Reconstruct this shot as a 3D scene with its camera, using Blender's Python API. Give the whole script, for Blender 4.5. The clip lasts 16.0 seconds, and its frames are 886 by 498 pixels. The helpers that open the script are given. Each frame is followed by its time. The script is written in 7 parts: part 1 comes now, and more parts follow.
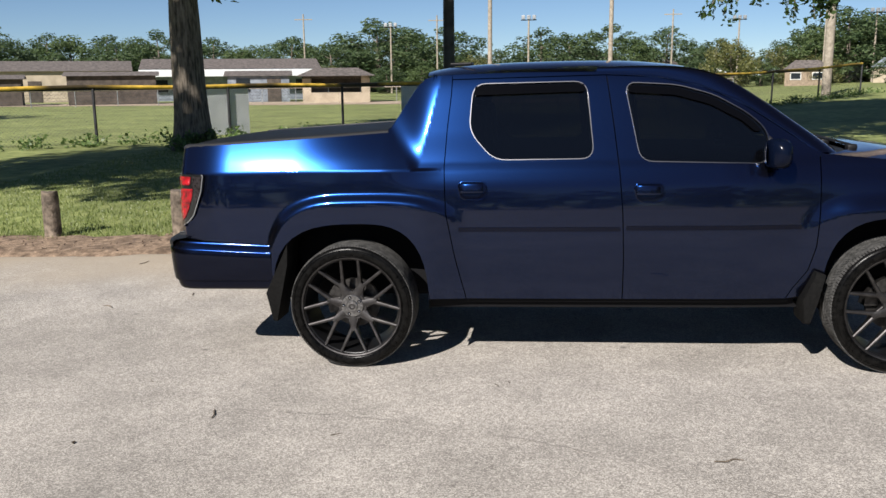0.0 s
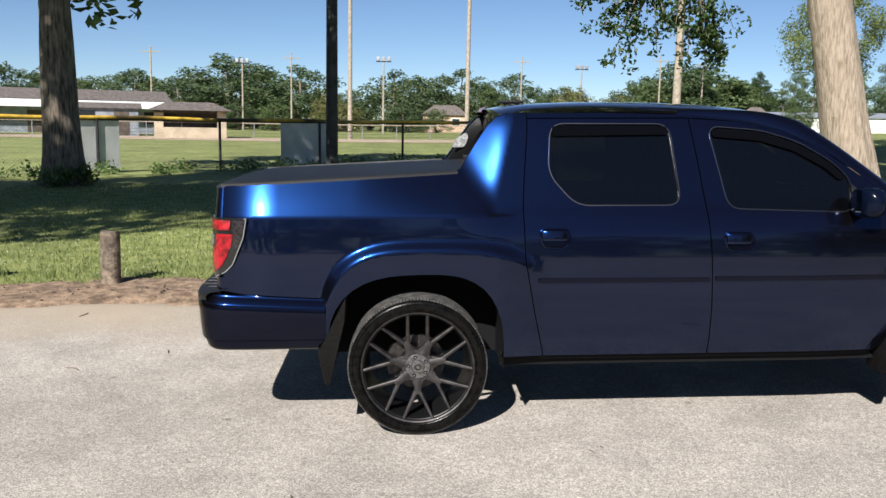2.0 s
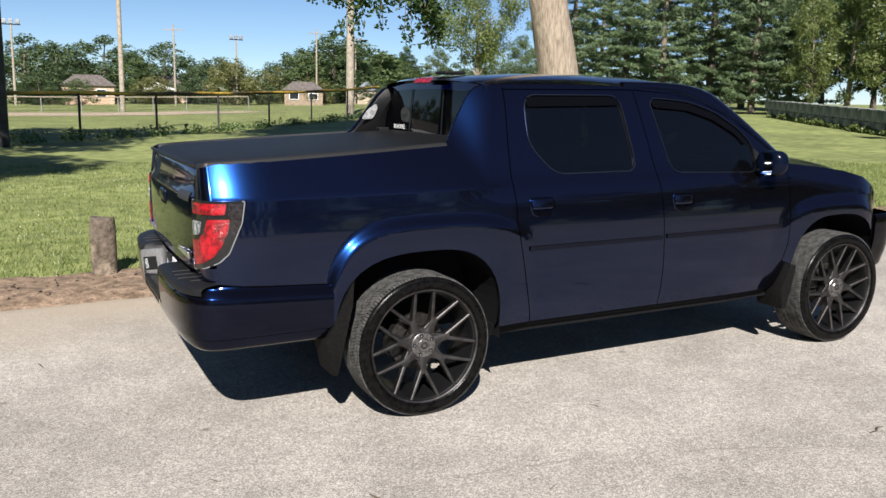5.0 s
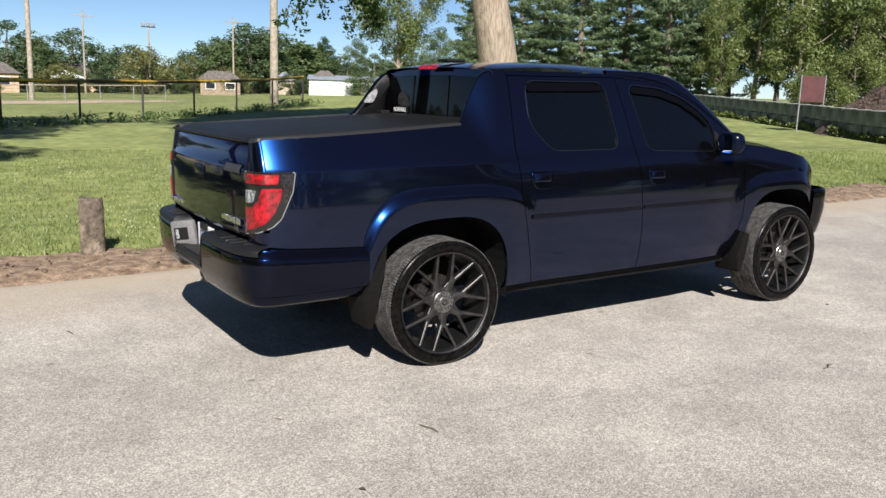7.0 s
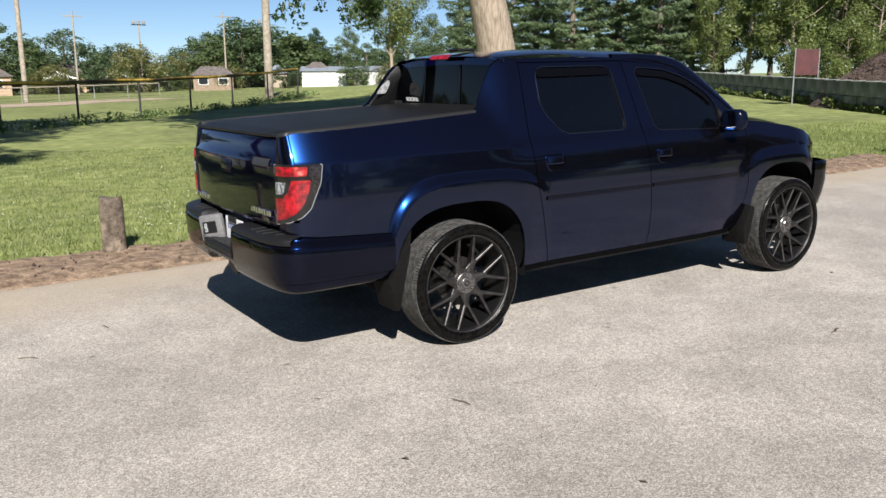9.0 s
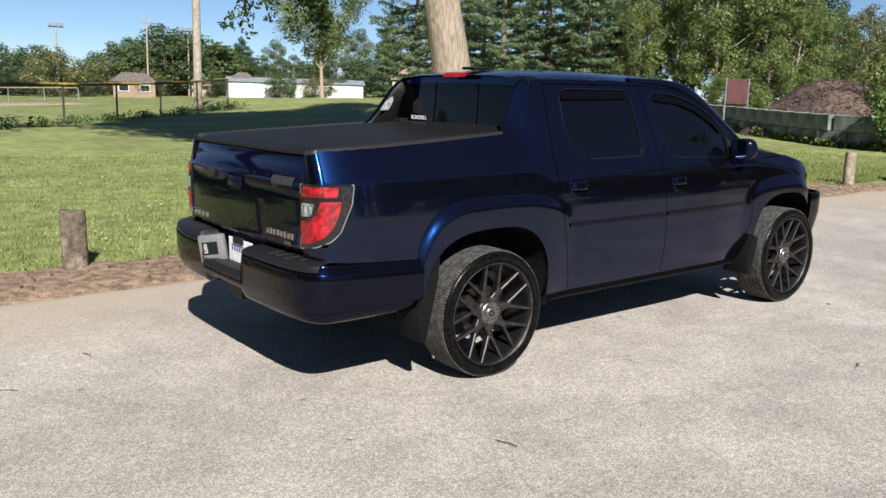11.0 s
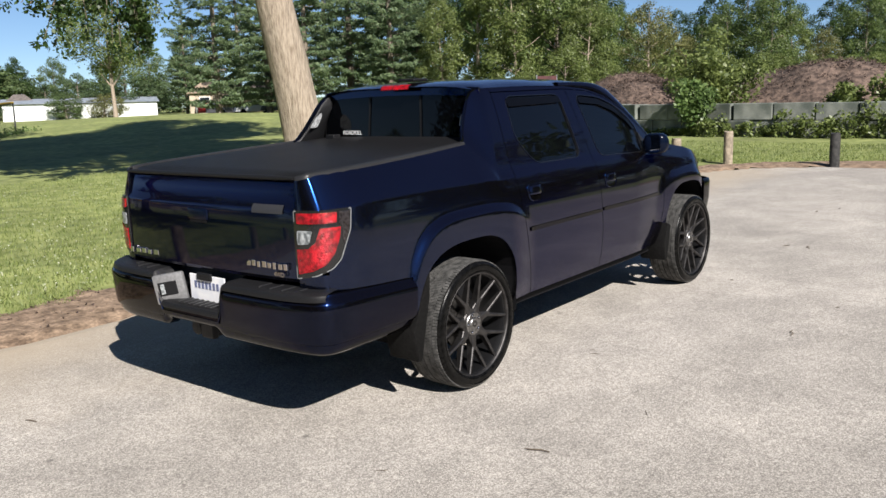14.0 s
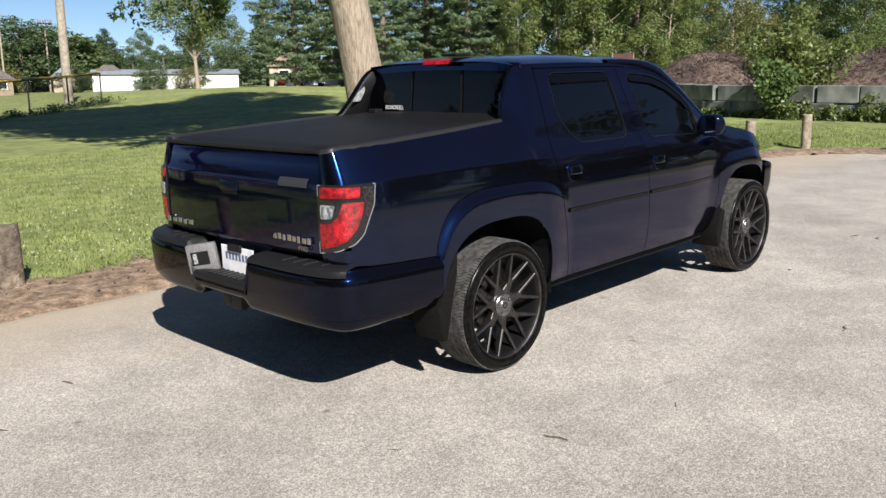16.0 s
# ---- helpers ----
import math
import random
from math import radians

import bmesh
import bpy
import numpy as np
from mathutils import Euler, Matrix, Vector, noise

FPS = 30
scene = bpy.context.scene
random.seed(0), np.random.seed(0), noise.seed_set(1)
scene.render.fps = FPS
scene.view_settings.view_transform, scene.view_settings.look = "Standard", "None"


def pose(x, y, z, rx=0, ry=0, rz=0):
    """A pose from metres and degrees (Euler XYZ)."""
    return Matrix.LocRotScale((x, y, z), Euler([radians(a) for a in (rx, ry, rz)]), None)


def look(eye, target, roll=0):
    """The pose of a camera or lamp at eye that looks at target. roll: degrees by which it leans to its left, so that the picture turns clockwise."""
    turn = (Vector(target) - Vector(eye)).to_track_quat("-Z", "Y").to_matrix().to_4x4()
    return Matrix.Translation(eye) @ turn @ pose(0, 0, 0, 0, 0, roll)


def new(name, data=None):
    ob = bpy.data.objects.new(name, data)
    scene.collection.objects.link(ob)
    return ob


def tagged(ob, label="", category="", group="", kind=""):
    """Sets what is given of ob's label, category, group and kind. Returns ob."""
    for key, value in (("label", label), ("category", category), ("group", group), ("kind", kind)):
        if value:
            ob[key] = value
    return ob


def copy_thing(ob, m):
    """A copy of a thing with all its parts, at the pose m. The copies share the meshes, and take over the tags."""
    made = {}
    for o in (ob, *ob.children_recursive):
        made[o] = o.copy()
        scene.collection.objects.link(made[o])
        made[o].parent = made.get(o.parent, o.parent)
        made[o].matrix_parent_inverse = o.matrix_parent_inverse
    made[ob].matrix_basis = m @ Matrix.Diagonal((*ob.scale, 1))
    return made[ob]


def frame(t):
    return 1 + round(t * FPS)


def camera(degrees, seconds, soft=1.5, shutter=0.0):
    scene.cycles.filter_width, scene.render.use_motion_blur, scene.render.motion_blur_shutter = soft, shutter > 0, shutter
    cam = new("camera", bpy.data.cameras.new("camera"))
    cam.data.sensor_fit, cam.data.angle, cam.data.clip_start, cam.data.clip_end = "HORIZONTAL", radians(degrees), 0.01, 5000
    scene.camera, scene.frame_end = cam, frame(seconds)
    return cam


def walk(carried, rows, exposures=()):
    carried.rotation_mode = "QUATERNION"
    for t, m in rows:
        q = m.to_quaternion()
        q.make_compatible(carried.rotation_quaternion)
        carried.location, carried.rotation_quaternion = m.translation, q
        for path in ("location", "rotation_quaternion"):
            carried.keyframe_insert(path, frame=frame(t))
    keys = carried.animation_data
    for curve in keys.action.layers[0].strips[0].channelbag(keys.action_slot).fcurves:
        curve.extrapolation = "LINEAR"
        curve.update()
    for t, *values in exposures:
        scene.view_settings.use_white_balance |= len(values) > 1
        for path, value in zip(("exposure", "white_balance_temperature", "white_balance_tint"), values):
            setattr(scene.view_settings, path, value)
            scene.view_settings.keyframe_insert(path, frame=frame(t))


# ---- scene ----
cam = camera(55.3, 16.0)
PATH = [
    (0, (1.253, -5.893, 1.73), (0.989, -3.949, 1.345), -1.8),
    (0.5, (0.93, -5.784, 1.73), (0.762, -3.821, 1.384), -0.7),
    (1, (0.565, -5.735, 1.726), (0.486, -3.765, 1.39), -0.7),
    (1.5, (0.238, -5.652, 1.718), (0.244, -3.679, 1.39), -0.5),
    (2, (-0.091, -5.465, 1.735), (0.01, -3.49, 1.435), -0.1),
    (2.5, (-0.437, -5.396, 1.724), (-0.211, -3.433, 1.415), 0.3),
    (3, (-0.741, -5.288, 1.717), (-0.374, -3.349, 1.391), 0.8),
    (3.5, (-1.009, -5.113, 1.733), (-0.535, -3.196, 1.413), 0.4),
    (4, (-1.3, -5.016, 1.724), (-0.672, -3.147, 1.39), 0.0),
    (4.2, (-1.427, -4.987, 1.738), (-0.738, -3.142, 1.387), 0.1),
    (6.3, (-2.382, -4.879, 1.688), (-1.369, -3.189, 1.345), 0.8),
    (6.5, (-2.461, -4.967, 1.687), (-1.447, -3.278, 1.34), 1.3),
    (7, (-2.649, -5.145, 1.684), (-1.607, -3.481, 1.303), 0.7),
    (7.5, (-2.889, -5.236, 1.685), (-1.815, -3.602, 1.264), -1.2),
    (8, (-2.951, -5.26, 1.69), (-1.884, -3.628, 1.242), -1.1),
    (8.5, (-2.93, -5.278, 1.71), (-1.88, -3.633, 1.274), -1.3),
    (9, (-2.884, -5.257, 1.705), (-1.843, -3.6, 1.294), -1.5),
    (9.5, (-2.897, -5.255, 1.717), (-1.848, -3.597, 1.326), -1.3),
    (9.7, (-2.911, -5.229, 1.712), (-1.845, -3.581, 1.331), -0.9),
    (11.8, (-3.486, -4.216, 1.723), (-2.186, -2.756, 1.3), 0.6),
    (12, (-3.536, -4.127, 1.705), (-2.208, -2.696, 1.27), 0.4),
    (12.5, (-3.635, -3.966, 1.736), (-2.241, -2.597, 1.308), -1.2),
    (13, (-3.79, -3.918, 1.764), (-2.326, -2.617, 1.361), -2.5),
    (13.5, (-3.91, -3.915, 1.773), (-2.407, -2.653, 1.389), -2.7),
    (14, (-3.902, -3.916, 1.775), (-2.382, -2.67, 1.406), -2.4),
    (14.5, (-3.787, -3.914, 1.774), (-2.268, -2.665, 1.409), -2.4),
    (15, (-3.657, -3.917, 1.763), (-2.173, -2.627, 1.399), -1.7),
    (15.5, (-3.619, -3.966, 1.743), (-2.178, -2.631, 1.368), -1.6),
    (16, (-3.673, -4.043, 1.758), (-2.276, -2.673, 1.342), -1.5),
]
# the car park rises gently to the east: the camera's rows and the truck stand on that slope
SLOPE = 1.2
TILT = Matrix.Rotation(radians(-SLOPE), 4, 'Y')
walk(cam, [(t, TILT @ look(eye, target, roll)) for t, eye, target, roll in PATH], [(0.0, 0.64), (0.5, 0.76), (1.0, 0.82), (4.0, 0.88), (6.5, 0.88), (7.0, 0.87), (7.5, 0.8), (8.0, 0.73), (8.5, 0.81), (9.5, 0.83), (12.0, 0.87), (16.0, 0.86)])

# ==== world ====
SUN_DIR = Vector((-0.545, -1.18, 1.0)).normalized()
world = bpy.data.worlds.new("world")
scene.world = world
world.use_nodes = True
wn = world.node_tree.nodes
sky = wn.new("ShaderNodeTexSky")
sky.sky_type = 'NISHITA'
sky.sun_disc = False
sky.sun_elevation = math.asin(SUN_DIR.z)
sky.sun_rotation = math.atan2(SUN_DIR.x, SUN_DIR.y)
sky.altitude = 1700
sky.air_density, sky.dust_density, sky.ozone_density = 0.8, 0.06, 4.2
wn["Background"].inputs[1].default_value = 0.055
world.node_tree.links.new(sky.outputs[0], wn["Background"].inputs[0])
sun_data = bpy.data.lights.new("sun", 'SUN')
sun_data.energy, sun_data.angle, sun_data.color = 5.0, radians(0.53), (1.0, 0.95, 0.895)
sun = new("sun", sun_data)
sun.matrix_world = look(SUN_DIR * 50, (0, 0, 0))


# ==== materials ====
def material(name, color=(0.5, 0.5, 0.5), rough=0.6, metal=0.0, **extra):
    m = bpy.data.materials.new(name)
    m.use_nodes = True
    b = m.node_tree.nodes["Principled BSDF"]
    b.inputs["Base Color"].default_value = (*color, 1)
    b.inputs["Roughness"].default_value = rough
    b.inputs["Metallic"].default_value = metal
    for k, v in extra.items():
        b.inputs[k.replace("_", " ")].default_value = v
    return m


def noisy(m, scale, low, high, bump=0.0, detail=4.0, scale2=0.0, spread=0.5, bump_scale=0.0, at=(0.35, 0.65), coords="Object"):
    """Two-scale colour variation and relief on a material."""
    nt = m.node_tree
    n, l = nt.nodes, nt.links
    b = n["Principled BSDF"]
    co = n.new("ShaderNodeTexCoord")
    t1 = n.new("ShaderNodeTexNoise")
    t1.inputs["Scale"].default_value, t1.inputs["Detail"].default_value = scale, detail
    l.new(co.outputs[coords], t1.inputs["Vector"])
    ramp = n.new("ShaderNodeValToRGB")
    ramp.color_ramp.elements[0].position, ramp.color_ramp.elements[1].position = at
    ramp.color_ramp.elements[0].color, ramp.color_ramp.elements[1].color = (*low, 1), (*high, 1)
    l.new(t1.outputs[0], ramp.inputs[0])
    out = ramp.outputs[0]
    if scale2:
        t2 = n.new("ShaderNodeTexNoise")
        t2.inputs["Scale"].default_value, t2.inputs["Detail"].default_value = scale2, 3
        l.new(co.outputs[coords], t2.inputs["Vector"])
        r2 = n.new("ShaderNodeMapRange")
        r2.inputs["From Min"].default_value, r2.inputs["From Max"].default_value = 0.3, 0.7
        r2.inputs["To Min"].default_value, r2.inputs["To Max"].default_value = 1 - spread, 1 + spread
        l.new(t2.outputs[0], r2.inputs[0])
        mul = n.new("ShaderNodeVectorMath")
        mul.operation = 'SCALE'
        l.new(out, mul.inputs[0])
        l.new(r2.outputs[0], mul.inputs["Scale"])
        out = mul.outputs[0]
    l.new(out, b.inputs["Base Color"])
    if bump:
        t3 = n.new("ShaderNodeTexNoise")
        t3.inputs["Scale"].default_value, t3.inputs["Detail"].default_value = bump_scale or scale, 5
        l.new(co.outputs[coords], t3.inputs["Vector"])
        bp = n.new("ShaderNodeBump")
        bp.inputs["Strength"].default_value, bp.inputs["Distance"].default_value = bump, 0.02
        l.new(t3.outputs[0], bp.inputs["Height"])
        l.new(bp.outputs[0], b.inputs["Normal"])
    return m


def barky(name, low, high, across=9.0, depth=0.03):
    """Furrowed bark: ridges that run up the trunk."""
    m = material(name, low, 0.95)
    n, l = m.node_tree.nodes, m.node_tree.links
    b = n["Principled BSDF"]
    co, mp = n.new("ShaderNodeTexCoord"), n.new("ShaderNodeMapping")
    mp.inputs["Scale"].default_value = (1, 1, 0.13)
    l.new(co.outputs["Object"], mp.inputs["Vector"])
    t = n.new("ShaderNodeTexNoise")
    t.inputs["Scale"].default_value, t.inputs["Detail"].default_value, t.inputs["Roughness"].default_value = across, 7, 0.65
    l.new(mp.outputs[0], t.inputs["Vector"])
    r = n.new("ShaderNodeValToRGB")
    r.color_ramp.elements[0].position, r.color_ramp.elements[1].position = 0.36, 0.6
    r.color_ramp.elements[0].color, r.color_ramp.elements[1].color = (*low, 1), (*high, 1)
    l.new(t.outputs[0], r.inputs[0])
    l.new(r.outputs[0], b.inputs["Base Color"])
    bp = n.new("ShaderNodeBump")
    bp.inputs["Strength"].default_value, bp.inputs["Distance"].default_value = 1.0, depth
    l.new(t.outputs[0], bp.inputs["Height"])
    l.new(bp.outputs[0], b.inputs["Normal"])
    return m


def leafy(name, dark, light, gloss=0.45):
    """Leaves: colour varies from leaf to leaf, and some light comes through."""
    m = material(name, dark, gloss)
    nt = m.node_tree
    n, l = nt.nodes, nt.links
    b = n["Principled BSDF"]
    g = n.new("ShaderNodeNewGeometry")
    r = n.new("ShaderNodeValToRGB")
    r.color_ramp.elements[0].color, r.color_ramp.elements[1].color = (*dark, 1), (*light, 1)
    l.new(g.outputs["Random Per Island"], r.inputs[0])
    l.new(r.outputs[0], b.inputs["Base Color"])
    tr = n.new("ShaderNodeBsdfTranslucent")
    l.new(r.outputs[0], tr.inputs[0])
    mix = n.new("ShaderNodeMixShader")
    mix.inputs[0].default_value = 0.42
    l.new(b.outputs[0], mix.inputs[1])
    l.new(tr.outputs[0], mix.inputs[2])
    l.new(mix.outputs[0], n["Material Output"].inputs[0])
    return m


def asphalt_material():
    m = material("asphalt", (0.3, 0.28, 0.26), 0.85)
    nt = m.node_tree
    n, l = nt.nodes, nt.links
    b = n["Principled BSDF"]
    co = n.new("ShaderNodeTexCoord")
    stones = n.new("ShaderNodeTexVoronoi")
    stones.inputs["Scale"].default_value = 175
    l.new(co.outputs["Object"], stones.inputs["Vector"])
    sep = n.new("ShaderNodeSeparateColor")
    l.new(stones.outputs["Color"], sep.inputs[0])
    ramp = n.new("ShaderNodeValToRGB")
    e = ramp.color_ramp.elements
    e[0].position, e[0].color = 0.0, (0.185, 0.166, 0.146, 1)
    e[1].position, e[1].color = 1.0, (0.525, 0.487, 0.436, 1)
    mid = e.new(0.5)
    mid.color = (0.312, 0.287, 0.258, 1)
    l.new(sep.outputs[0], ramp.inputs[0])
    col = ramp.outputs[0]
    for scale, lo, hi in ((0.4, 0.82, 1.16), (1.6, 0.9, 1.1), (5.0, 0.92, 1.08), (30, 0.88, 1.12)):
        t = n.new("ShaderNodeTexNoise")
        t.inputs["Scale"].default_value, t.inputs["Detail"].default_value = scale, 5
        l.new(co.outputs["Object"], t.inputs["Vector"])
        r = n.new("ShaderNodeMapRange")
        r.inputs["From Min"].default_value, r.inputs["From Max"].default_value = 0.3, 0.7
        r.inputs["To Min"].default_value, r.inputs["To Max"].default_value = lo, hi
        l.new(t.outputs[0], r.inputs[0])
        mul = n.new("ShaderNodeVectorMath")
        mul.operation = 'SCALE'
        l.new(col, mul.inputs[0])
        l.new(r.outputs[0], mul.inputs["Scale"])
        col = mul.outputs[0]
    # sand washed over the edge along the dirt
    xyz = n.new("ShaderNodeSeparateXYZ")
    l.new(co.outputs["Object"], xyz.inputs[0])
    wave = n.new("ShaderNodeTexNoise")
    wave.inputs["Scale"].default_value, wave.inputs["Detail"].default_value = 0.9, 6
    l.new(co.outputs["Object"], wave.inputs["Vector"])
    add = n.new("ShaderNodeMath")
    add.operation = 'MULTIPLY_ADD'
    add.inputs[1].default_value = 2.2
    l.new(wave.outputs[0], add.inputs[0])
    l.new(xyz.outputs[1], add.inputs[2])
    film = n.new("ShaderNodeMapRange")
    film.inputs["From Min"].default_value, film.inputs["From Max"].default_value = 1.9, 3.7
    film.inputs["To Min"].default_value, film.inputs["To Max"].default_value = 0.0, 0.85
    l.new(add.outputs[0], film.inputs[0])
    sand = n.new("ShaderNodeMixRGB")
    sand.inputs[2].default_value = (0.37, 0.305, 0.225, 1)
    l.new(film.outputs[0], sand.inputs[0])
    l.new(col, sand.inputs[1])
    col = sand.outputs[0]
    # scattered dark oil spots
    spots = n.new("ShaderNodeTexVoronoi")
    spots.inputs["Scale"].default_value = 1.9
    l.new(co.outputs["Object"], spots.inputs["Vector"])
    sr = n.new("ShaderNodeMapRange")
    sr.inputs["From Min"].default_value, sr.inputs["From Max"].default_value = 0.02, 0.055
    sr.inputs["To Min"].default_value, sr.inputs["To Max"].default_value = 0.5, 1.0
    l.new(spots.outputs["Distance"], sr.inputs[0])
    mul = n.new("ShaderNodeVectorMath")
    mul.operation = 'SCALE'
    l.new(col, mul.inputs[0])
    l.new(sr.outputs[0], mul.inputs["Scale"])
    l.new(mul.outputs[0], b.inputs["Base Color"])
    bp = n.new("ShaderNodeBump")
    bp.inputs["Strength"].default_value, bp.inputs["Distance"].default_value = 0.3, 0.004
    l.new(stones.outputs["Distance"], bp.inputs["Height"])
    l.new(bp.outputs[0], b.inputs["Normal"])
    return m


M_ASPHALT = asphalt_material()
M_GRASS = noisy(material("grass", (0.1, 0.16, 0.04), 0.9), 3.0, (0.13, 0.16, 0.044), (0.255, 0.28, 0.094), 0.6, 8, 0.35, 0.25, 40)
M_BLADE = leafy("grass_blades", (0.118, 0.165, 0.042), (0.295, 0.34, 0.115), 0.5)
M_DIRT = noisy(material("dirt", (0.2, 0.14, 0.1), 0.95), 9, (0.115, 0.077, 0.05), (0.30, 0.213, 0.145), 0.6, 8, 40, 0.35, 70)
M_INFIELD = noisy(material("infield_dirt", (0.4, 0.3, 0.22), 0.95), 0.6, (0.36, 0.28, 0.2), (0.46, 0.36, 0.27), 0.2, 6, 5, 0.15)
M_BARK = barky("bark", (0.05, 0.041, 0.032), (0.255, 0.212, 0.165), 18.0, 0.04)
M_BARK_PALE = barky("pale_bark", (0.2, 0.155, 0.115), (0.38, 0.315, 0.245), 30.0, 0.035)
M_WOOD = noisy(material("weathered_wood", (0.25, 0.2, 0.15), 0.9), 14, (0.075, 0.058, 0.041), (0.245, 0.195, 0.148), 0.7, 6, 3, 0.45, 45)
M_WOOD_PALE = noisy(material("pale_wood", (0.45, 0.36, 0.25), 0.9), 14, (0.2, 0.165, 0.12), (0.36, 0.3, 0.225), 0.6, 6, 3, 0.3, 45)
M_WOOD_BLACK = noisy(material("blackened_wood", (0.03, 0.03, 0.03), 0.8), 14, (0.012, 0.012, 0.012), (0.045, 0.043, 0.04), 0.6, 6)
M_POLEWOOD = noisy(material("pole_wood", (0.4, 0.34, 0.27), 0.9), 6, (0.24, 0.205, 0.16), (0.38, 0.33, 0.265), 0.4, 5)
M_STEEL = noisy(material("dark_steel", (0.03, 0.03, 0.033), 0.55, 0.3), 3, (0.02, 0.02, 0.022), (0.05, 0.05, 0.055))
M_GALV = noisy(material("galvanised_steel", (0.35, 0.36, 0.37), 0.5, 0.6), 4, (0.26, 0.27, 0.28), (0.42, 0.43, 0.44))
M_YELLOW = noisy(material("yellow_plastic", (0.75, 0.5, 0.03), 0.5), 0.42, (0.05, 0.036, 0.014), (0.66, 0.43, 0.06), 0, 3, 5, 0.3, at=(0.43, 0.58))
M_LEAF = leafy("leaves", (0.075, 0.13, 0.038), (0.185, 0.265, 0.085))
M_LEAF_LIGHT = leafy("light_leaves", (0.09, 0.128, 0.036), (0.225, 0.27, 0.085))
# leaves with shade put into the colour, for wood gaps and silhouettes
M_LEAF_SHADE = leafy("shade_leaves", (0.02, 0.045, 0.012), (0.065, 0.11, 0.025))
M_LEAF_OLIVE = leafy("olive_leaves", (0.10, 0.11, 0.035), (0.23, 0.23, 0.085))
M_NEEDLE = leafy("needles", (0.075, 0.125, 0.062), (0.20, 0.265, 0.125), 0.55)
M_LEAF_WOOD = leafy("woodland_leaves", (0.05, 0.082, 0.022), (0.175, 0.235, 0.072))
M_LEAF_FAR = leafy("far_leaves", (0.07, 0.115, 0.042), (0.15, 0.2, 0.075), 0.6)
M_LEAF_FAR_DARK = leafy("far_dark_leaves", (0.05, 0.09, 0.038), (0.115, 0.16, 0.065), 0.6)
M_CONCRETE = noisy(material("concrete", (0.2, 0.21, 0.2), 0.9), 2.2, (0.11, 0.125, 0.11), (0.25, 0.26, 0.235), 0.4, 8, 0.5, 0.25, 18)
M_MULCH = noisy(material("mulch", (0.2, 0.13, 0.09), 0.95), 6, (0.04, 0.027, 0.022), (0.165, 0.115, 0.09), 1.0, 8, 0.6, 0.45, 14)
M_CHIP = leafy("wood_chip", (0.03, 0.02, 0.017), (0.22, 0.158, 0.128), 0.9)
M_WHITE = noisy(material("white_panel", (0.75, 0.76, 0.76), 0.6), 2, (0.66, 0.68, 0.68), (0.8, 0.81, 0.81))
M_CREAM = noisy(material("cream_wall", (0.6, 0.5, 0.38), 0.8), 1.5, (0.36, 0.3, 0.22), (0.48, 0.4, 0.3), 0.1)
M_BRICK = noisy(material("tan_brick", (0.5, 0.36, 0.25), 0.85), 3, (0.4, 0.28, 0.19), (0.56, 0.41, 0.3), 0.2)
M_ROOF = noisy(material("roof_shingle", (0.12, 0.1, 0.09), 0.9), 4, (0.07, 0.06, 0.055), (0.17, 0.145, 0.13), 0.3)
M_ROOF_TAN = noisy(material("tan_shingle", (0.3, 0.23, 0.17), 0.9), 4, (0.22, 0.165, 0.12), (0.36, 0.28, 0.2), 0.3)
M_GREYWALL = noisy(material("blue_grey_wall", (0.2, 0.23, 0.27), 0.7), 2, (0.15, 0.175, 0.21), (0.25, 0.28, 0.32))
M_DARKWALL = noisy(material("brown_screen", (0.07, 0.055, 0.045), 0.85), 2, (0.05, 0.04, 0.032), (0.1, 0.08, 0.065))
M_REDSIGN = noisy(material("red_sign", (0.25, 0.045, 0.035), 0.6), 3, (0.05, 0.013, 0.014), (0.09, 0.02, 0.02))
M_PANE = material("dark_pane", (0.02, 0.025, 0.03), 0.08)

# the truck
M_PAINT = material("blue_paint", (0.0028, 0.0128, 0.054), 0.22, 1.0)
pb = M_PAINT.node_tree.nodes["Principled BSDF"]
pb.inputs["Coat Weight"].default_value, pb.inputs["Coat Roughness"].default_value, pb.inputs["Coat IOR"].default_value = 1.0, 0.04, 1.375
pb.inputs["Specular Tint"].default_value = (0.30, 0.28, 0.5, 1)
# the broad blue scatter of the flakes
pd, pa = M_PAINT.node_tree.nodes.new("ShaderNodeBsdfDiffuse"), M_PAINT.node_tree.nodes.new("ShaderNodeAddShader")
pd.inputs[0].default_value = (0.0014, 0.0012, 0.001, 1)
M_PAINT.node_tree.links.new(pb.outputs[0], pa.inputs[0])
M_PAINT.node_tree.links.new(pd.outputs[0], pa.inputs[1])
M_PAINT.node_tree.links.new(pa.outputs[0], M_PAINT.node_tree.nodes["Material Output"].inputs[0])
# a darker copy of the body paint, with shade put into its colour
M_PAINT_SHADE = M_PAINT.copy()
M_PAINT_SHADE.name = "blue_paint_shade"
M_PAINT_SHADE.node_tree.nodes["Principled BSDF"].inputs["Coat IOR"].default_value = 1.27
M_PAINT_SHADE.node_tree.nodes["Principled BSDF"].inputs["Specular Tint"].default_value = (0.08, 0.09, 0.16, 1)
M_PAINT_SHADE.node_tree.nodes["Principled BSDF"].inputs["Base Color"].default_value = (0.0012, 0.0052, 0.024, 1)
M_BLACK = noisy(material("black_plastic", (0.01, 0.01, 0.011), 0.45, Specular_IOR_Level=0.2), 300, (0.007, 0.007, 0.008), (0.014, 0.014, 0.015), 0.15, 3)
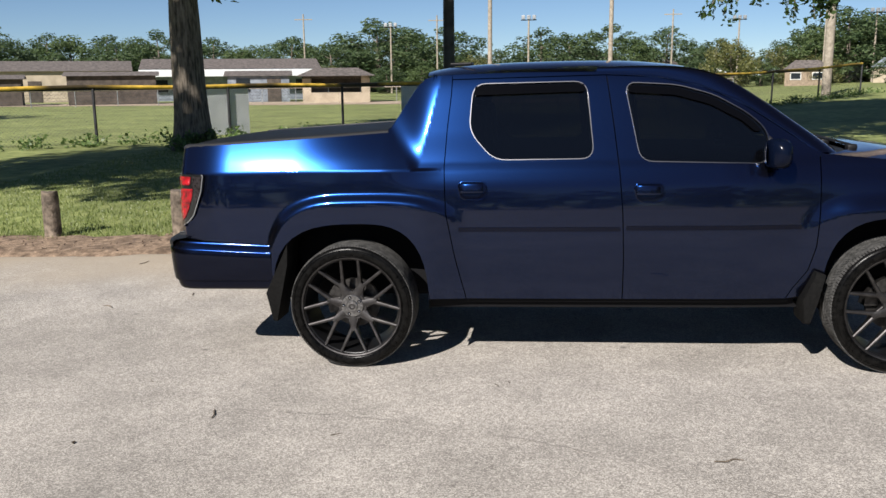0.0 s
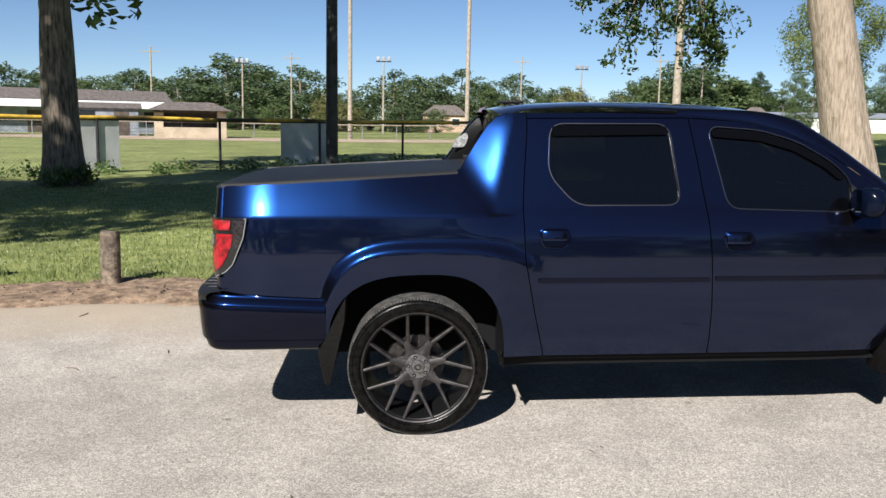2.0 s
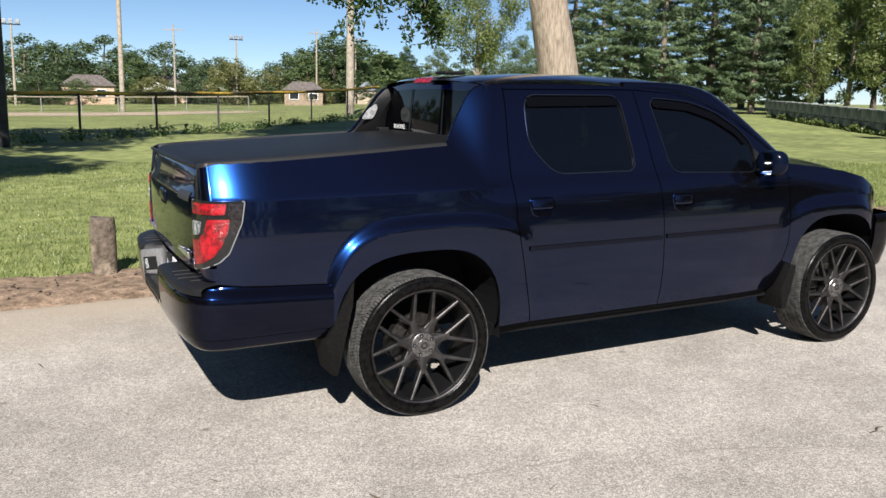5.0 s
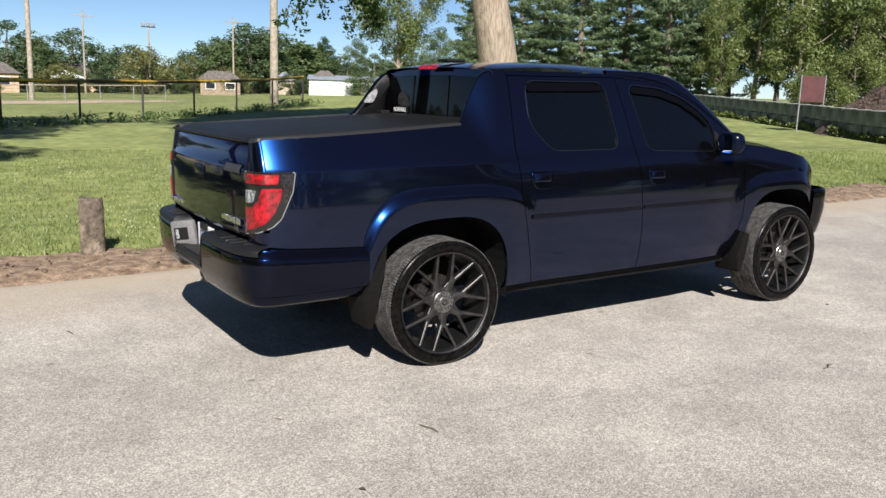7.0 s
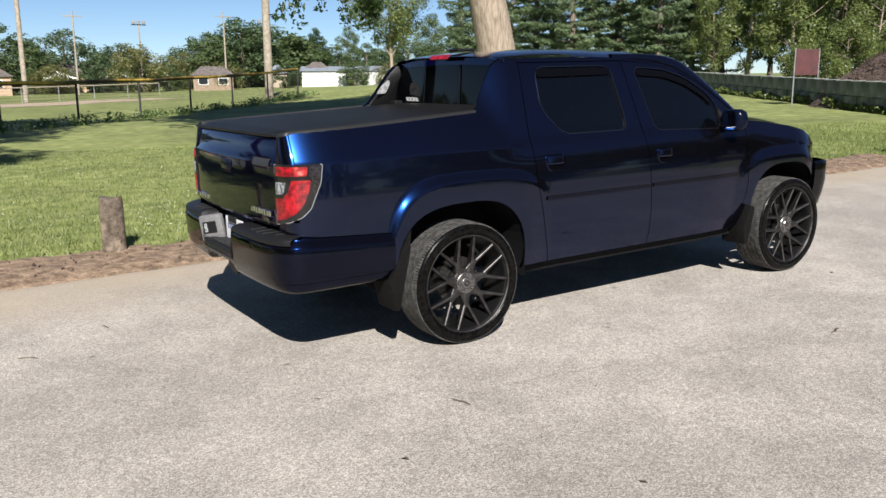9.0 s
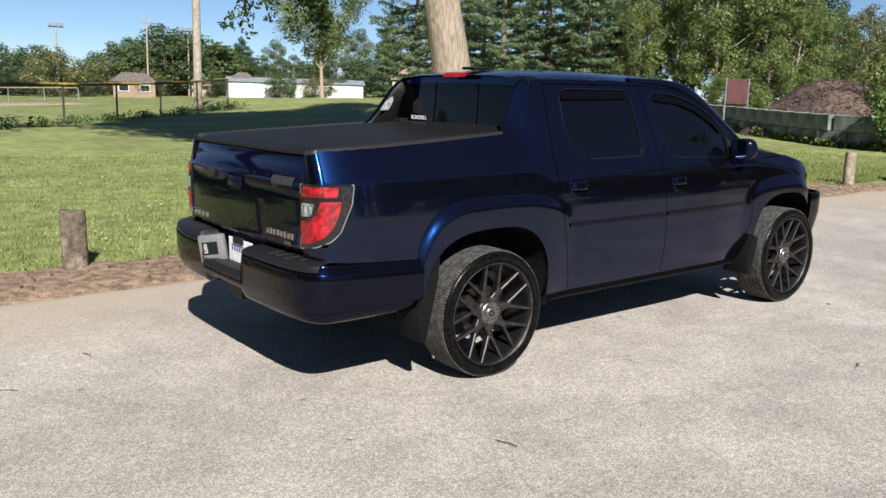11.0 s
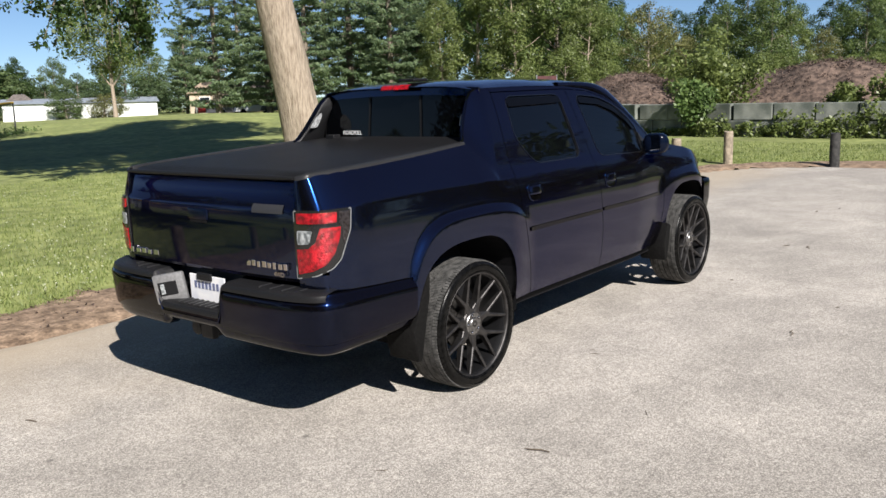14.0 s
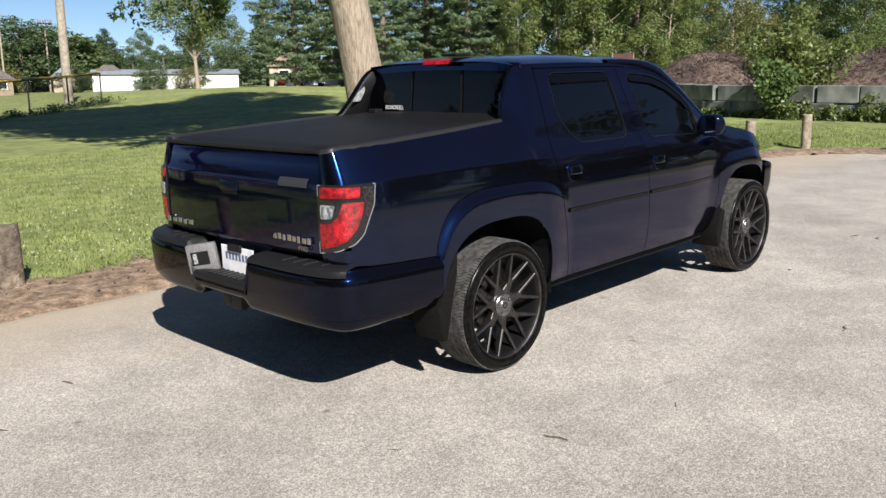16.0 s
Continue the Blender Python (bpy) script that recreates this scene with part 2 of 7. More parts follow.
M_VINYL = noisy(material("black_vinyl", (0.008, 0.008, 0.009), 0.5, Specular_IOR_Level=0.18), 220, (0.006, 0.006, 0.007), (0.011, 0.011, 0.012), 0.12, 3, 1.5, 0.2)
M_INNER = material("dark_inside", (0.010, 0.010, 0.011), 0.9, Specular_IOR_Level=0.05)
M_MIRROR_SHELL = material("gloss_dark_shell", (0.002, 0.004, 0.012), 0.2, Specular_IOR_Level=0.14)
M_RAIL = noisy(material("grey_rail", (0.09, 0.09, 0.095), 0.42, Specular_IOR_Level=0.35), 250, (0.014, 0.014, 0.015), (0.024, 0.024, 0.026), 0.1, 3)
M_RUBBER = noisy(material("black_rubber", (0.005, 0.005, 0.005), 0.7, Specular_IOR_Level=0.1), 60, (0.0035, 0.0035, 0.0035), (0.0075, 0.0073, 0.007))
M_BADGE = material("grey_badge", (0.028, 0.028, 0.031), 0.45)
M_CHROME = material("chrome", (0.62, 0.62, 0.64), 0.16, 1.0)
M_TRIM = material("bright_trim", (0.13, 0.13, 0.14), 0.3, 1.0)
M_VISOR = material("smoked_visor", (0.002, 0.002, 0.0025), 0.1, Specular_IOR_Level=0.12)
M_SILVER = noisy(material("silver_paint", (0.5, 0.5, 0.51), 0.4, 0.35), 60, (0.2, 0.2, 0.205), (0.27, 0.27, 0.275))
M_TYRE = noisy(material("tyre_rubber", (0.004, 0.004, 0.004), 0.27, Specular_IOR_Level=0.1), 40, (0.002, 0.002, 0.002), (0.006, 0.0058, 0.0056), 0.06, 4)
M_TREAD = noisy(material("tread_rubber", (0.045, 0.045, 0.045), 0.9), 30, (0.02, 0.02, 0.019), (0.075, 0.073, 0.07), 0.2, 5)
M_WHEEL = noisy(material("smoked_alloy", (0.045, 0.042, 0.042), 0.52, 1.0), 20, (0.055, 0.052, 0.052), (0.092, 0.088, 0.087))
M_WHEEL.node_tree.nodes["Principled BSDF"].inputs["Coat Weight"].default_value = 0.1
M_BARREL = material("black_barrel", (0.012, 0.012, 0.013), 0.35, 0.5)
M_CAP = noisy(material("brushed_cap", (0.32, 0.31, 0.31), 0.35, 1.0), 60, (0.16, 0.156, 0.156), (0.33, 0.325, 0.32))
M_DISC = noisy(material("brake_disc", (0.18, 0.17, 0.165), 0.5, 0.9), 30, (0.04, 0.037, 0.035), (0.09, 0.085, 0.08))
M_RED = material("red_lens", (0.5, 0.012, 0.012), 0.1)
M_RED.node_tree.nodes["Principled BSDF"].inputs["Coat Weight"].default_value = 0.3
noisy(M_RED, 34, (0.12, 0.002, 0.004), (0.34, 0.004, 0.01), 0.5, 2, 9, 0.4, 90, (0.36, 0.6))
M_RIM = material("pale_lens_rim", (0.16, 0.165, 0.17), 0.2)
M_SMOKE = noisy(material("smoky_clear_edge", (0.04, 0.04, 0.043), 0.08), 60, (0.012, 0.009, 0.009), (0.03, 0.026, 0.027), 0.1, 2)
M_CARGO = noisy(material("cargo_lens", (0.6, 0.6, 0.6), 0.15), 45, (0.4, 0.41, 0.42), (0.8, 0.81, 0.82), 0.3, 2)
M_MIRROR = material("mirror_glass", (0.3, 0.31, 0.33), 0.03, 1.0)
M_LENS_DARK = material("smoked_lens", (0.012, 0.012, 0.012), 0.08)
M_CLEAR = noisy(material("clear_lens", (0.5, 0.5, 0.5), 0.12), 45, (0.1, 0.11, 0.115), (0.36, 0.38, 0.39), 0.3, 2)
M_PLATE = noisy(material("plate_white", (0.75, 0.76, 0.8), 0.4), 12, (0.66, 0.68, 0.74), (0.82, 0.82, 0.83))
M_INK = material("dark_ink", (0.12, 0.14, 0.24), 0.5)
M_STICKER = material("white_vinyl", (0.85, 0.85, 0.85), 0.45)


def tinted_glass(name, amount, ior=1.7):
    m = bpy.data.materials.new(name)
    m.use_nodes = True
    n, l = m.node_tree.nodes, m.node_tree.links
    n.remove(n["Principled BSDF"])
    tr, gl, mx, fr = (n.new("ShaderNodeBsdfTransparent"), n.new("ShaderNodeBsdfGlossy"), n.new("ShaderNodeMixShader"), n.new("ShaderNodeFresnel"))
    tr.inputs[0].default_value = (amount, amount, amount * 1.05, 1)
    gl.inputs["Roughness"].default_value = 0.02
    fr.inputs[0].default_value = ior
    l.new(fr.outputs[0], mx.inputs[0])
    l.new(tr.outputs[0], mx.inputs[1])
    l.new(gl.outputs[0], mx.inputs[2])
    # a faint even diffuse tone lifts the pane's black, imitating haze
    df, ad = n.new("ShaderNodeBsdfDiffuse"), n.new("ShaderNodeAddShader")
    df.inputs[0].default_value = (0.0012, 0.0014, 0.002, 1)
    l.new(mx.outputs[0], ad.inputs[0])
    l.new(df.outputs[0], ad.inputs[1])
    l.new(ad.outputs[0], n["Material Output"].inputs[0])
    return m


M_TINT = tinted_glass("tinted_glass", 0.08, 1.54)
M_TINT_REAR = tinted_glass("dark_rear_glass", 0.05, 1.34)
M_GLASS = tinted_glass("windscreen_glass", 0.45)


# ==== building helpers ====
def mesh_from(name, verts, faces, mat, smooth=False, normals=None):
    me = bpy.data.meshes.new(name)
    me.from_pydata([tuple(v) for v in verts], [], [tuple(f) for f in faces])
    me.materials.append(mat)
    if smooth or normals is not None:
        me.polygons.foreach_set("use_smooth", [True] * len(me.polygons))
    if normals is not None:
        me.normals_split_custom_set_from_vertices([tuple(v) for v in normals])
    me.update()
    return me


def child(ob, parent, label=""):
    if parent is not None:
        ob.parent = parent
    return tagged(ob, label)


def part(name, bm, mat, parent=None, label="", smooth=None):
    """Links a bmesh as one mesh object under a thing or a part. smooth: an angle in degrees."""
    me = bpy.data.meshes.new(name)
    bmesh.ops.recalc_face_normals(bm, faces=bm.faces)
    if smooth:
        for f in bm.faces:
            f.smooth = True
        for e in bm.edges:
            if len(e.link_faces) == 2 and e.calc_face_angle() > radians(smooth):
                e.smooth = False
    bm.to_mesh(me)
    bm.free()
    me.materials.append(mat)
    return child(new(name, me), parent, label)


def box(bm, x0, x1, y0, y1, z0, z1, bevel=0.0, m=None):
    g = bmesh.ops.create_cube(bm, size=1)
    bmesh.ops.scale(bm, vec=(x1 - x0, y1 - y0, z1 - z0), verts=g["verts"])
    bmesh.ops.translate(bm, vec=((x0 + x1) / 2, (y0 + y1) / 2, (z0 + z1) / 2), verts=g["verts"])
    vs = g["verts"]
    if bevel:
        es = list({e for v in vs for e in v.link_edges})
        r = bmesh.ops.bevel(bm, geom=es, offset=bevel, segments=2, affect='EDGES', profile=0.5)
        vs = list({v for f in r["faces"] for v in f.verts} | {v for v in vs if v.is_valid})
    if m is not None:
        bmesh.ops.transform(bm, matrix=m, verts=vs)
    return vs


def tube(bm, pts, radii, seg=8, cap=True):
    """A tapered tube through points."""
    rings = []
    for i, p in enumerate(pts):
        a = Vector(pts[max(i - 1, 0)])
        b = Vector(pts[min(i + 1, len(pts) - 1)])
        d = (b - a).normalized()
        u = d.orthogonal().normalized() if i == 0 else (u - d * u.dot(d)).normalized()
        w = d.cross(u)
        rings.append([bm.verts.new(Vector(p) + (u * math.cos(k * 2 * math.pi / seg) + w * math.sin(k * 2 * math.pi / seg)) * radii[i]) for k in range(seg)])
    for r0, r1 in zip(rings, rings[1:]):
        for k in range(seg):
            bm.faces.new((r0[k], r0[(k + 1) % seg], r1[(k + 1) % seg], r1[k]))
    if cap:
        bm.faces.new(rings[0][::-1])
        bm.faces.new(rings[-1])
    return rings


def lathe(bm, profile, seg=48, axis="y", centre=(0, 0, 0), close=False):
    """Turns (radius, along) points round an axis."""
    rings = []
    for r, a in profile:
        ring = []
        for k in range(seg):
            c, s = math.cos(2 * math.pi * k / seg) * r, math.sin(2 * math.pi * k / seg) * r
            p = {"y": (c, a, s), "z": (c, s, a), "x": (a, c, s)}[axis]
            ring.append(bm.verts.new(Vector(p) + Vector(centre)))
        rings.append(ring)
    if close:
        rings.append(rings[0])
    for r0, r1 in zip(rings, rings[1:]):
        for k in range(seg):
            bm.faces.new((r0[k], r0[(k + 1) % seg], r1[(k + 1) % seg], r1[k]))
    return rings


def smooth01(a, b, v):
    t = min(1.0, max(0.0, (v - a) / (b - a)))
    return t * t * (3 - 2 * t)


def curve_through(points):
    """A smooth function through (x, y) points (Catmull-Rom slopes)."""
    xs = [p[0] for p in points]
    ys = [p[1] for p in points]
    ms = []
    for i in range(len(xs)):
        if i == 0:
            ms.append((ys[1] - ys[0]) / (xs[1] - xs[0]))
        elif i == len(xs) - 1:
            ms.append((ys[-1] - ys[-2]) / (xs[-1] - xs[-2]))
        else:
            d0 = (ys[i] - ys[i - 1]) / (xs[i] - xs[i - 1])
            d1 = (ys[i + 1] - ys[i]) / (xs[i + 1] - xs[i])
            ms.append(0.0 if d0 * d1 <= 0 else 2 * d0 * d1 / (d0 + d1))

    def f(x):
        if x <= xs[0]:
            return ys[0] + ms[0] * (x - xs[0])
        for i in range(len(xs) - 1):
            if x <= xs[i + 1]:
                h = xs[i + 1] - xs[i]
                t = (x - xs[i]) / h
                return ((2 * t ** 3 - 3 * t * t + 1) * ys[i] + (t ** 3 - 2 * t * t + t) * h * ms[i]
                        + (-2 * t ** 3 + 3 * t * t) * ys[i + 1] + (t ** 3 - t * t) * h * ms[i + 1])
        return ys[-1] + ms[-1] * (x - xs[-1])
    return f


def poly_at(points, x):
    """Straight-line interpolation."""
    for (a, ya), (b, yb) in zip(points, points[1:]):
        if x <= b:
            return ya + (yb - ya) * (x - a) / (b - a)
    return points[-1][1]


# ==== the ground ====
RISE = math.tan(radians(SLOPE))


def ground_z(x, y):
    """Level lawn to the west, rising to the east with the car park."""
    park = RISE * max(-14.0, min(x, 130.0))
    lawn = RISE * min(130.0, 2.0 * math.log(1 + math.exp(max(-20, min(60, x / 2.0)))))
    swell = 0.9 * math.exp(-((x - 29.0) / 12.5) ** 2 - ((y - 46.0) / 19.0) ** 2)
    return park + (lawn - park) * smooth01(3.0, 14.0, y) + 0.03 * smooth01(3.0, 4.2, y) + swell


def kerb_y(x):
    """The edge of the asphalt on the grass side."""
    return 2.74 + 0.05 * math.sin(x * 1.7) + 0.035 * math.sin(x * 4.3 + 1) + 0.02 * math.sin(x * 9.1)


CORNER = 13.0


def edge_inside(x, y):
    """Metres inside the asphalt (negative: on dirt or grass)."""
    a = kerb_y(x) - y
    b = CORNER + 0.3 * (2.6 - y) + 0.12 * math.sin(y * 1.3) + 0.05 * math.sin(y * 3.9) - x
    if a > 1.5 or b > 1.5:
        return min(a, b)
    r = 1.5   # rounded corner
    u, v = max(0.0, r - a), max(0.0, r - b)
    return r - math.hypot(u, v)


def grid_sheet(name, xs, ys, fz, mat, keep=None):
    verts, faces, idx = [], [], {}
    for i, x in enumerate(xs):
        for j, y in enumerate(ys):
            idx[i, j] = len(verts)
            verts.append((x, y, fz(x, y)))
    for i in range(len(xs) - 1):
        for j in range(len(ys) - 1):
            if keep is None or keep((xs[i] + xs[i + 1]) / 2, (ys[j] + ys[j + 1]) / 2):
                faces.append((idx[i, j], idx[i + 1, j], idx[i + 1, j + 1], idx[i, j + 1]))
    return new(name, mesh_from(name, verts, faces, mat, smooth=True))


def spread(lo, hi, *stops):
    """Grid lines: (limit, step) stretches from lo to hi."""
    out, v = [lo], lo
    for limit, step in stops:
        while v < limit - 1e-6:
            v = min(limit, v + step)
            out.append(v)
    return out


xs = spread(-1500, 1500, (-200, 260), (-60, 20), (-16, 4), (20, 0.4), (60, 4), (200, 20), (1500, 260))
ys = spread(-1500, 1500, (-200, 260), (-40, 20), (-8, 4), (1.6, 0.8), (6, 0.15), (20, 0.7), (60, 4), (200, 20), (1500, 260))


def ground_height(x, y):
    inside = edge_inside(x, y)
    lump = 0.012 * noise.noise((x * 2.1, y * 2.1, 0)) + 0.02 * noise.noise((x * 0.5, y * 0.5, 3))
    base = ground_z(x, y)
    if inside > 0.1:
        return RISE * max(-400, min(x, 400)) - 0.06
    t = smooth01(-0.1, 0.25, -inside)
    return (RISE * x - 0.06) * (1 - t) + (base + lump * min(1, -inside + 0.2 if inside < 0 else 0.2)) * t


ground = tagged(grid_sheet("ground", xs, ys, ground_height, M_GRASS), "wide mown green lawn and playing field", "grass", kind="structure")

ax = spread(-160, 15, (-20, 20), (-6, 1), (15, 0.25))
ay = spread(-160, 4.2, (-20, 20), (-4, 1), (1.8, 0.6), (4.2, 0.12))


def asphalt_vert(x, y):
    inside = edge_inside(x, y)
    return RISE * x if inside > 0.12 else RISE * x - 0.04 * smooth01(-0.12, 0.12, 0.12 - inside) - 0.03 * max(0, -inside)


road = tagged(grid_sheet("road", ax, ay, asphalt_vert, M_ASPHALT, lambda x, y: edge_inside(x, y) > -0.15),
              "sun-bleached grey asphalt car park with fine gravel grain", "asphalt", kind="structure")


def dirt_height(x, y):
    o = -edge_inside(x, y)
    t = min(max(o / 1.25, 0), 1)
    return 0.012 + RISE * x + 0.03 * smooth01(3.0, 4.2, y) + 0.018 * smooth01(0, 0.35, o) + 0.016 * noise.noise((x * 3.1, y * 3.1, 1)) + 0.01 * noise.noise((x * 9, y * 9, 2)) - 0.10 * smooth01(0.85, 1.25, o + 0.25 * noise.noise((x * 1.1, y * 1.1, 5)) + 0.12 * noise.noise((x * 4, y * 4, 6))) - 0.05 * smooth01(0.05, -0.12, o)


dx_ = spread(-14, 17, (17, 0.14))
dy_ = spread(-7, 4.6, (2.2, 0.5), (4.6, 0.1))
dirt = tagged(grid_sheet("dirt_strip", dx_, dy_, dirt_height, M_DIRT, lambda x, y: -0.12 < -edge_inside(x, y) < 1.3),
              "bare brown dirt strip along the asphalt edge", "dirt", kind="structure")


# ==== cracks in the asphalt ====
M_CRACK = noisy(material("dark_crack", (0.1, 0.09, 0.08), 0.95), 40, (0.2, 0.184, 0.166), (0.27, 0.25, 0.226))


def crack(points, width, seed):
    """A thin wandering seam, laid just proud of the asphalt."""
    rng = random.Random(seed)
    fx = curve_through([(i, p[0]) for i, p in enumerate(points)])
    fy = curve_through([(i, p[1]) for i, p in enumerate(points)])
    n = 46 * (len(points) - 1)
    pts = [Vector((fx(k / 46), fy(k / 46))) + Vector((rng.gauss(0, 0.006), rng.gauss(0, 0.006))) for k in range(n + 1)]
    verts, faces = [], []
    for k, p in enumerate(pts):
        d = pts[min(k + 1, n)] - pts[max(k - 1, 0)]
        q = Vector((-d.y, d.x)).normalized() * width * max(0.03, 0.4 + 1.0 * noise.noise((k * 0.11, seed, 0)) + rng.uniform(-0.15, 0.15))
        verts += [(p.x + q.x, p.y + q.y, RISE * p.x + 0.003), (p.x - q.x, p.y - q.y, RISE * p.x + 0.003)]
        if k:
            i = 2 * k
            faces.append((i - 2, i - 1, i + 1, i))
    return tagged(new("asphalt_crack", mesh_from("asphalt_crack", verts, faces, M_CRACK)), "thin dark crack wandering across the asphalt", "crack", kind="structure")


crack([(-0.5, -1.68), (0.19, -1.75), (0.98, -1.95), (1.8, -2.3), (2.4, -2.6), (4.2, -3.3), (6.5, -4.1)], 0.0045, 1)


# ==== the pickup truck ====
# x forwards from the rear axle, y across (the passenger side is negative), z up from the asphalt
TYRE_R, BASE = 0.39, 3.20
FAR = 0.12   # the driver side lies this much further out than the passenger side
cab_y = curve_through([(0.30, 0.845), (0.42, 0.872), (0.55, 0.898), (0.75, 0.912), (0.95, 0.906), (1.10, 0.892), (1.20, 0.862), (1.27, 0.828), (1.45, 0.763), (1.70, 0.668), (1.78, 0.630), (1.9, 0.56)])
bed_low = curve_through([(0.30, 0.845), (0.42, 0.872), (0.55, 0.892), (0.75, 0.902), (0.95, 0.900), (1.10, 0.891), (1.218, 0.878)])
bed_top = curve_through([(1.218, 0.876), (1.30, 0.841), (1.47, 0.762), (1.60, 0.703), (1.775, 0.628)])


def ring(x, z, xc, zc, left, right, top, p):
    """A squarish arch: 1 on its outline, less inside."""
    a = left if x < xc else right
    return ((abs(x - xc) / a) ** p + (max(0, z - zc) / top) ** p) ** (1 / p)


def side_y(x, z):
    """Half width of the body at a point of its side."""
    w = smooth01(0.2, 0.6, x)
    if z > 1.218:
        # a flat facet, pointed at the crease, turns the bed's shoulder out to the cab
        left, right = 0.385 - (z - 1.218) * 0.55, 0.43 + (z - 1.218) * 0.24
        u = min(1.0, max(0.0, (x - left) / (right - left)))
        t = 0.3 * u + 0.7 * smooth01(0, 1, u)
        low = bed_low(1.218) * (1 - w) + cab_y(1.218) * w
        sink = 0.2 * (z - 1.218) * smooth01(-0.35, 0.3, x)
        y = (low + bed_top(z) - bed_top(1.218) - sink) * (1 - t) + cab_y(z) * t
    else:
        y = bed_low(z) * (1 - w) + cab_y(z) * w
    rear = ring(x, z, 0.05, 0.40, 0.62, 0.82, 0.695, 3.2)
    y += 0.034 * smooth01(1.0, 0.90, rear) * (1 - smooth01(0.42, 0.75, x)) * smooth01(0.5, 0.7, z + 0.2)
    front = ring(x, z, 3.20, 0.40, 0.70, 0.60, 0.65, 3.2)
    y += 0.038 * smooth01(1.0, 0.84, front) * smooth01(2.56, 2.98, x)
    y -= 0.035 * smooth01(2.2, 2.85, x)
    if x < -0.75:
        y -= 0.075 * ((-0.75 - x) / 0.36) ** 2.2
    if x > 3.35:
        y -= 0.30 * ((x - 3.35) / 0.6) ** 2.4
    if x > 2.6 and z > 1.0:
        y -= 0.05 * smooth01(2.6, 3.7, x) * smooth01(1.0, 1.2, z)
    return y


def side_normal(x, z, s):
    e = 0.004
    dx = (side_y(x + e, z) - side_y(x - e, z)) / (2 * e)
    dz = (side_y(x, z + e) - side_y(x, z - e)) / (2 * e)
    n = Vector((-dx, 1.0, -dz)).normalized()
    return Vector((n.x, n.y * s, n.z))


def panel(name, loops, mat, parent, s=-1, lift=0.0, depth=0.022, step=0.045, label=""):
    """A sheet of the body's side: outline loops in (x, z), laid on side_y, with turned-in edges. s: -1 passenger side, 1 driver side."""
    bm = bmesh.new()
    for loop in loops:
        vs = [bm.verts.new((x, 0, z)) for x, z in loop]
        for a, b in zip(vs, vs[1:] + vs[:1]):
            bm.edges.new((a, b))
    bmesh.ops.triangle_fill(bm, use_beauty=True, use_dissolve=False, edges=bm.edges[:], normal=(0, 1, 0))
    px = [p[0] for loop in loops for p in loop]
    pz = [p[1] for loop in loops for p in loop]
    for lo, hi, no in ((min(px), max(px), (1, 0, 0)), (min(pz), max(pz), (0, 0, 1))):
        count = int((hi - lo) / step)
        for k in range(1, count + 1):
            v = lo + (hi - lo) * k / (count + 1)
            bmesh.ops.bisect_plane(bm, geom=bm.verts[:] + bm.edges[:] + bm.faces[:], plane_co=(v * no[0], 0, v * no[2]), plane_no=no)
    if max(pz) > 1.218 > min(pz):
        bmesh.ops.bisect_plane(bm, geom=bm.verts[:] + bm.edges[:] + bm.faces[:], plane_co=(0, 0, 1.2185), plane_no=(0, 0, 1))
    bm.verts.index_update()
    verts, normals, faces = [], [], []
    for v in bm.verts:
        x, z = v.co.x, v.co.z
        verts.append(Vector((x, s * (side_y(x, z) + lift) + (FAR if s > 0 else 0), z)))
        normals.append(side_normal(x, z, s))
    for f in bm.faces:
        ids = [v.index for v in f.verts]
        n = (verts[ids[1]] - verts[ids[0]]).cross(verts[ids[2]] - verts[ids[0]])
        faces.append(ids if n.y * s > 0 else ids[::-1])
    for e in bm.edges:
        if len(e.link_faces) != 1:
            continue
        a, b = e.verts[0].index, e.verts[1].index
        mid = (verts[a] + verts[b]) / 2
        c = Vector(e.link_faces[0].calc_center_median())
        out = Vector((mid.x - c.x, 0, mid.z - c.z))
        d = Vector((verts[b].x - verts[a].x, 0, verts[b].z - verts[a].z))
        if d.length < 1e-7:
            continue
        out = (out - d * (out.dot(d) / d.length_squared))
        out = out.normalized() if out.length > 1e-7 else Vector((1, 0, 0))
        k = len(verts)
        inward = Vector((0, -s * depth, 0))
        verts += [verts[a].copy(), verts[b].copy(), verts[b] + inward, verts[a] + inward]
        normals += [out] * 4
        quad = [k, k + 1, k + 2, k + 3]
        n = (verts[k + 1] - verts[k]).cross(verts[k + 2] - verts[k])
        faces.append(quad if n.dot(out) > 0 else quad[::-1])
    bm.free()
    return child(new(name, mesh_from(name, verts, faces, mat, normals=normals)), parent, label)


def arch_points(xc, left, right, top, p, z_left, z_right, count=26):
    """Points of a wheel opening from its rear foot over the top to its front foot."""
    out = []
    for k in range(count + 1):
        a = math.pi * (1 - k / count)
        c, q = math.cos(a), math.sin(a)
        r = 1 / ((abs(c) ** p + abs(q) ** p) ** (1 / p))
        w = left if c < 0 else right
        out.append((xc + c * r * w, 0.40 + q * r * top))
    out = [pt for pt in out if pt[1] >= (z_left if pt[0] < xc else z_right)]
    return out


def rounded(points, r, n=4):
    """A closed polygon with its corners rounded."""
    out = []
    k = len(points)
    for i, p in enumerate(points):
        a, b, c = Vector(points[i - 1]), Vector(p), Vector(points[(i + 1) % k])
        d = min(r, (a - b).length * 0.45, (c - b).length * 0.45)
        p0, p1 = b + (a - b).normalized() * d, b + (c - b).normalized() * d
        for j in range(n + 1):
            t = j / n
            out.append(tuple(p0 * (1 - t) ** 2 + b * 2 * t * (1 - t) + p1 * t * t))
    return out


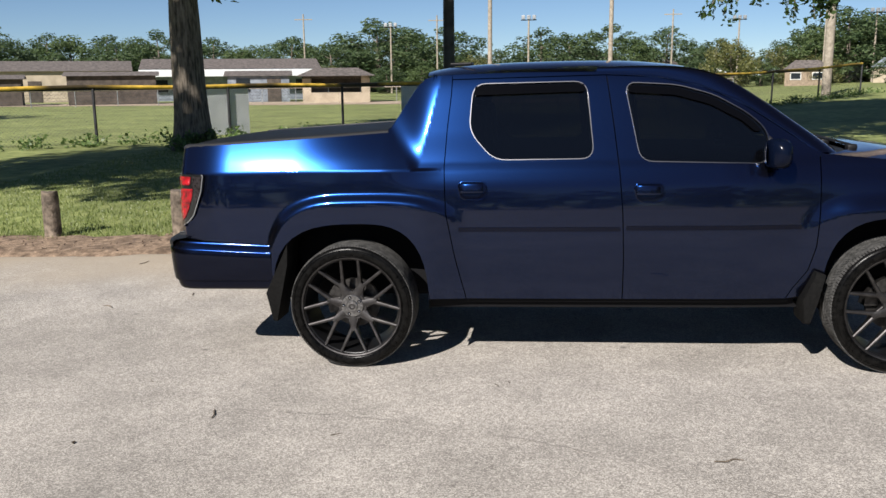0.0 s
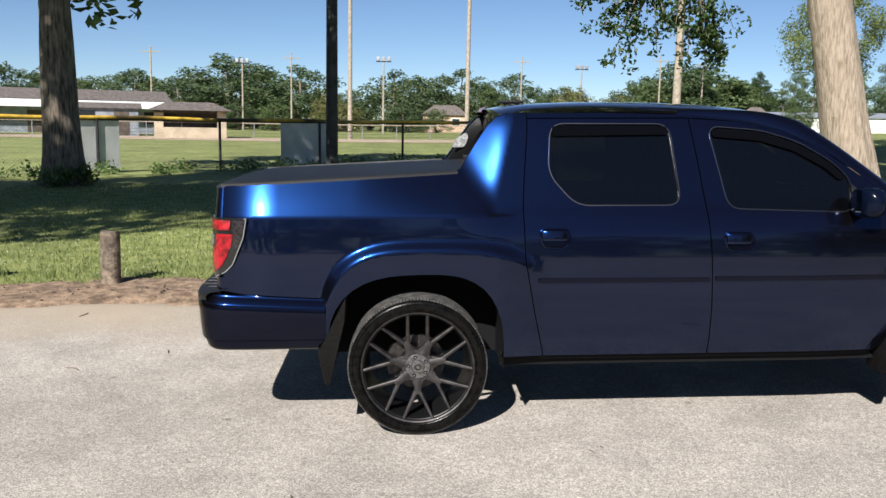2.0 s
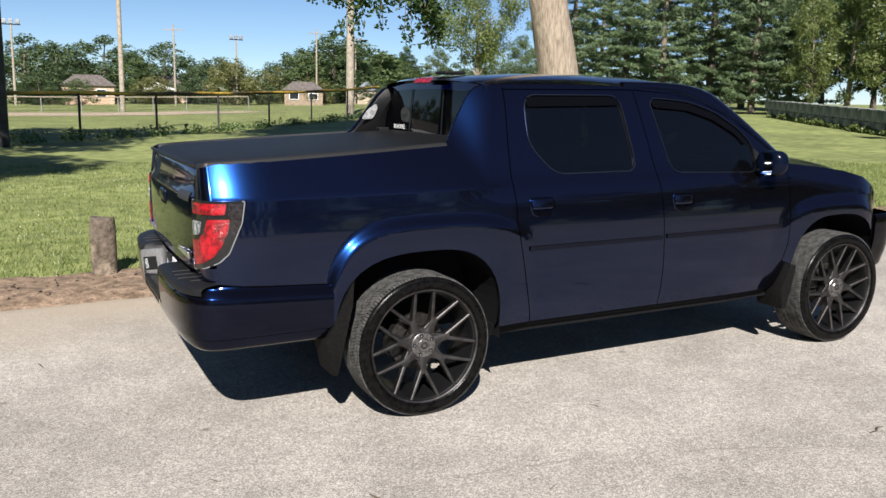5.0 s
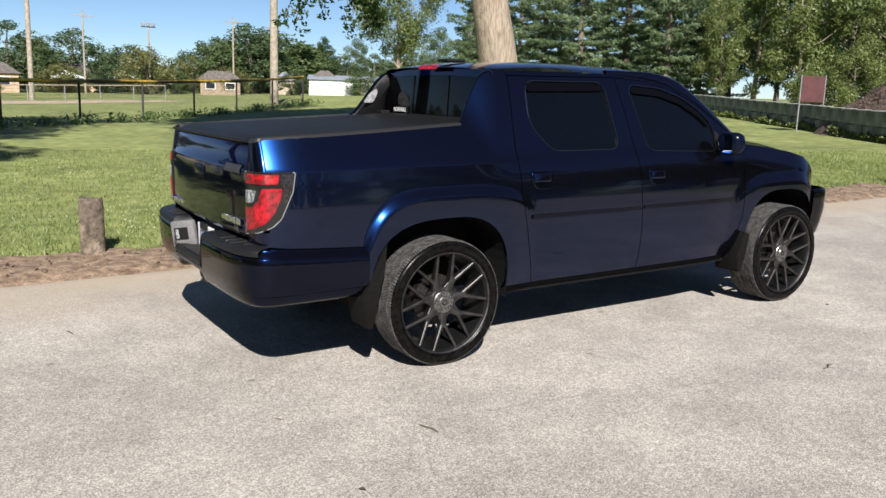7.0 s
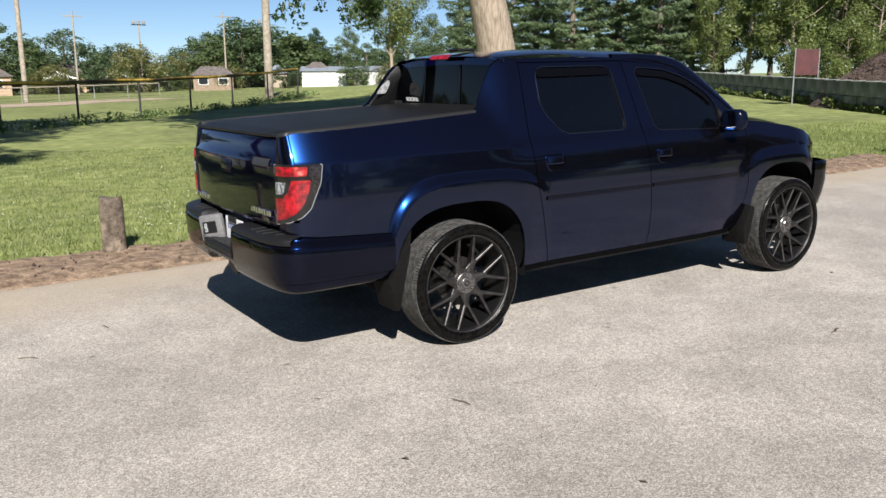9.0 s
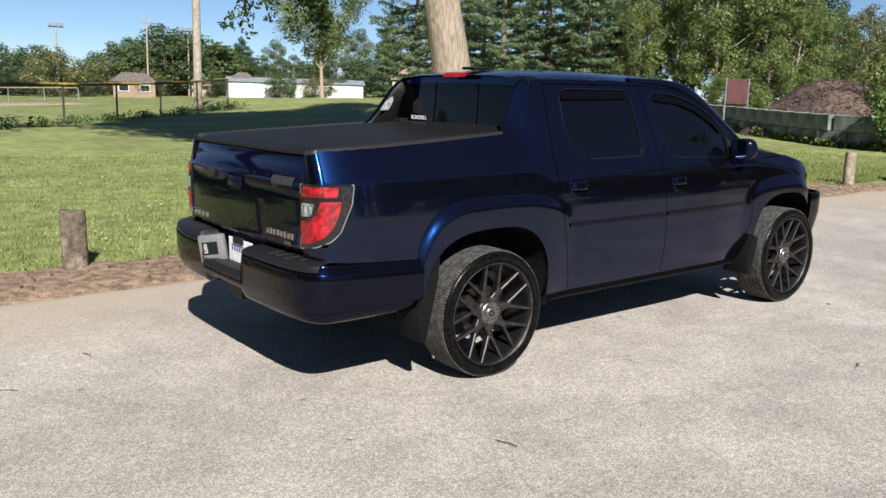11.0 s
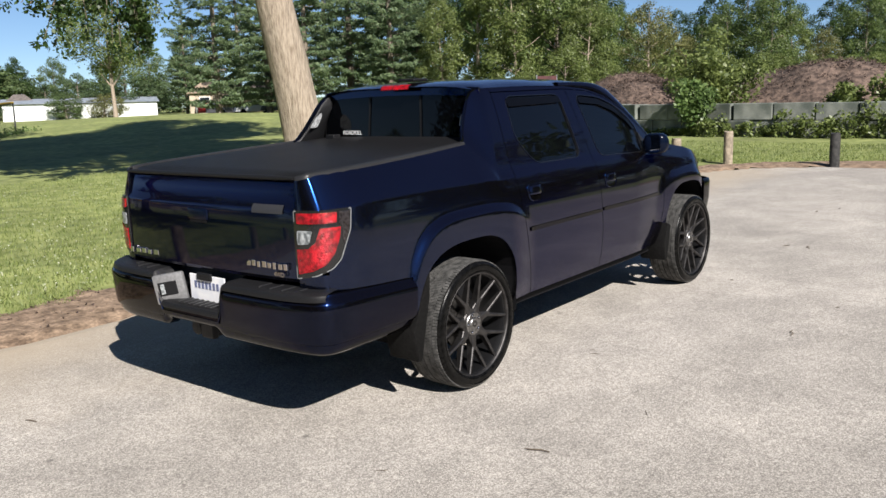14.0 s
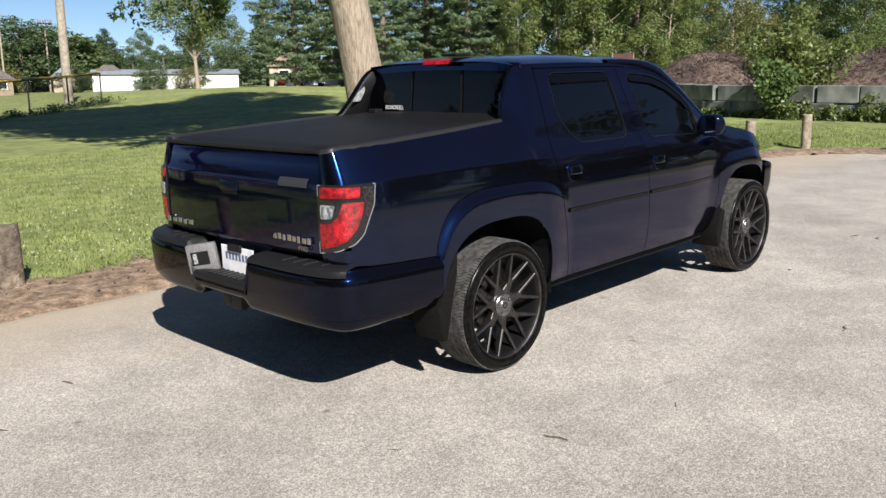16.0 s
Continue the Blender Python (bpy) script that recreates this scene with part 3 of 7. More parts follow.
def grown(points, d):
    """A closed polygon moved outwards by d."""
    out = []
    k = len(points)
    area = sum(points[i - 1][0] * points[i][1] - points[i][0] * points[i - 1][1] for i in range(k))
    sign = 1 if area > 0 else -1
    for i in range(k):
        a, b, c = Vector(points[i - 1]), Vector(points[i]), Vector(points[(i + 1) % k])
        t = (c - a).normalized()
        out.append((b.x + t.y * d * sign, b.y - t.x * d * sign))
    return out


def shift(points, dx):
    return [(x + dx, z) for x, z in points]


REAR_GAP = [(0.632, 1.745), (0.628, 1.66), (0.605, 1.45), (0.590, 1.244), (0.598, 0.972), (0.648, 0.689), (0.700, 0.459), (0.705, 0.425)]
MID_GAP = [(1.560, 1.745), (1.572, 1.66), (1.598, 1.463), (1.626, 1.209), (1.644, 0.952), (1.650, 0.686), (1.648, 0.5), (1.646, 0.425)]
FRONT_GAP = [(2.765, 1.27), (2.758, 1.243), (2.755, 0.961), (2.738, 0.74), (2.70, 0.60), (2.63, 0.50), (2.59, 0.425)]
ROOF_EDGE = [(0.45, 1.772), (0.632, 1.778), (1.05, 1.780), (1.56, 1.768), (1.85, 1.742), (2.09, 1.685), (2.31, 1.59), (2.53, 1.45), (2.71, 1.318), (2.765, 1.27)]
SCREEN_EDGE = curve_through([(1.5, 1.795), (1.72, 1.797), (1.90, 1.792), (2.04, 1.777), (2.20, 1.735), (2.30, 1.68), (2.467, 1.572), (2.63, 1.455), (2.80, 1.33), (2.92, 1.235)])


def screen_half(x):
    return 0.60 + 0.09 * (x - 1.72) / 1.18


REAR_WIN = rounded([(0.742, 1.44), (0.765, 1.715), (1.44, 1.712), (1.478, 1.27), (0.89, 1.272)], 0.075, 5)
FRONT_WIN = rounded([(1.668, 1.70), (1.97, 1.676), (2.18, 1.612), (2.37, 1.50), (2.475, 1.395), (2.47, 1.225), (1.752, 1.250)], 0.07, 5)
REAR_ARCH = arch_points(0.05, 0.55, 0.43, 0.505, 2.9, 0.50, 0.42)
FRONT_ARCH = arch_points(3.20, 0.42, 0.44, 0.505, 2.9, 0.42, 0.56)


def strip(bm, rows, closed=False):
    """Quads between rows of points of equal count."""
    vs = [[bm.verts.new(p) for p in row] for row in rows]
    for r0, r1 in zip(vs, vs[1:]):
        n = len(r0)
        for i in range(n if closed else n - 1):
            bm.faces.new((r0[i], r0[(i + 1) % n], r1[(i + 1) % n], r1[i]))
    return vs


def text_mesh(name, words, size, depth, m, mat, parent, label=""):
    cu = bpy.data.curves.new(name, 'FONT')
    cu.body, cu.size, cu.extrude, cu.align_x = words, size, depth, 'CENTER'
    tmp = bpy.data.objects.new(name, cu)
    scene.collection.objects.link(tmp)
    me = bpy.data.meshes.new_from_object(tmp.evaluated_get(bpy.context.evaluated_depsgraph_get()))
    bpy.data.objects.remove(tmp)
    me.transform(m)
    me.materials.clear()
    me.materials.append(mat)
    return child(new(name, me), parent, label)


def door_thing(truck, s, rear):
    inner0 = shift(REAR_GAP if rear else MID_GAP, 0.003)
    if rear:
        outer = shift(MID_GAP, -0.003)
        top = []
        win = REAR_WIN
    else:
        outer = shift(FRONT_GAP, -0.003)
        top = [(1.85, 1.725), (2.09, 1.668), (2.31, 1.572), (2.525, 1.43), (2.695, 1.312)]
        win = FRONT_WIN
    loop = inner0[::-1] + top + outer
    door = panel("rear_door" if rear else "front_door", [loop, grown(win, 0.004)], M_PAINT, truck, s, step=0.03)
    panel("door_glass", [grown(win, 0.006)], M_TINT, door, s, lift=-0.010, depth=0.004, label="dark tinted door window")
    panel("window_trim", [grown(win, 0.006), grown(win, 0.0015)], M_TRIM, door, s, lift=0.003, depth=0.012, step=0.2, label="thin bright metal window surround")
    if rear:
        visor = [(0.772, 1.704), (1.43, 1.701), (1.433, 1.655), (0.769, 1.65)]
    else:
        visor = [(1.682, 1.686), (1.965, 1.663), (2.17, 1.60), (2.355, 1.49), (2.44, 1.405), (2.40, 1.40), (2.33, 1.463), (2.15, 1.562), (1.955, 1.62), (1.69, 1.642)]
    panel("rain_visor", [rounded(visor, 0.015, 2)], M_VISOR, door, s, lift=0.006, depth=0.014, step=0.1, label="smoked plastic rain visor")
    # handle: a bowl darkened for recess shade, with a body-coloured pull
    hx, hz = (0.757, 1.098) if rear else (1.79, 1.072)
    bowl = rounded([(hx - 0.06, hz - 0.05), (hx - 0.078, hz + 0.045), (hx + 0.082, hz + 0.043), (hx + 0.088, hz - 0.025), (hx + 0.055, hz - 0.058)], 0.03, 4)
    panel("handle_bowl", [bowl], M_PAINT_SHADE, door, s, lift=0.0025, depth=0.004, step=0.2, label="rounded handle bowl darkened for recess shade")
    bm = bmesh.new()
    ring_ = grown(bowl, 0.004)
    tube(bm, [(x, s * (side_y(x, z) + 0.003) + (FAR if s > 0 else 0), z) for x, z in ring_ + ring_[:1]], [0.0045] * (len(ring_) + 1), 6, False)
    part("bowl_rim", bm, M_PAINT, door, smooth=60)
    bm = bmesh.new()
    rows = []
    for i in range(9):
        u = i / 8
        x = hx - 0.067 + 0.134 * u
        out = 0.004 + 0.010 * math.sin(math.pi * u) ** 0.4
        row = []
        for k in range(20):
            a = 2 * math.pi * k / 20
            c, q = math.cos(a), math.sin(a)
            z = hz + 0.012 + 0.029 * math.copysign(abs(q) ** 0.4, q)
            row.append((x, (FAR if s > 0 else 0) + s * (side_y(x, z) + out + 0.008 * math.copysign(abs(c) ** 0.5, c)), z))
        rows.append(row)
    vs = strip(bm, rows, True)
    bm.faces.new(vs[0])
    bm.faces.new(vs[-1])
    part("door_handle", bm, M_PAINT, door, smooth=50)
    if not rear:
        # mirror on its foot
        bm = bmesh.new()
        rows = []
        for i in range(9):
            u = -1 + i / 4
            k = math.sqrt(max(0.12, 1 - abs(u) ** 4))
            rows.append([(2.492 + 0.058 * math.copysign(abs(math.cos(a)) ** 0.7, math.cos(a)) * k + 0.02 * u, s * (0.935 + 0.095 * u), 1.283 + 0.084 * math.copysign(abs(math.sin(a)) ** 0.55, math.sin(a)) * k) for a in [2 * math.pi * j / 14 for j in range(14)]])
        vs = strip(bm, rows, True)
        bm.faces.new(vs[0])
        bm.faces.new(vs[-1])
        mirror = part("wing_mirror", bm, M_MIRROR_SHELL, door, "dark blue painted wing mirror housing", smooth=60)
        bm = bmesh.new()
        pts = rounded([(-0.075, -0.065), (-0.075, 0.065), (0.07, 0.072), (0.072, -0.068)], 0.03, 4)
        f = bm.faces.new([bm.verts.new((2.43 - 0.2 * u, s * (0.935 + u), 1.285 + v)) for u, v in pts])
        bmesh.ops.solidify(bm, geom=[f], thickness=0.006)
        part("mirror_glass", bm, M_MIRROR, mirror, "mirror glass")
        bm = bmesh.new()
        box(bm, 2.46, 2.54, min(s * 0.80, s * 0.90), max(s * 0.80, s * 0.90), 1.205, 1.25, 0.012)
        part("mirror_foot", bm, M_BLACK, mirror, "black mirror foot")
        panel("corner_sail", [[(2.478, 1.375), (2.575, 1.29), (2.58, 1.225), (2.478, 1.222)]], M_BLACK, door, s, lift=0.006, depth=0.01, step=0.2, label="black corner cover")
    x0, x1 = (0.672, 1.632) if rear else (1.664, 2.655)
    # thin strip in the darkened paint, drawn as the moulding's shadow line
    panel("side_moulding", [rounded([(x0, 0.848), (x0, 0.874), (x1, 0.868), (x1, 0.844)], 0.008, 3)], M_PAINT_SHADE, door, s, lift=0.009, depth=0.012, label="body-coloured rubbing strip darkened for its shadow line")
    return door


def wheel(truck):
    """One wheel with its hub at the origin, outer face towards -y."""
    w = child(new("wheel"), truck)
    bm = bmesh.new()
    prof = [(0.308, -0.118), (0.3155, -0.128), (0.329, -0.136), (0.345, -0.137), (0.364, -0.133), (0.376, -0.125), (0.381, -0.115), (0.381, 0.115), (0.376, 0.125), (0.364, 0.133), (0.34, 0.136), (0.305, 0.12)]
    lathe(bm, prof, 72)
    # raised rings and plain raised marks on the outer sidewall
    for r0 in (0.3235, 0.360):
        lathe(bm, [(r0 - 0.002, -0.1352), (r0, -0.1385), (r0 + 0.002, -0.1352)], 72)
    tyre = part("tyre", bm, M_TYRE, w, "low-profile black tyre", smooth=40)
    # tread: ribs cut into blocks
    bm = bmesh.new()
    n = 130
    for j, (y0, y1, lag, turn) in enumerate(((-0.117, -0.088, 0.0, 0.0), (-0.083, -0.046, 0.4, 0.035), (-0.041, -0.004, 0.1, 0.035), (0.004, 0.041, 0.6, -0.035), (0.046, 0.083, 0.3, -0.035), (0.088, 0.117, 0.1, 0.0))):
        shoulder = j in (0, 5)
        for k in range(n):
            a0 = 2 * math.pi * (k + lag) / n
            a1 = a0 + 2 * math.pi / n * (0.8 if shoulder else 0.87)
            q = []
            for a, y, skew in ((a0, y0, 0), (a1, y0, 0), (a1, y1, turn), (a0, y1, turn)):
                drop = 0.004 if shoulder and abs(y) > 0.11 else 0.0
                for r in (0.374 - drop, TYRE_R - drop * 1.2):
                    q.append(bm.verts.new((math.cos(a + skew) * r, y, math.sin(a + skew) * r)))
            b0, t0, b1, t1, b2, t2, b3, t3 = q
            for f in ((t0, t1, t2, t3), (b0, b1, t1, t0), (b1, b2, t2, t1), (b2, b3, t3, t2), (b3, b0, t0, t3)):
                bm.faces.new(f)
    part("tread", bm, M_TREAD, tyre, "worn grey tread blocks", smooth=30)
    bm = bmesh.new()
    lathe(bm, [(0.306, -0.125), (0.313, -0.128), (0.314, -0.121), (0.306, -0.112), (0.296, -0.108), (0.284, -0.08), (0.27, 0.10), (0.29, 0.115), (0.30, 0.12)], 72)
    rim = part("rim", bm, M_BARREL, w, "deep black rim barrel", smooth=40)
    bm = bmesh.new()
    lathe(bm, [(0.3, -0.112), (0.3025, -0.1235), (0.3055, -0.1285), (0.3120, -0.1300), (0.3145, -0.127), (0.3135, -0.118)], 72)
    part("rim_lip", bm, M_WHEEL, rim, "dark bare-metal rim lip", smooth=50)

    def bar(bm, p, q, w0, w1, t0, t1):
        """A spoke limb from p to q with a ridged face."""
        d = (Vector(q) - Vector(p)).normalized()
        side = Vector((-d.z, 0, d.x)).normalized()
        rows = []
        for pt, wd, th in ((Vector(p), w0, t0), (Vector(q), w1, t1)):
            rows.append([pt - side * wd + Vector((0, th, 0)), pt - side * wd * 0.95 + Vector((0, 0.004, 0)), pt - side * wd * 0.4, pt + side * wd * 0.4, pt + side * wd * 0.95 + Vector((0, 0.004, 0)), pt + side * wd + Vector((0, th, 0))])
        vs = strip(bm, rows)
        bm.faces.new(vs[0])
        bm.faces.new(vs[1])
        bm.faces.new((vs[0][0], vs[0][5], vs[1][5], vs[1][0]))

    for k in range(7):
        a = -math.pi / 2 + 2 * math.pi * k / 7
        bm = bmesh.new()
        pt = lambda r, t, y: (math.cos(t) * r, y, math.sin(t) * r)
        bar(bm, pt(0.060, a, -0.092), pt(0.160, a, -0.098), 0.0225, 0.019, 0.05, 0.045)
        for sgn in (-1, 1):
            bar(bm, pt(0.146, a + sgn * 0.068, -0.0965), pt(0.308, a + sgn * 0.272, -0.121), 0.0115, 0.0082, 0.045, 0.022)
            # a web towards the next spoke near the hub
            bar(bm, pt(0.084, a + sgn * 0.34, -0.085), pt(0.125, a + sgn * 0.115, -0.090), 0.0095, 0.006, 0.035, 0.035)
        part("spoke", bm, M_WHEEL, w, smooth=30)
    bm = bmesh.new()
    lathe(bm, [(0.001, -0.103), (0.033, -0.103), (0.037, -0.099), (0.0385, -0.0965), (0.067, -0.0965), (0.0705, -0.093), (0.072, -0.05)], 40)
    cap = part("centre_cap", bm, M_CAP, w, "machined silver hub cap", smooth=35)
    bm = bmesh.new()
    lathe(bm, [(0.072, -0.088), (0.088, -0.0885), (0.093, -0.082), (0.095, -0.03)], 40)
    part("hub_ring", bm, M_WHEEL, w, "smoked hub ring", smooth=35)
    bm = bmesh.new()
    lathe(bm, [(0.008, -0.1031), (0.010, -0.1042), (0.019, -0.1042), (0.021, -0.1031)], 24)
    part("cap_mark", bm, M_WHEEL, cap, "plain raised mark", smooth=35)
    for k in range(5):
        a = math.pi / 2 + 2 * math.pi * k / 5 + 0.25
        # no opening here: a dark disc paints the shade of the hole
        bm = bmesh.new()
        lathe(bm, [(0.001, -0.0972), (0.0105, -0.0972), (0.0116, -0.0964)], 12, centre=(math.cos(a) * 0.054, 0, math.sin(a) * 0.054))
        part("lug_hole_shade", bm, M_INNER, cap, "dark disc for the shade in a lug hole")
        bm = bmesh.new()
        lathe(bm, [(0.001, -0.1005), (0.004, -0.1), (0.006, -0.0985), (0.006, -0.097)], 6, centre=(math.cos(a) * 0.054, 0, math.sin(a) * 0.054))
        part("lug_nut", bm, M_CHROME, cap, "chrome lug nut")
    bm = bmesh.new()
    lathe(bm, [(0.06, -0.02), (0.075, -0.02), (0.08, 0.005), (0.155, 0.005), (0.155, 0.03), (0.06, 0.03)], 40, close=True)
    part("brake_disc", bm, M_DISC, w, "rusty grey brake disc", smooth=35)
    bm = bmesh.new()
    rows = []
    for i in range(7):
        a = math.radians(130 + i * 12)
        rows.append([(math.cos(a) * r, y, math.sin(a) * r) for r, y in ((0.10, -0.025), (0.172, -0.025), (0.176, 0.06), (0.10, 0.06))])
    vs = strip(bm, rows, True)
    bm.faces.new(vs[0])
    bm.faces.new(vs[-1])
    part("brake_caliper", bm, M_DISC, w, "grey brake caliper", smooth=40)
    return w


def build_truck():
    truck = tagged(new("pickup_truck"), "metallic dark blue crew-cab pickup truck with black alloy wheels on asphalt", "pickup truck")
    # --- inner dark shell under the panels, both sides
    for s in (-1, 1):
        outline = [(-1.06, 1.36), (0.22, 1.432), (0.28, 1.46), (0.32, 1.53), (0.37, 1.608), (0.44, 1.705), (0.56, 1.762), (1.05, 1.772), (1.56, 1.755), (1.85, 1.728), (2.09, 1.67), (2.31, 1.575), (2.53, 1.435), (2.74, 1.25), (3.1, 1.19), (3.5, 1.11), (3.63, 0.95), (3.65, 0.62)]
        loop = outline + [(x, z + 0.0) for x, z in grown(FRONT_ARCH, 0)[::-1]] + [(2.6, 0.40), (0.6, 0.40)] + REAR_ARCH[::-1] + [(-0.52, 0.60), (-1.06, 0.62)]
        panel("inner_shell", [loop, grown(REAR_WIN, -0.012), grown(FRONT_WIN, -0.012)], M_INNER, truck, s, lift=-0.022, depth=0.01, step=0.09, label="dark inner body shell")
        # --- the bed's outer side with its flying buttress
        loop = [(-1.06, 1.386), (-0.8, 1.402), (-0.418, 1.420), (0.0, 1.436), (0.21, 1.446), (0.25, 1.466), (0.295, 1.535), (0.342, 1.608), (0.411, 1.708), (0.46, 1.754), (0.52, 1.774), (0.629, 1.776)] + shift(REAR_GAP, -0.003) + [(0.47, 0.425)]
        loop += REAR_ARCH[::-1] + [(-0.512, 0.775), (-0.9, 0.797), (-1.06, 0.803), (-1.06, 0.905)] + [(-1.055, 0.92), (-1.005, 0.965), (-0.94, 1.13), (-0.925, 1.214), (-1.06, 1.214)]
        panel("bed_side", [loop], M_PAINT, truck, s, step=0.014 if s < 0 else 0.05)
        panel("roof_rail", [[(x, z - 0.001) for x, z in ROOF_EDGE[1:]] + [(2.705, 1.318), (2.535, 1.437), (2.315, 1.579), (2.092, 1.675), (1.85, 1.731), (1.56, 1.751), (0.634, 1.751)]], M_PAINT, truck, s, step=0.06)
        door_thing(truck, s, True)
        door_thing(truck, s, False)
        # --- front wing
        loop = shift(FRONT_GAP, 0.003)[::-1] + [(2.80, 1.262), (3.1, 1.228), (3.35, 1.192), (3.57, 1.14), (3.72, 1.05), (3.78, 0.87)] + [(3.63, 0.86), (3.638, 0.60)] + [p for p in FRONT_ARCH[::-1] if p[0] < 3.625]
        panel("front_wing", [loop], M_PAINT, truck, s, step=0.018 if s < 0 else 0.05)
        # set back and coloured black to stand for the shadow below the doors
        panel("sill", [[(0.47, 0.355), (0.47, 0.43), (2.62, 0.43), (2.68, 0.355)]], M_INNER, truck, s, lift=-0.05, depth=0.06, label="sill coloured black as the shadow under the doors")
        # --- wheel wells
        for xc, arch in ((0.0, REAR_ARCH), (BASE, FRONT_ARCH)):
            bm = bmesh.new()
            pts = [(x, z) for x, z in arch]
            pts = [(pts[0][0], 0.36)] + pts + [(pts[-1][0], 0.36)]
            rows = [[(x, s * (side_y(x, max(z, 0.5)) - 0.004), z) for x, z in pts], [(x, s * 0.50, z) for x, z in pts], [(xc + (x - xc) * 0.05, s * 0.50, 0.36 + (z - 0.36) * 0.05) for x, z in pts]]
            strip(bm, rows)
            part("wheel_well", bm, M_INNER, truck, "black wheel well liner")
        # --- mud flaps
        for outline, name in (([(-0.385, 0.80), (-0.485, 0.60), (-0.55, 0.47), (-0.515, 0.292), (-0.485, 0.288), (-0.445, 0.46), (-0.395, 0.66)], "mud_flap"),
                              ([(2.79, 0.58), (2.755, 0.42), (2.715, 0.29), (2.68, 0.29), (2.665, 0.43), (2.735, 0.60)], "mud_flap")):
            bm = bmesh.new()
            rows = []
            for y in (0.935, 0.925, 0.72, 0.71):
                k = 1.0 if y in (0.925, 0.72) else 0.92
                cx = sum(p[0] for p in outline) / len(outline)
                cz = sum(p[1] for p in outline) / len(outline)
                rows.append([(cx + (x - cx) * k, s * y, cz + (z - cz) * k) for x, z in outline])
            vs = strip(bm, rows, True)
            bm.faces.new(vs[0])
            bm.faces.new(vs[-1])
            part(name, bm, M_RUBBER, truck, "black rubber mud flap", smooth=40)
        # --- tail lamp, wrapping round the corner
        build_tail_lamp(truck, s)
        build_bed_corner(truck, s)
        # --- buttress inner cover, rail cap, cargo lamp
        far = FAR if s > 0 else 0.0
        bm = bmesh.new()
        edge = [(0.14, 1.440), (0.21, 1.449), (0.25, 1.469), (0.295, 1.538), (0.342, 1.611), (0.411, 1.711), (0.46, 1.757), (0.52, 1.777)]
        rows = [[(x, s * (far + side_y(x, z) + 0.0005), z - 0.003) for x, z in edge], [(x, s * (far + side_y(x, z) - 0.006), z + 0.001) for x, z in edge],
                [(x + 0.003, s * (far + side_y(x, z) - 0.02), z + 0.002) for x, z in edge], [(x + 0.010, s * (far + side_y(x, z) - 0.036), z - 0.006) for x, z in edge]]
        strip(bm, rows)
        part("buttress_edge", bm, M_PAINT, truck, smooth=60)
        bm = bmesh.new()
        rows = [[(x + 0.010, s * (far + side_y(x, z) - 0.034), z - 0.006) for x, z in edge], [(x + 0.016, s * (far + side_y(x, z) - 0.042), z - 0.014) for x, z in edge],
                [(x + 0.10, s * (far + side_y(x, z) - 0.050), z - 0.03) for x, z in edge], [(0.50, s * (far + side_y(0.5, z) - 0.066), min(z - 0.03, 1.77)) for x, z in edge]]
        strip(bm, rows)
        butt = part("buttress_cover", bm, M_BLACK, truck, "black inner buttress panel", smooth=40)
        bm = bmesh.new()
        dx = 0.06 if s < 0 else 0.0
        lens = rounded([(x + dx, z) for x, z in ((0.285, 1.545), (0.325, 1.612), (0.395, 1.655), (0.412, 1.62), (0.385, 1.545))], 0.02, 3)
        f = bm.faces.new([bm.verts.new((x, s * (far + side_y(x, z) - 0.082), z)) for x, z in lens])
        bmesh.ops.solidify(bm, geom=[f], thickness=0.018)
        part("cargo_lamp", bm, M_CARGO, butt, "clear cargo lamp lens")
        bm = bmesh.new()
        rows = []
        off = 0.14 if s > 0 else 0.0
        y1 = side_y(-1.06, 1.384) + far
        for k in range(7):
            a = radians(84 - 14 * k)
            px, py = -1.06 - 0.044 * math.sin(a), 0.68 + off + (y1 - 0.68 - off) * math.cos(a)
            z = 1.385 - 0.012 * math.sin(a) ** 2
            nx, ny = -math.sin(a), math.cos(a)
            rows.append([(px + nx * d, s * (py + ny * d), z + h) for d, h in ((0.005, -0.012), (0.003, 0.004), (-0.008, 0.011), (-0.022, 0.011), (-0.028, -0.02))])
        for i in range(15):
            x = -1.055 + 1.29 * i / 14
            z = 1.383 + (x + 1.1) * 0.047
            o = side_y(x, z) + far
            rows.append([(x, s * (o + 0.004), z - 0.012), (x, s * (o + 0.002), z + 0.006), (x, s * (o - 0.010), z + 0.013), (x, s * (o - 0.026), z + 0.013), (x, s * (o - 0.032), z - 0.02)])
        strip(bm, rows)
        part("bed_rail", bm, M_RAIL, truck, "grey plastic bed rail cap", smooth=50)
    # --- roof
    zc = curve_through([(0.42, 1.800), (0.50, 1.818), (0.70, 1.838), (1.05, 1.848), (1.40, 1.846), (1.70, 1.836), (1.95, 1.812), (2.2, 1.765)])
    ze = curve_through(ROOF_EDGE)
    bm = bmesh.new()
    rows = []
    for i in range(34):
        x = 0.435 + (2.07 - 0.435) * i / 33
        row = []
        for j in range(33):
            v = -1 + j / 16
            z1 = ze(max(x, 0.45)) - 0.0
            half = side_y(max(x, 0.45), z1)
            k = smooth01(1.45, 1.75, x)
            if k > 0:
                half, z1 = half * (1 - k) + screen_half(x) * k, z1 * (1 - k) + SCREEN_EDGE(x) * k
            xx = x + (0.045 * v * v if x < 0.7 else 0) * (1 - smooth01(0.435, 0.7, x)) - 0.06 * v * v * smooth01(1.6, 2.07, x)
            row.append((xx, v * half + FAR / 2 * (1 + v), z1 + (zc(x) - z1) * (1 - abs(v) ** (4.4 - 1.4 * smooth01(1.1, 2.0, x)))))
        rows.append(row)
    strip(bm, rows)
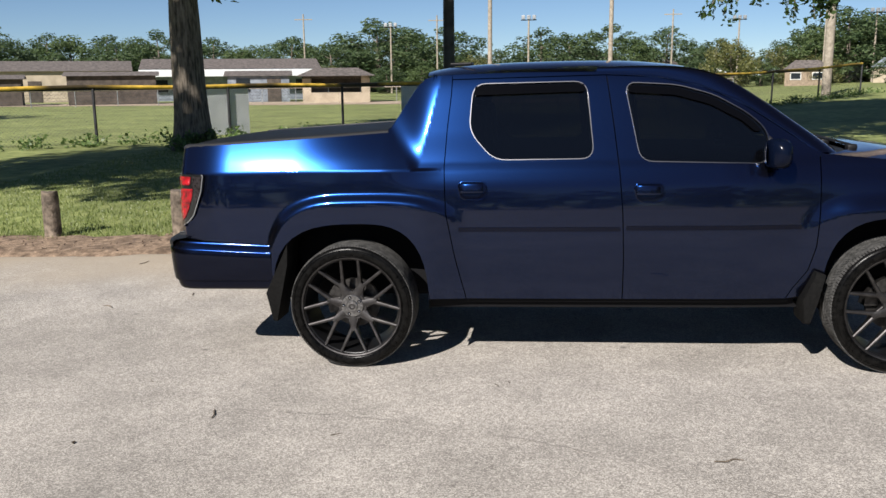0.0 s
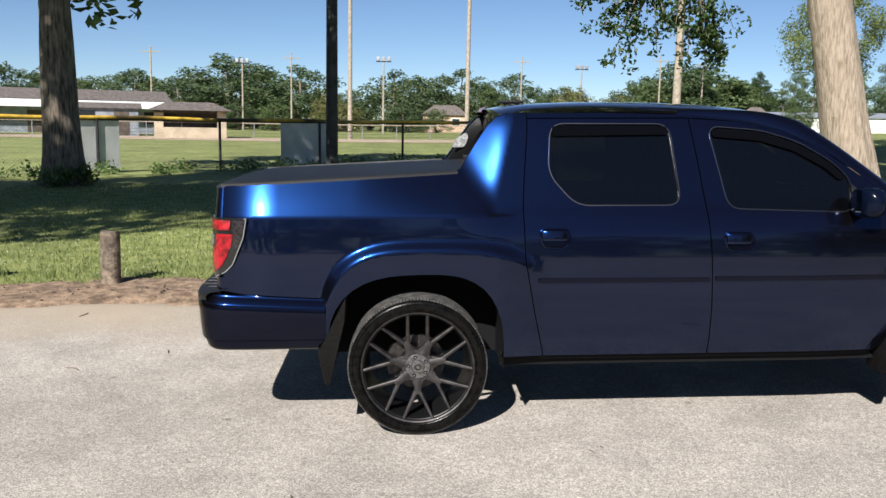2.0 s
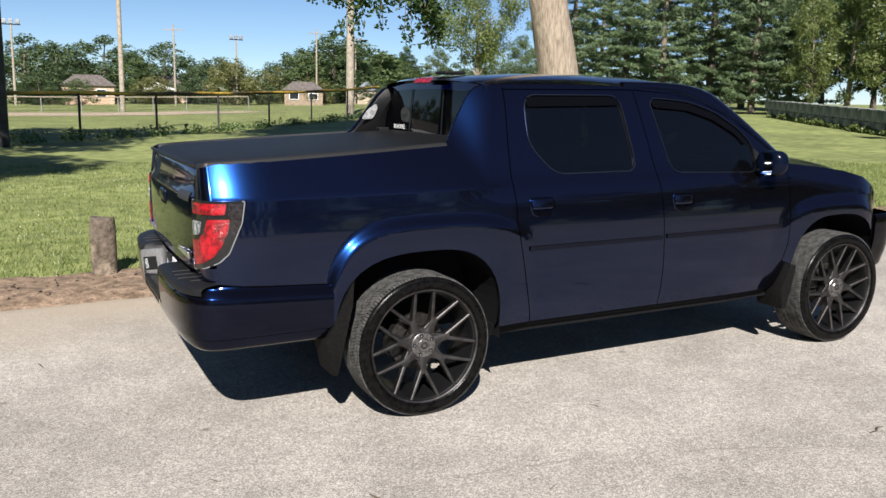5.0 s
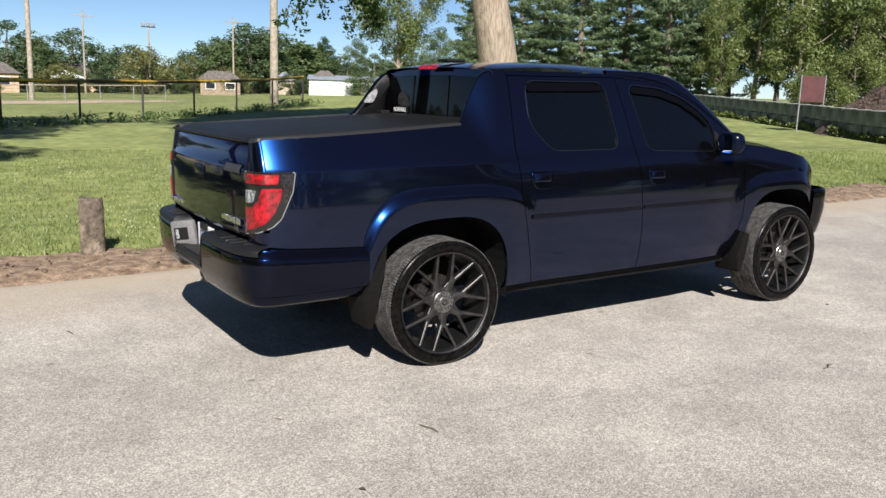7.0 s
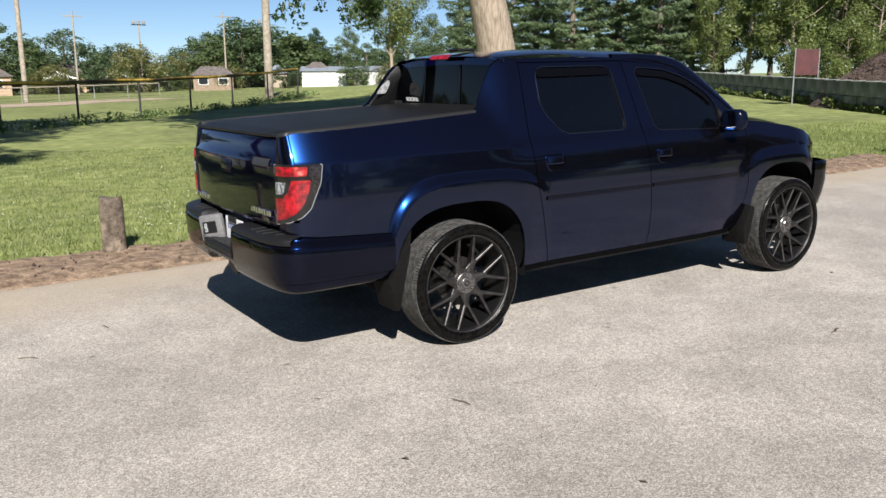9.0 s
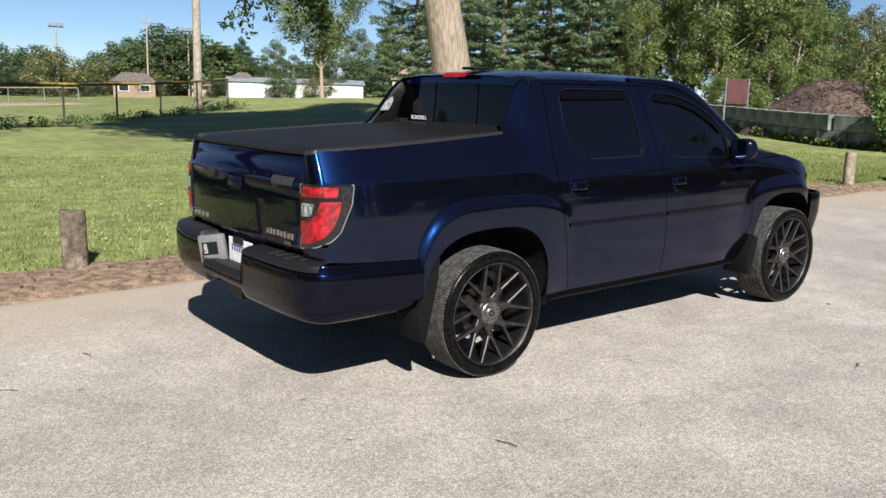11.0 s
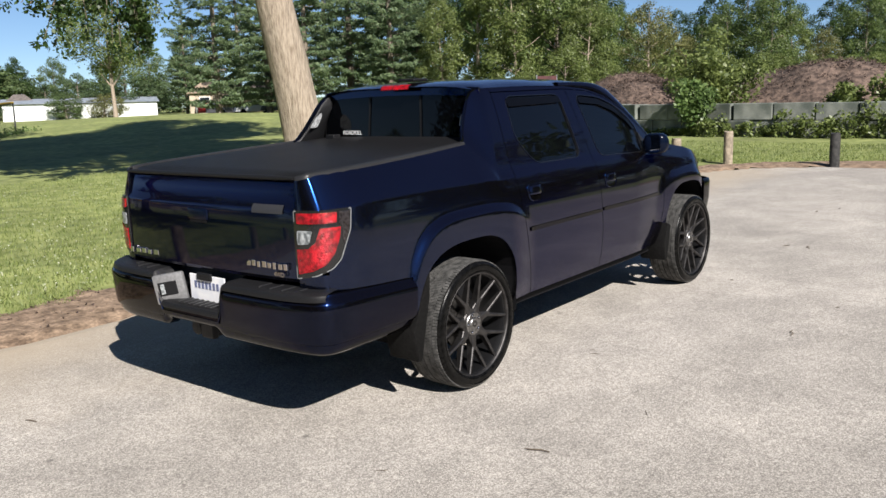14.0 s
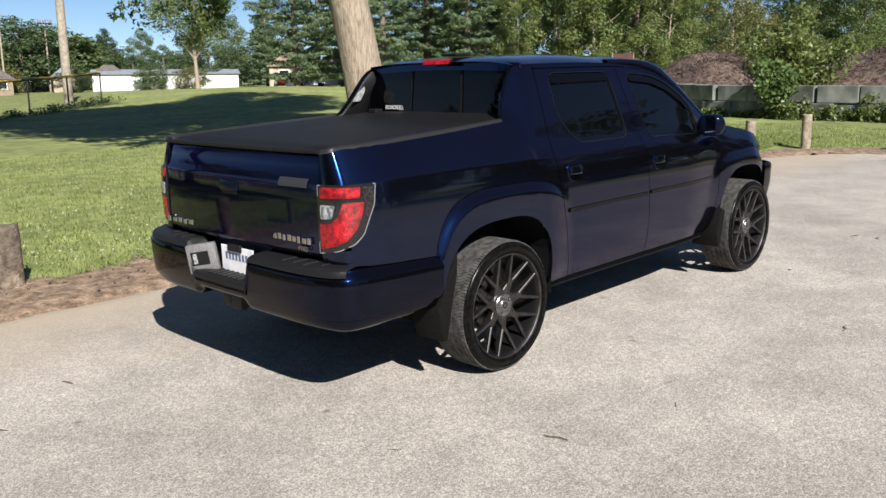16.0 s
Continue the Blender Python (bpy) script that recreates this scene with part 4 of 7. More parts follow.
    roof = part("roof", bm, M_PAINT, truck, smooth=60)
    bm = bmesh.new()
    box(bm, 0.55, 0.70, -0.07, 0.07, 1.842, 1.862, 0.008)
    part("roof_aerial", bm, M_BLACK, roof, "low black roof aerial")
    # --- windscreen with its pillars
    bm = bmesh.new()
    rows = []
    for i in range(15):
        u = i / 14
        xc, zcen = 2.065 + 0.945 * u, 1.79 - 0.535 * u
        xe = 2.005 + 0.91 * u
        zed = SCREEN_EDGE(xe) - 0.004
        ye = screen_half(xe) - 0.012
        rows.append([(xc + (xe - xc) * abs(v) ** 2.2, v * ye + FAR / 2 * (1 + v), zcen + (zed - zcen) * abs(v) ** 2.6) for v in [-1 + j / 10 for j in range(21)]])
    strip(bm, rows)
    screen = part("windscreen", bm, M_GLASS, truck, "clear windscreen", smooth=60)
    if screen.data.polygons[0].normal.z < 0:
        screen.data.flip_normals()
    for s in (-1, 1):
        bm = bmesh.new()
        rows = []
        for i in range(17):
            far = FAR if s > 0 else 0
            x = 1.50 + (2.765 - 1.50) * i / 16
            xw = 1.52 + (2.92 - 1.52) * i / 16
            z, zq = ze(x), SCREEN_EDGE(xw)
            y, yq = side_y(x, z) + far, screen_half(xw) + far
            # from the door frame round to the edge of the glass
            mid = [(x + (xw - x) * f, s * (y + (yq - y) * f + 0.035 * f * (1 - f)), z + (zq - z) * f + 0.05 * f * (1 - f)) for f in (0.0, 0.2, 0.4, 0.6, 0.8, 1.0)]
            rows.append([(x, s * (y + 0.001), z - 0.018)] + mid + [(xw + 0.004, s * (yq - 0.016), zq - 0.001), (xw - 0.004, s * (yq - 0.024), zq - 0.02)])
        strip(bm, rows)
        part("windscreen_pillar", bm, M_PAINT, truck, smooth=60)
    # --- bonnet and nose
    bm = bmesh.new()
    hz = curve_through([(2.72, 1.252), (3.0, 1.252), (3.3, 1.228), (3.6, 1.17), (3.76, 1.10), (3.84, 1.02)])
    rows = []
    for i in range(20):
        x = 2.80 + 1.04 * i / 19
        row = []
        for v in [-1 + j / 12 for j in range(25)]:
            xe = min(x, 3.71)
            z1 = poly_at([(2.80, 1.264), (3.1, 1.230), (3.35, 1.194), (3.57, 1.142), (3.71, 1.055)], xe)
            half = side_y(xe, z1) - 0.002
            row.append((x + 0.23 * (1 - abs(v) ** 5) * (1 - i / 19) ** 2 - 0.20 * abs(v) ** 3 * smooth01(3.1, 3.84, x), v * half + FAR / 2 * (1 + v), z1 + (hz(x) + 0.03 - z1) * (1 - abs(v) ** 2.4)))
        rows.append(row)
    strip(bm, rows)
    part("bonnet", bm, M_PAINT, truck, smooth=60)
    # black scuttle with two wipers at the foot of the glass
    bm = bmesh.new()
    strip(bm, [[(2.885 + 0.085 * (1 - abs(v) ** 3) + dx, v * 0.70 + FAR / 2 * (1 + v), 1.246 + dz) for v in [-1 + j / 10 for j in range(21)]] for dx, dz in ((-0.05, 0.012), (0.0, 0.022), (0.06, 0.012), (0.10, -0.02))])
    cowl = part("cowl", bm, M_BLACK, truck, "black plastic scuttle panel", smooth=60)
    for y0, y1 in ((-0.52, 0.08), (0.0, 0.62)):
        bm = bmesh.new()
        box(bm, 2.985, 3.045, y0 - 0.03, y0 + 0.03, 1.255, 1.296, 0.012)
        tube(bm, [(3.01, y0, 1.29), (2.97, y0 + 0.12, 1.306), (2.90, y0 + 0.36, 1.333)], [0.011, 0.009, 0.006], 6)
        tube(bm, [(2.925, y0 + 0.02, 1.314), (2.90, y0 + 0.36, 1.326), (2.905, y1 + 0.04, 1.322)], [0.008, 0.008, 0.008], 6)
        part("wiper", bm, M_BLACK, truck, "black windscreen wiper", smooth=50)
    bm = bmesh.new()
    rows = []
    for z in (1.03, 0.99, 0.94, 0.90, 0.87):
        rows.append([(3.68 + 0.18 * (1 - abs(v) ** 2.6), v * 0.80, z) for v in [-1 + j / 10 for j in range(21)]])
    strip(bm, rows)
    part("front_grille", bm, M_BLACK, truck, "dark front grille", smooth=60)
    # front bumper
    bm = bmesh.new()
    rows = []
    for z, o in ((0.875, -0.03), (0.868, 0.0), (0.84, 0.012), (0.70, 0.008), (0.60, -0.02), (0.50, -0.06), (0.46, -0.12)):
        row = []
        for k in range(41):
            a = math.pi * (k / 40 - 0.5)
            c, q = math.cos(a), math.sin(a)
            row.append((3.63 + 0.37 * math.copysign(abs(c) ** 0.55, c) + o * abs(c) - 0.02, (0.885 + o * 0.6) * math.copysign(abs(q) ** 0.62, q), z))
        rows.append(row)
    strip(bm, rows)
    part("front_bumper", bm, M_PAINT_SHADE, truck, smooth=60)
    build_rear(truck, ze)
    # --- cabin inside
    bm = bmesh.new()
    box(bm, 0.50, 2.75, -0.70, 0.70, 0.50, 0.62)
    part("cabin_floor", bm, M_INNER, truck, "dark carpet floor")
    for x in (0.82, 1.75):
        for y in (-0.36, 0.36):
            bm = bmesh.new()
            box(bm, x - 0.02, x + 0.48, y - 0.25, y + 0.25, 0.62, 0.92, 0.05)
            box(bm, x - 0.12, x + 0.04, y - 0.24, y + 0.24, 0.85, 1.42, 0.05, Matrix.Rotation(-0.12, 4, 'Y') @ Matrix.Translation((0.13, 0, 0.06)))
            seat = part("seat", bm, M_VINYL, truck, "black leather seat", smooth=40)
            bm = bmesh.new()
            box(bm, x - 0.16, x - 0.06, y - 0.13, y + 0.13, 1.43, 1.60, 0.04)
            part("headrest", bm, M_VINYL, seat, "black headrest", smooth=40)
    bm = bmesh.new()
    box(bm, 2.46, 2.88, -0.62, 0.70, 0.95, 1.20, 0.06)
    dash = part("dashboard", bm, M_VINYL, truck, "black dashboard", smooth=40)
    bm = bmesh.new()
    box(bm, -0.45, 3.5, -0.47, 0.5, 0.37, 0.56, 0.03)
    box(bm, 0.62, 2.42, -0.74, 0.8, 0.37, 0.5, 0.03)
    box(bm, -1.0, -0.44, -0.70, 0.70, 0.50, 0.60, 0.02)
    part("underbody", bm, M_INNER, truck, "dark underbody")
    for x in (0.0, BASE):
        bm = bmesh.new()
        tube(bm, [(x, -0.8, TYRE_R), (x, 0.8, TYRE_R)], [0.04, 0.04], 10)
        part("axle", bm, M_STEEL, truck, "dark axle")
    # --- wheels
    first = wheel(truck)
    first.matrix_basis = pose(0, -0.838, TYRE_R)
    for x, s, turn in ((BASE, -1, 20), (0.0, 1, 0), (BASE, 1, 35)):
        w = copy_thing(first, pose(x, s * 0.838 + (FAR if s > 0 else 0), TYRE_R, 0, turn, 0 if s < 0 else 180))
        w.parent = truck
    return truck


def build_tail_lamp(truck, s):
    def at(u, z, lift):
        """u: metres round the corner from the tailgate's side edge."""
        path = [(-1.130, 0.690), (-1.125, 0.738), (-1.109, 0.788), (-1.080, 0.829), (-1.036, 0.857), (-0.975, 0.873), (-0.90, 0.884)]
        d = 0.0
        for (xa, ya), (xb, yb) in zip(path, path[1:]):
            seg = math.hypot(xb - xa, yb - ya)
            if u <= d + seg or (xb, yb) == path[-1]:
                t = (u - d) / seg
                x, y = xa + (xb - xa) * t, ya + (yb - ya) * t
                n = Vector((-(yb - ya), xb - xa)).normalized()
                lean = 0.35 * max(0, z - 1.10) ** 1.5
                bulge = 0.02 * math.sin(math.pi * min(max((z - 0.88) / 0.36, 0), 1))
                return (x + n.x * (lift + bulge * 0.4) + 0.02 * (z - 1.05), (0.14 if s > 0 else 0.0) + s * (y + n.y * (lift + bulge * 0.5) - lean * 0.2), z)
            d += seg

    def patch(name, outline, lift, mat, parent, label="", thick=0.03):
        bm = bmesh.new()
        vs = [bm.verts.new((u, 0, z)) for u, z in outline]
        bmesh.ops.triangle_fill(bm, use_beauty=True, edges=[bm.edges.new((a, b)) for a, b in zip(vs, vs[1:] + vs[:1])], normal=(0, 1, 0))
        for k in range(1, 16):
            bmesh.ops.bisect_plane(bm, geom=bm.verts[:] + bm.edges[:] + bm.faces[:], plane_co=(0.022 * k, 0, 0), plane_no=(1, 0, 0))
        for k in range(1, 8):
            bmesh.ops.bisect_plane(bm, geom=bm.verts[:] + bm.edges[:] + bm.faces[:], plane_co=(0, 0, 0.86 + 0.045 * k), plane_no=(0, 0, 1))
        edges = [e for e in bm.edges if len(e.link_faces) == 1]
        ext = bmesh.ops.extrude_edge_only(bm, edges=edges)
        back = {v for v in ext["geom"] if isinstance(v, bmesh.types.BMVert)}
        for v in bm.verts:
            v.co = Vector(at(v.co.x, v.co.z, lift - (thick if v in back else 0)))
        return part(name, bm, mat, parent, label, smooth=50)
    full = rounded([(0.0, 0.866), (0.0, 1.216), (0.322, 1.216), (0.306, 1.11), (0.245, 0.962), (0.198, 0.916), (0.12, 0.884)], 0.012, 3)
    lamp = patch("tail_lamp", full, 0.002, M_LENS_DARK, truck, "red and clear tail lamp in a smoked lens")
    patch("brake_lens", rounded([(0.02, 1.15), (0.02, 1.203), (0.232, 1.203), (0.225, 1.15)], 0.008, 2), 0.006, M_RED, lamp, "red upper lens", 0.008)
    patch("reversing_lens", rounded([(0.022, 1.045), (0.022, 1.116), (0.105, 1.116), (0.09, 1.05)], 0.01, 2), 0.006, M_CLEAR, lamp, "clear reversing lens", 0.008)
    patch("turn_lens", [(0.016, 0.892), (0.016, 1.02), (0.085, 1.026), (0.12, 1.06), (0.145, 1.128), (0.246, 1.128), (0.238, 1.075), (0.2, 0.985), (0.168, 0.945), (0.105, 0.912)], 0.006, M_RED, lamp, "large red lower lens", 0.008)
    patch("clear_edge", [(0.240, 1.15), (0.246, 1.204), (0.31, 1.204), (0.298, 1.12), (0.266, 1.04), (0.252, 1.075), (0.256, 1.128)], 0.005, M_SMOKE, lamp, "smoky clear outer edge of the lens", 0.007)
    # bright outline of the lens
    inner = grown(full, -0.006)
    bm = bmesh.new()
    a = [bm.verts.new(at(u, z, 0.005)) for u, z in full]
    b = [bm.verts.new(at(u, z, 0.005)) for u, z in inner]
    for i in range(len(a)):
        j = (i + 1) % len(a)
        bm.faces.new((a[i], a[j], b[j], b[i]))
    part("lens_rim", bm, M_RIM, lamp, "thin bright lens rim")


def build_bed_corner(truck, s):
    """The rounded body corner above and below the tail lamp."""
    off = 0.14 if s > 0 else 0.0
    for z0, z1 in ((1.2145, 1.384), (0.80, 0.888)):
        bm = bmesh.new()
        rows = []
        for i in range(9):
            z = z0 + (z1 - z0) * i / 8
            ys = side_y(-1.06, z)
            yt = 0.690 - 0.06 * max(0, z - 1.214)
            row = []
            for k in range(13):
                a = math.pi / 2 * k / 12
                lean = 0.22 * max(0, z - 1.214)
                cut = 0.012 * math.sin(a) ** 2 * smooth01(1.22, 1.384, z)
                row.append((-1.06 - (0.062 - lean * 0.5) * math.sin(a), s * (yt + (ys + (FAR - off if s > 0 else 0) - yt) * math.cos(a)) + off, z - cut))
            row.append((-1.085 + 0.0, s * (yt - 0.004) + off, z - cut))
            rows.append(row)
        strip(bm, rows)
        part("bed_corner", bm, M_PAINT, truck, smooth=60)


def build_rear(truck, ze):
    # --- rear window, frame and high brake lamp
    def back(v, t):
        """v across -1..1, t from the sill (0) to the roof edge (1)."""
        half = 0.675 - 0.035 * t
        return Vector((0.47 + 0.03 * t + 0.02 * v * v, v * half + FAR / 2 * (1 + v), 1.448 + 0.352 * t - 0.025 * v * v * t))

    def sheet(name, v0, v1, t0, t1, lift, mat, label, hole=None, parent=truck):
        bm = bmesh.new()
        n, m = 24, 10
        grid = [[back(v0 + (v1 - v0) * i / n, t0 + (t1 - t0) * j / m) + Vector((-lift, 0, 0)) for i in range(n + 1)] for j in range(m + 1)]
        strip(bm, grid)
        ob = part(name, bm, mat, parent, label, smooth=60)
        if ob.data.polygons[0].normal.x > 0:
            ob.data.flip_normals()
        return ob
    frame_ = sheet("rear_frame", -1.0, 1.0, 0.0, 1.02, -0.012, M_BLACK, "black rear window surround")
    glass = sheet("rear_window", -0.955, 0.955, 0.055, 0.86, 0.0, M_TINT_REAR, "dark tinted sliding rear window")
    sheet("rear_header", -1.0, 1.0, 0.86, 1.03, 0.004, M_PAINT, "")
    for v in (-0.33, 0.33):
        sheet("slider_bar", v - 0.012, v + 0.012, 0.055, 0.86, 0.006, M_BLACK, "black slider bar", parent=glass)
    for v0, v1, t0, t1 in ((-0.965, 0.965, 0.045, 0.06), (-0.965, -0.95, 0.05, 0.86), (0.95, 0.965, 0.05, 0.86)):
        sheet("window_seal", v0, v1, t0, t1, 0.005, M_TRIM, "thin bright seal", parent=glass)
    m = Matrix(((0, 0, -1, 0), (-1, 0, 0, 0), (0, 1, 0, 0), (0, 0, 0, 1)))
    p = back(0.56, 0.10) + Vector((-0.008, 0, 0.004))
    text_mesh("window_sticker", "ROADKILL", 0.042, 0.0005, Matrix.Translation(p) @ m @ Matrix.Diagonal((0.95, 1, 1, 1)), M_STICKER, glass, "small white lettered window sticker")
    bm = bmesh.new()
    strip(bm, [[(0.435 - 0.012 + o, y, z) for y in [-0.125 + 0.25 * i / 8 for i in range(9)]] for o, z in ((0.02, 1.785), (0.0, 1.79), (0.012, 1.812), (0.04, 1.822))])
    part("high_brake_lamp", bm, M_RED, truck, "red high brake lamp", smooth=50)
    # --- soft cover over the bed
    bm = bmesh.new()
    rows = []
    for i in range(26):
        u = i / 25
        x = -1.108 + (0.50 + 1.108) * u
        z0 = 1.393 + (x + 1.1) * 0.047
        half = side_y(min(max(x, -1.08), 0.2), min(z0, 1.46)) - 0.024 - 0.10 * smooth01(-0.99, -1.115, x) ** 1.5
        drop = 0.016 * smooth01(-1.07, -1.11, x)
        rows.append([(x - 0.008 * (1 - v * v), v * half + FAR / 2 * (1 + v), z0 + 0.006 * (1 - v * v) - drop + 0.0025 * noise.noise((x * 3, v * 3, 2)) - 0.012 * abs(v) ** 12) for v in [-1 + j / 14 for j in range(29)]])
    strip(bm, rows)
    # turned-down back edge
    cover = part("bed_cover", bm, M_VINYL, truck, "matt black soft bed cover", smooth=60)
    bm = bmesh.new()
    tube(bm, [(-1.108 - 0.008 * (1 - ((y - 0.077) / 0.76) ** 2), y, 1.372) for y in [-0.678 + 1.51 * i / 12 for i in range(13)]], [0.008] + [0.012] * 11 + [0.008], 10)
    part("cover_edge", bm, M_BLACK, cover, "rounded black cover edge", smooth=60)
    bm = bmesh.new()
    box(bm, 0.36, 0.43, 0.55, 0.63, 1.462, 1.492, 0.006)
    part("cover_latch", bm, M_BLACK, cover, "small black latch")
    # --- tailgate
    bm = bmesh.new()
    prof = [(-1.085, 1.362), (-1.098, 1.358), (-1.106, 1.345), (-1.114, 1.30), (-1.127, 1.238), (-1.138, 1.222), (-1.143, 1.205), (-1.146, 1.10), (-1.147, 0.95), (-1.144, 0.862), (-1.130, 0.842), (-1.08, 0.84)]
    cols = []
    for y in [-0.682 + 1.517 * i / 28 for i in range(29)]:
        v = (y - 0.0765) / 0.7585
        cols.append([(x + 0.018 * v ** 4 - 0.012 * (1 - v * v), y, z) for x, z in prof])
    strip(bm, cols)
    gate = part("tailgate", bm, M_PAINT, truck, smooth=28)
    bm = bmesh.new()
    box(bm, -1.168, -1.14, -0.01, 0.17, 1.125, 1.19, 0.012)
    strip_bm = bmesh.new()
    cols = []
    for y in [-0.612 + 0.226 * i / 8 for i in range(9)]:
        v = (y - 0.0765) / 0.7585
        off = 0.018 * v ** 4 - 0.012 * (1 - v * v)
        cols.append([(-1.128 + off, y, 1.2365), (-1.1315 + off, y, 1.2365), (-1.1425 + off, y, 1.2215), (-1.1475 + off, y, 1.205), (-1.1478 + off, y, 1.192), (-1.140 + off, y, 1.192)])
    strip(strip_bm, cols)
    part("grey_badge", strip_bm, M_BADGE, gate, "dull grey badge strip", smooth=40)
    handle = part("tailgate_handle", bm, M_MIRROR_SHELL, gate, "dark glossy tailgate handle", smooth=40)
    # a solid dark bar paints the shade of the grip recess
    bm = bmesh.new()
    box(bm, -1.162, -1.148, 0.005, 0.155, 1.108, 1.132, 0.004)
    part("handle_recess_shade", bm, M_INNER, handle, "dark bar for the shade in the recess")
    # plain badge shapes
    for y0, y1, z0, z1, k in ((0.825, 0.51, 0.880, 0.914, 5), (-0.265, -0.645, 0.902, 0.940, 9)):
        for i in range(k):
            a = y0 + (y1 - y0) * (i + 0.1) / k
            b = y0 + (y1 - y0) * (i + (0.62, 0.85, 0.74)[i % 3]) / k
            bm = bmesh.new()
            box(bm, -1.1535, -1.138, min(a, b), max(a, b), z0 + (0.003 if i % 3 else 0), z1 - (0.004 if i % 2 else 0), 0.002)
            part("badge_bar", bm, M_CHROME, gate, "plain chrome badge bar")
    text_mesh("drive_badge", "4WD", 0.036, 0.003, Matrix.Translation((-1.152, -0.572, 0.868)) @ Matrix(((0, 0, -1, 0), (-1, 0, 0, 0), (0, 1, 0, 0), (0, 0, 0, 1))), M_CHROME, gate, "chrome letters")
    # --- rear bumper: a swept shell with a low middle
    dense = []
    for k in range(801):
        a = math.pi * (k / 800 - 0.5)
        c, q = math.cos(a), math.sin(a)
        dense.append(Vector((-0.50 - 0.745 * math.copysign(abs(c) ** 0.17, c), 0.06 + (0.995 if q < 0 else 1.03) * math.copysign(abs(q) ** 0.36, q))))
    run = [0.0]
    for p, q in zip(dense, dense[1:]):
        run.append(run[-1] + (q - p).length)
    path, i = [], 0
    for k in range(141):
        d = run[-1] * k / 140
        while i < len(run) - 2 and run[i + 1] < d:
            i += 1
        p = dense[i].lerp(dense[i + 1], (d - run[i]) / max(1e-9, run[i + 1] - run[i]))
        path.append((p.x, p.y))

    def low(y):
        return smooth01(-0.20, -0.14, y) * (1 - smooth01(0.38, 0.45, y))
    bm = bmesh.new()
    rows = []
    cols = []
    for i, (x, y) in enumerate(path):
        a = path[max(i - 1, 0)]
        b = path[min(i + 1, 140)]
        n = Vector((-(b[1] - a[1]), b[0] - a[0]))
        n = n.normalized() if n.length > 0 else Vector((-1, 0))
        if n.x > 0 and abs(y) < 0.9:
            n = -n
        if n.y * y < 0:
            n = Vector((n.x, -n.y))
        d = 0.165 * low(y)
        corner = smooth01(0.55, 0.9, abs(y))
        side = min(1.0, max(0.0, (x + 1.12) / 0.6))
        zt = 0.806 - d
        # the lower edge is cut up over the tow hitch
        up = 0.012 + 0.046 * smooth01(-0.13, -0.07, y) * (1 - smooth01(0.38, 0.44, y))
        sec = [(-0.13, 0.468 + up), (-0.075, 0.47 + up), (-0.052, 0.474 + up), (-0.036, 0.49 + up * 0.9), (-0.029, 0.515 + up * 0.6), (-0.024, 0.538 + up * 0.4), (-0.012, 0.545 + up * 0.35), (-0.007, 0.56 + up * 0.3), (-0.002, 0.62), (0.002, min(0.70, zt - 0.07)), (0.004, zt - 0.052), (0.0, zt - 0.046), (-0.018, zt - 0.018),
               (-0.024, zt - 0.012), (-0.027, zt - 0.004), (-0.045, zt)]
        cols.append([(x + n.x * o, y + n.y * o, z - 0.031 * side * (1 if z > 0.69 else 0)) for o, z in sec])
    strip(bm, cols)
    bumper = part("rear_bumper", bm, M_PAINT_SHADE, truck, smooth=38)
    # black step pad on top
    bm = bmesh.new()
    cols = []
    for y in [-0.90 + 1.93 * i / 120 for i in range(121)]:
        xo = -0.50 - 0.745 * (1 - (abs(y - 0.06) / 0.995) ** (1 / 0.18)) ** 0.085
        d = 0.165 * low(y)
        cols.append([(xo - 0.004, y, 0.772 - d), (xo - 0.005, y, 0.79 - d), (xo + 0.003, y, 0.804 - d), (xo + 0.022, y, 0.812 - d), (xo + 0.045, y, 0.816 - d), (min(-1.09, xo + 0.14), y, 0.818 - d), (-1.06, y, 0.822)])
    strip(bm, cols)
    pad = part("step_pad", bm, M_BLACK, bumper, "black textured step pad", smooth=35)
    # ribs take the greyer rail plastic to imitate their glints
    for y in (-0.74, -0.65, -0.56, -0.47, 0.56, 0.65, 0.74):
        bm = bmesh.new()
        box(bm, -1.215 if abs(y) < 0.7 else -1.17, -1.12, y - 0.004, y + 0.004, 0.812, 0.8205, 0.002)
        part("grip_rib", bm, M_RAIL, pad)
    for i in range(7):
        bm = bmesh.new()
        box(bm, -1.235, -1.13, -0.07 + i * 0.05, -0.055 + i * 0.05, 0.648, 0.657, 0.002)
        part("grip_rib", bm, M_RAIL, pad)
    # silver cover with its socket on the slanting side of the notch
    m = Matrix.Translation((-1.197, 0.366, 0.712)) @ Matrix.Rotation(radians(32), 4, 'Z') @ Matrix.Rotation(radians(-9), 4, 'X')
    bm = bmesh.new()
    box(bm, -0.02, 0.02, -0.10, 0.09, -0.09, 0.085, 0.012, m)
    cover = part("hitch_cover", bm, M_SILVER, bumper, "silver wiring socket cover", smooth=40)
    bm = bmesh.new()
    box(bm, -0.024, 0.0, -0.055, 0.06, -0.04, 0.04, 0.003, m)
    sock = part("socket", bm, M_BLACK, cover, "black socket")
    bm = bmesh.new()
    box(bm, -0.027, -0.01, 0.02, 0.045, -0.03, 0.03, 0.002, m)
    part("socket_pin", bm, M_CLEAR, sock, "white socket insert")
    # number plate with plain bars
    bm = bmesh.new()
    box(bm, -1.136, -1.128, -0.075, 0.25, 0.645, 0.80, 0.003)
    plate = part("number_plate", bm, M_PLATE, bumper, "white number plate with plain bars")
    for i in range(7):
        bm = bmesh.new()
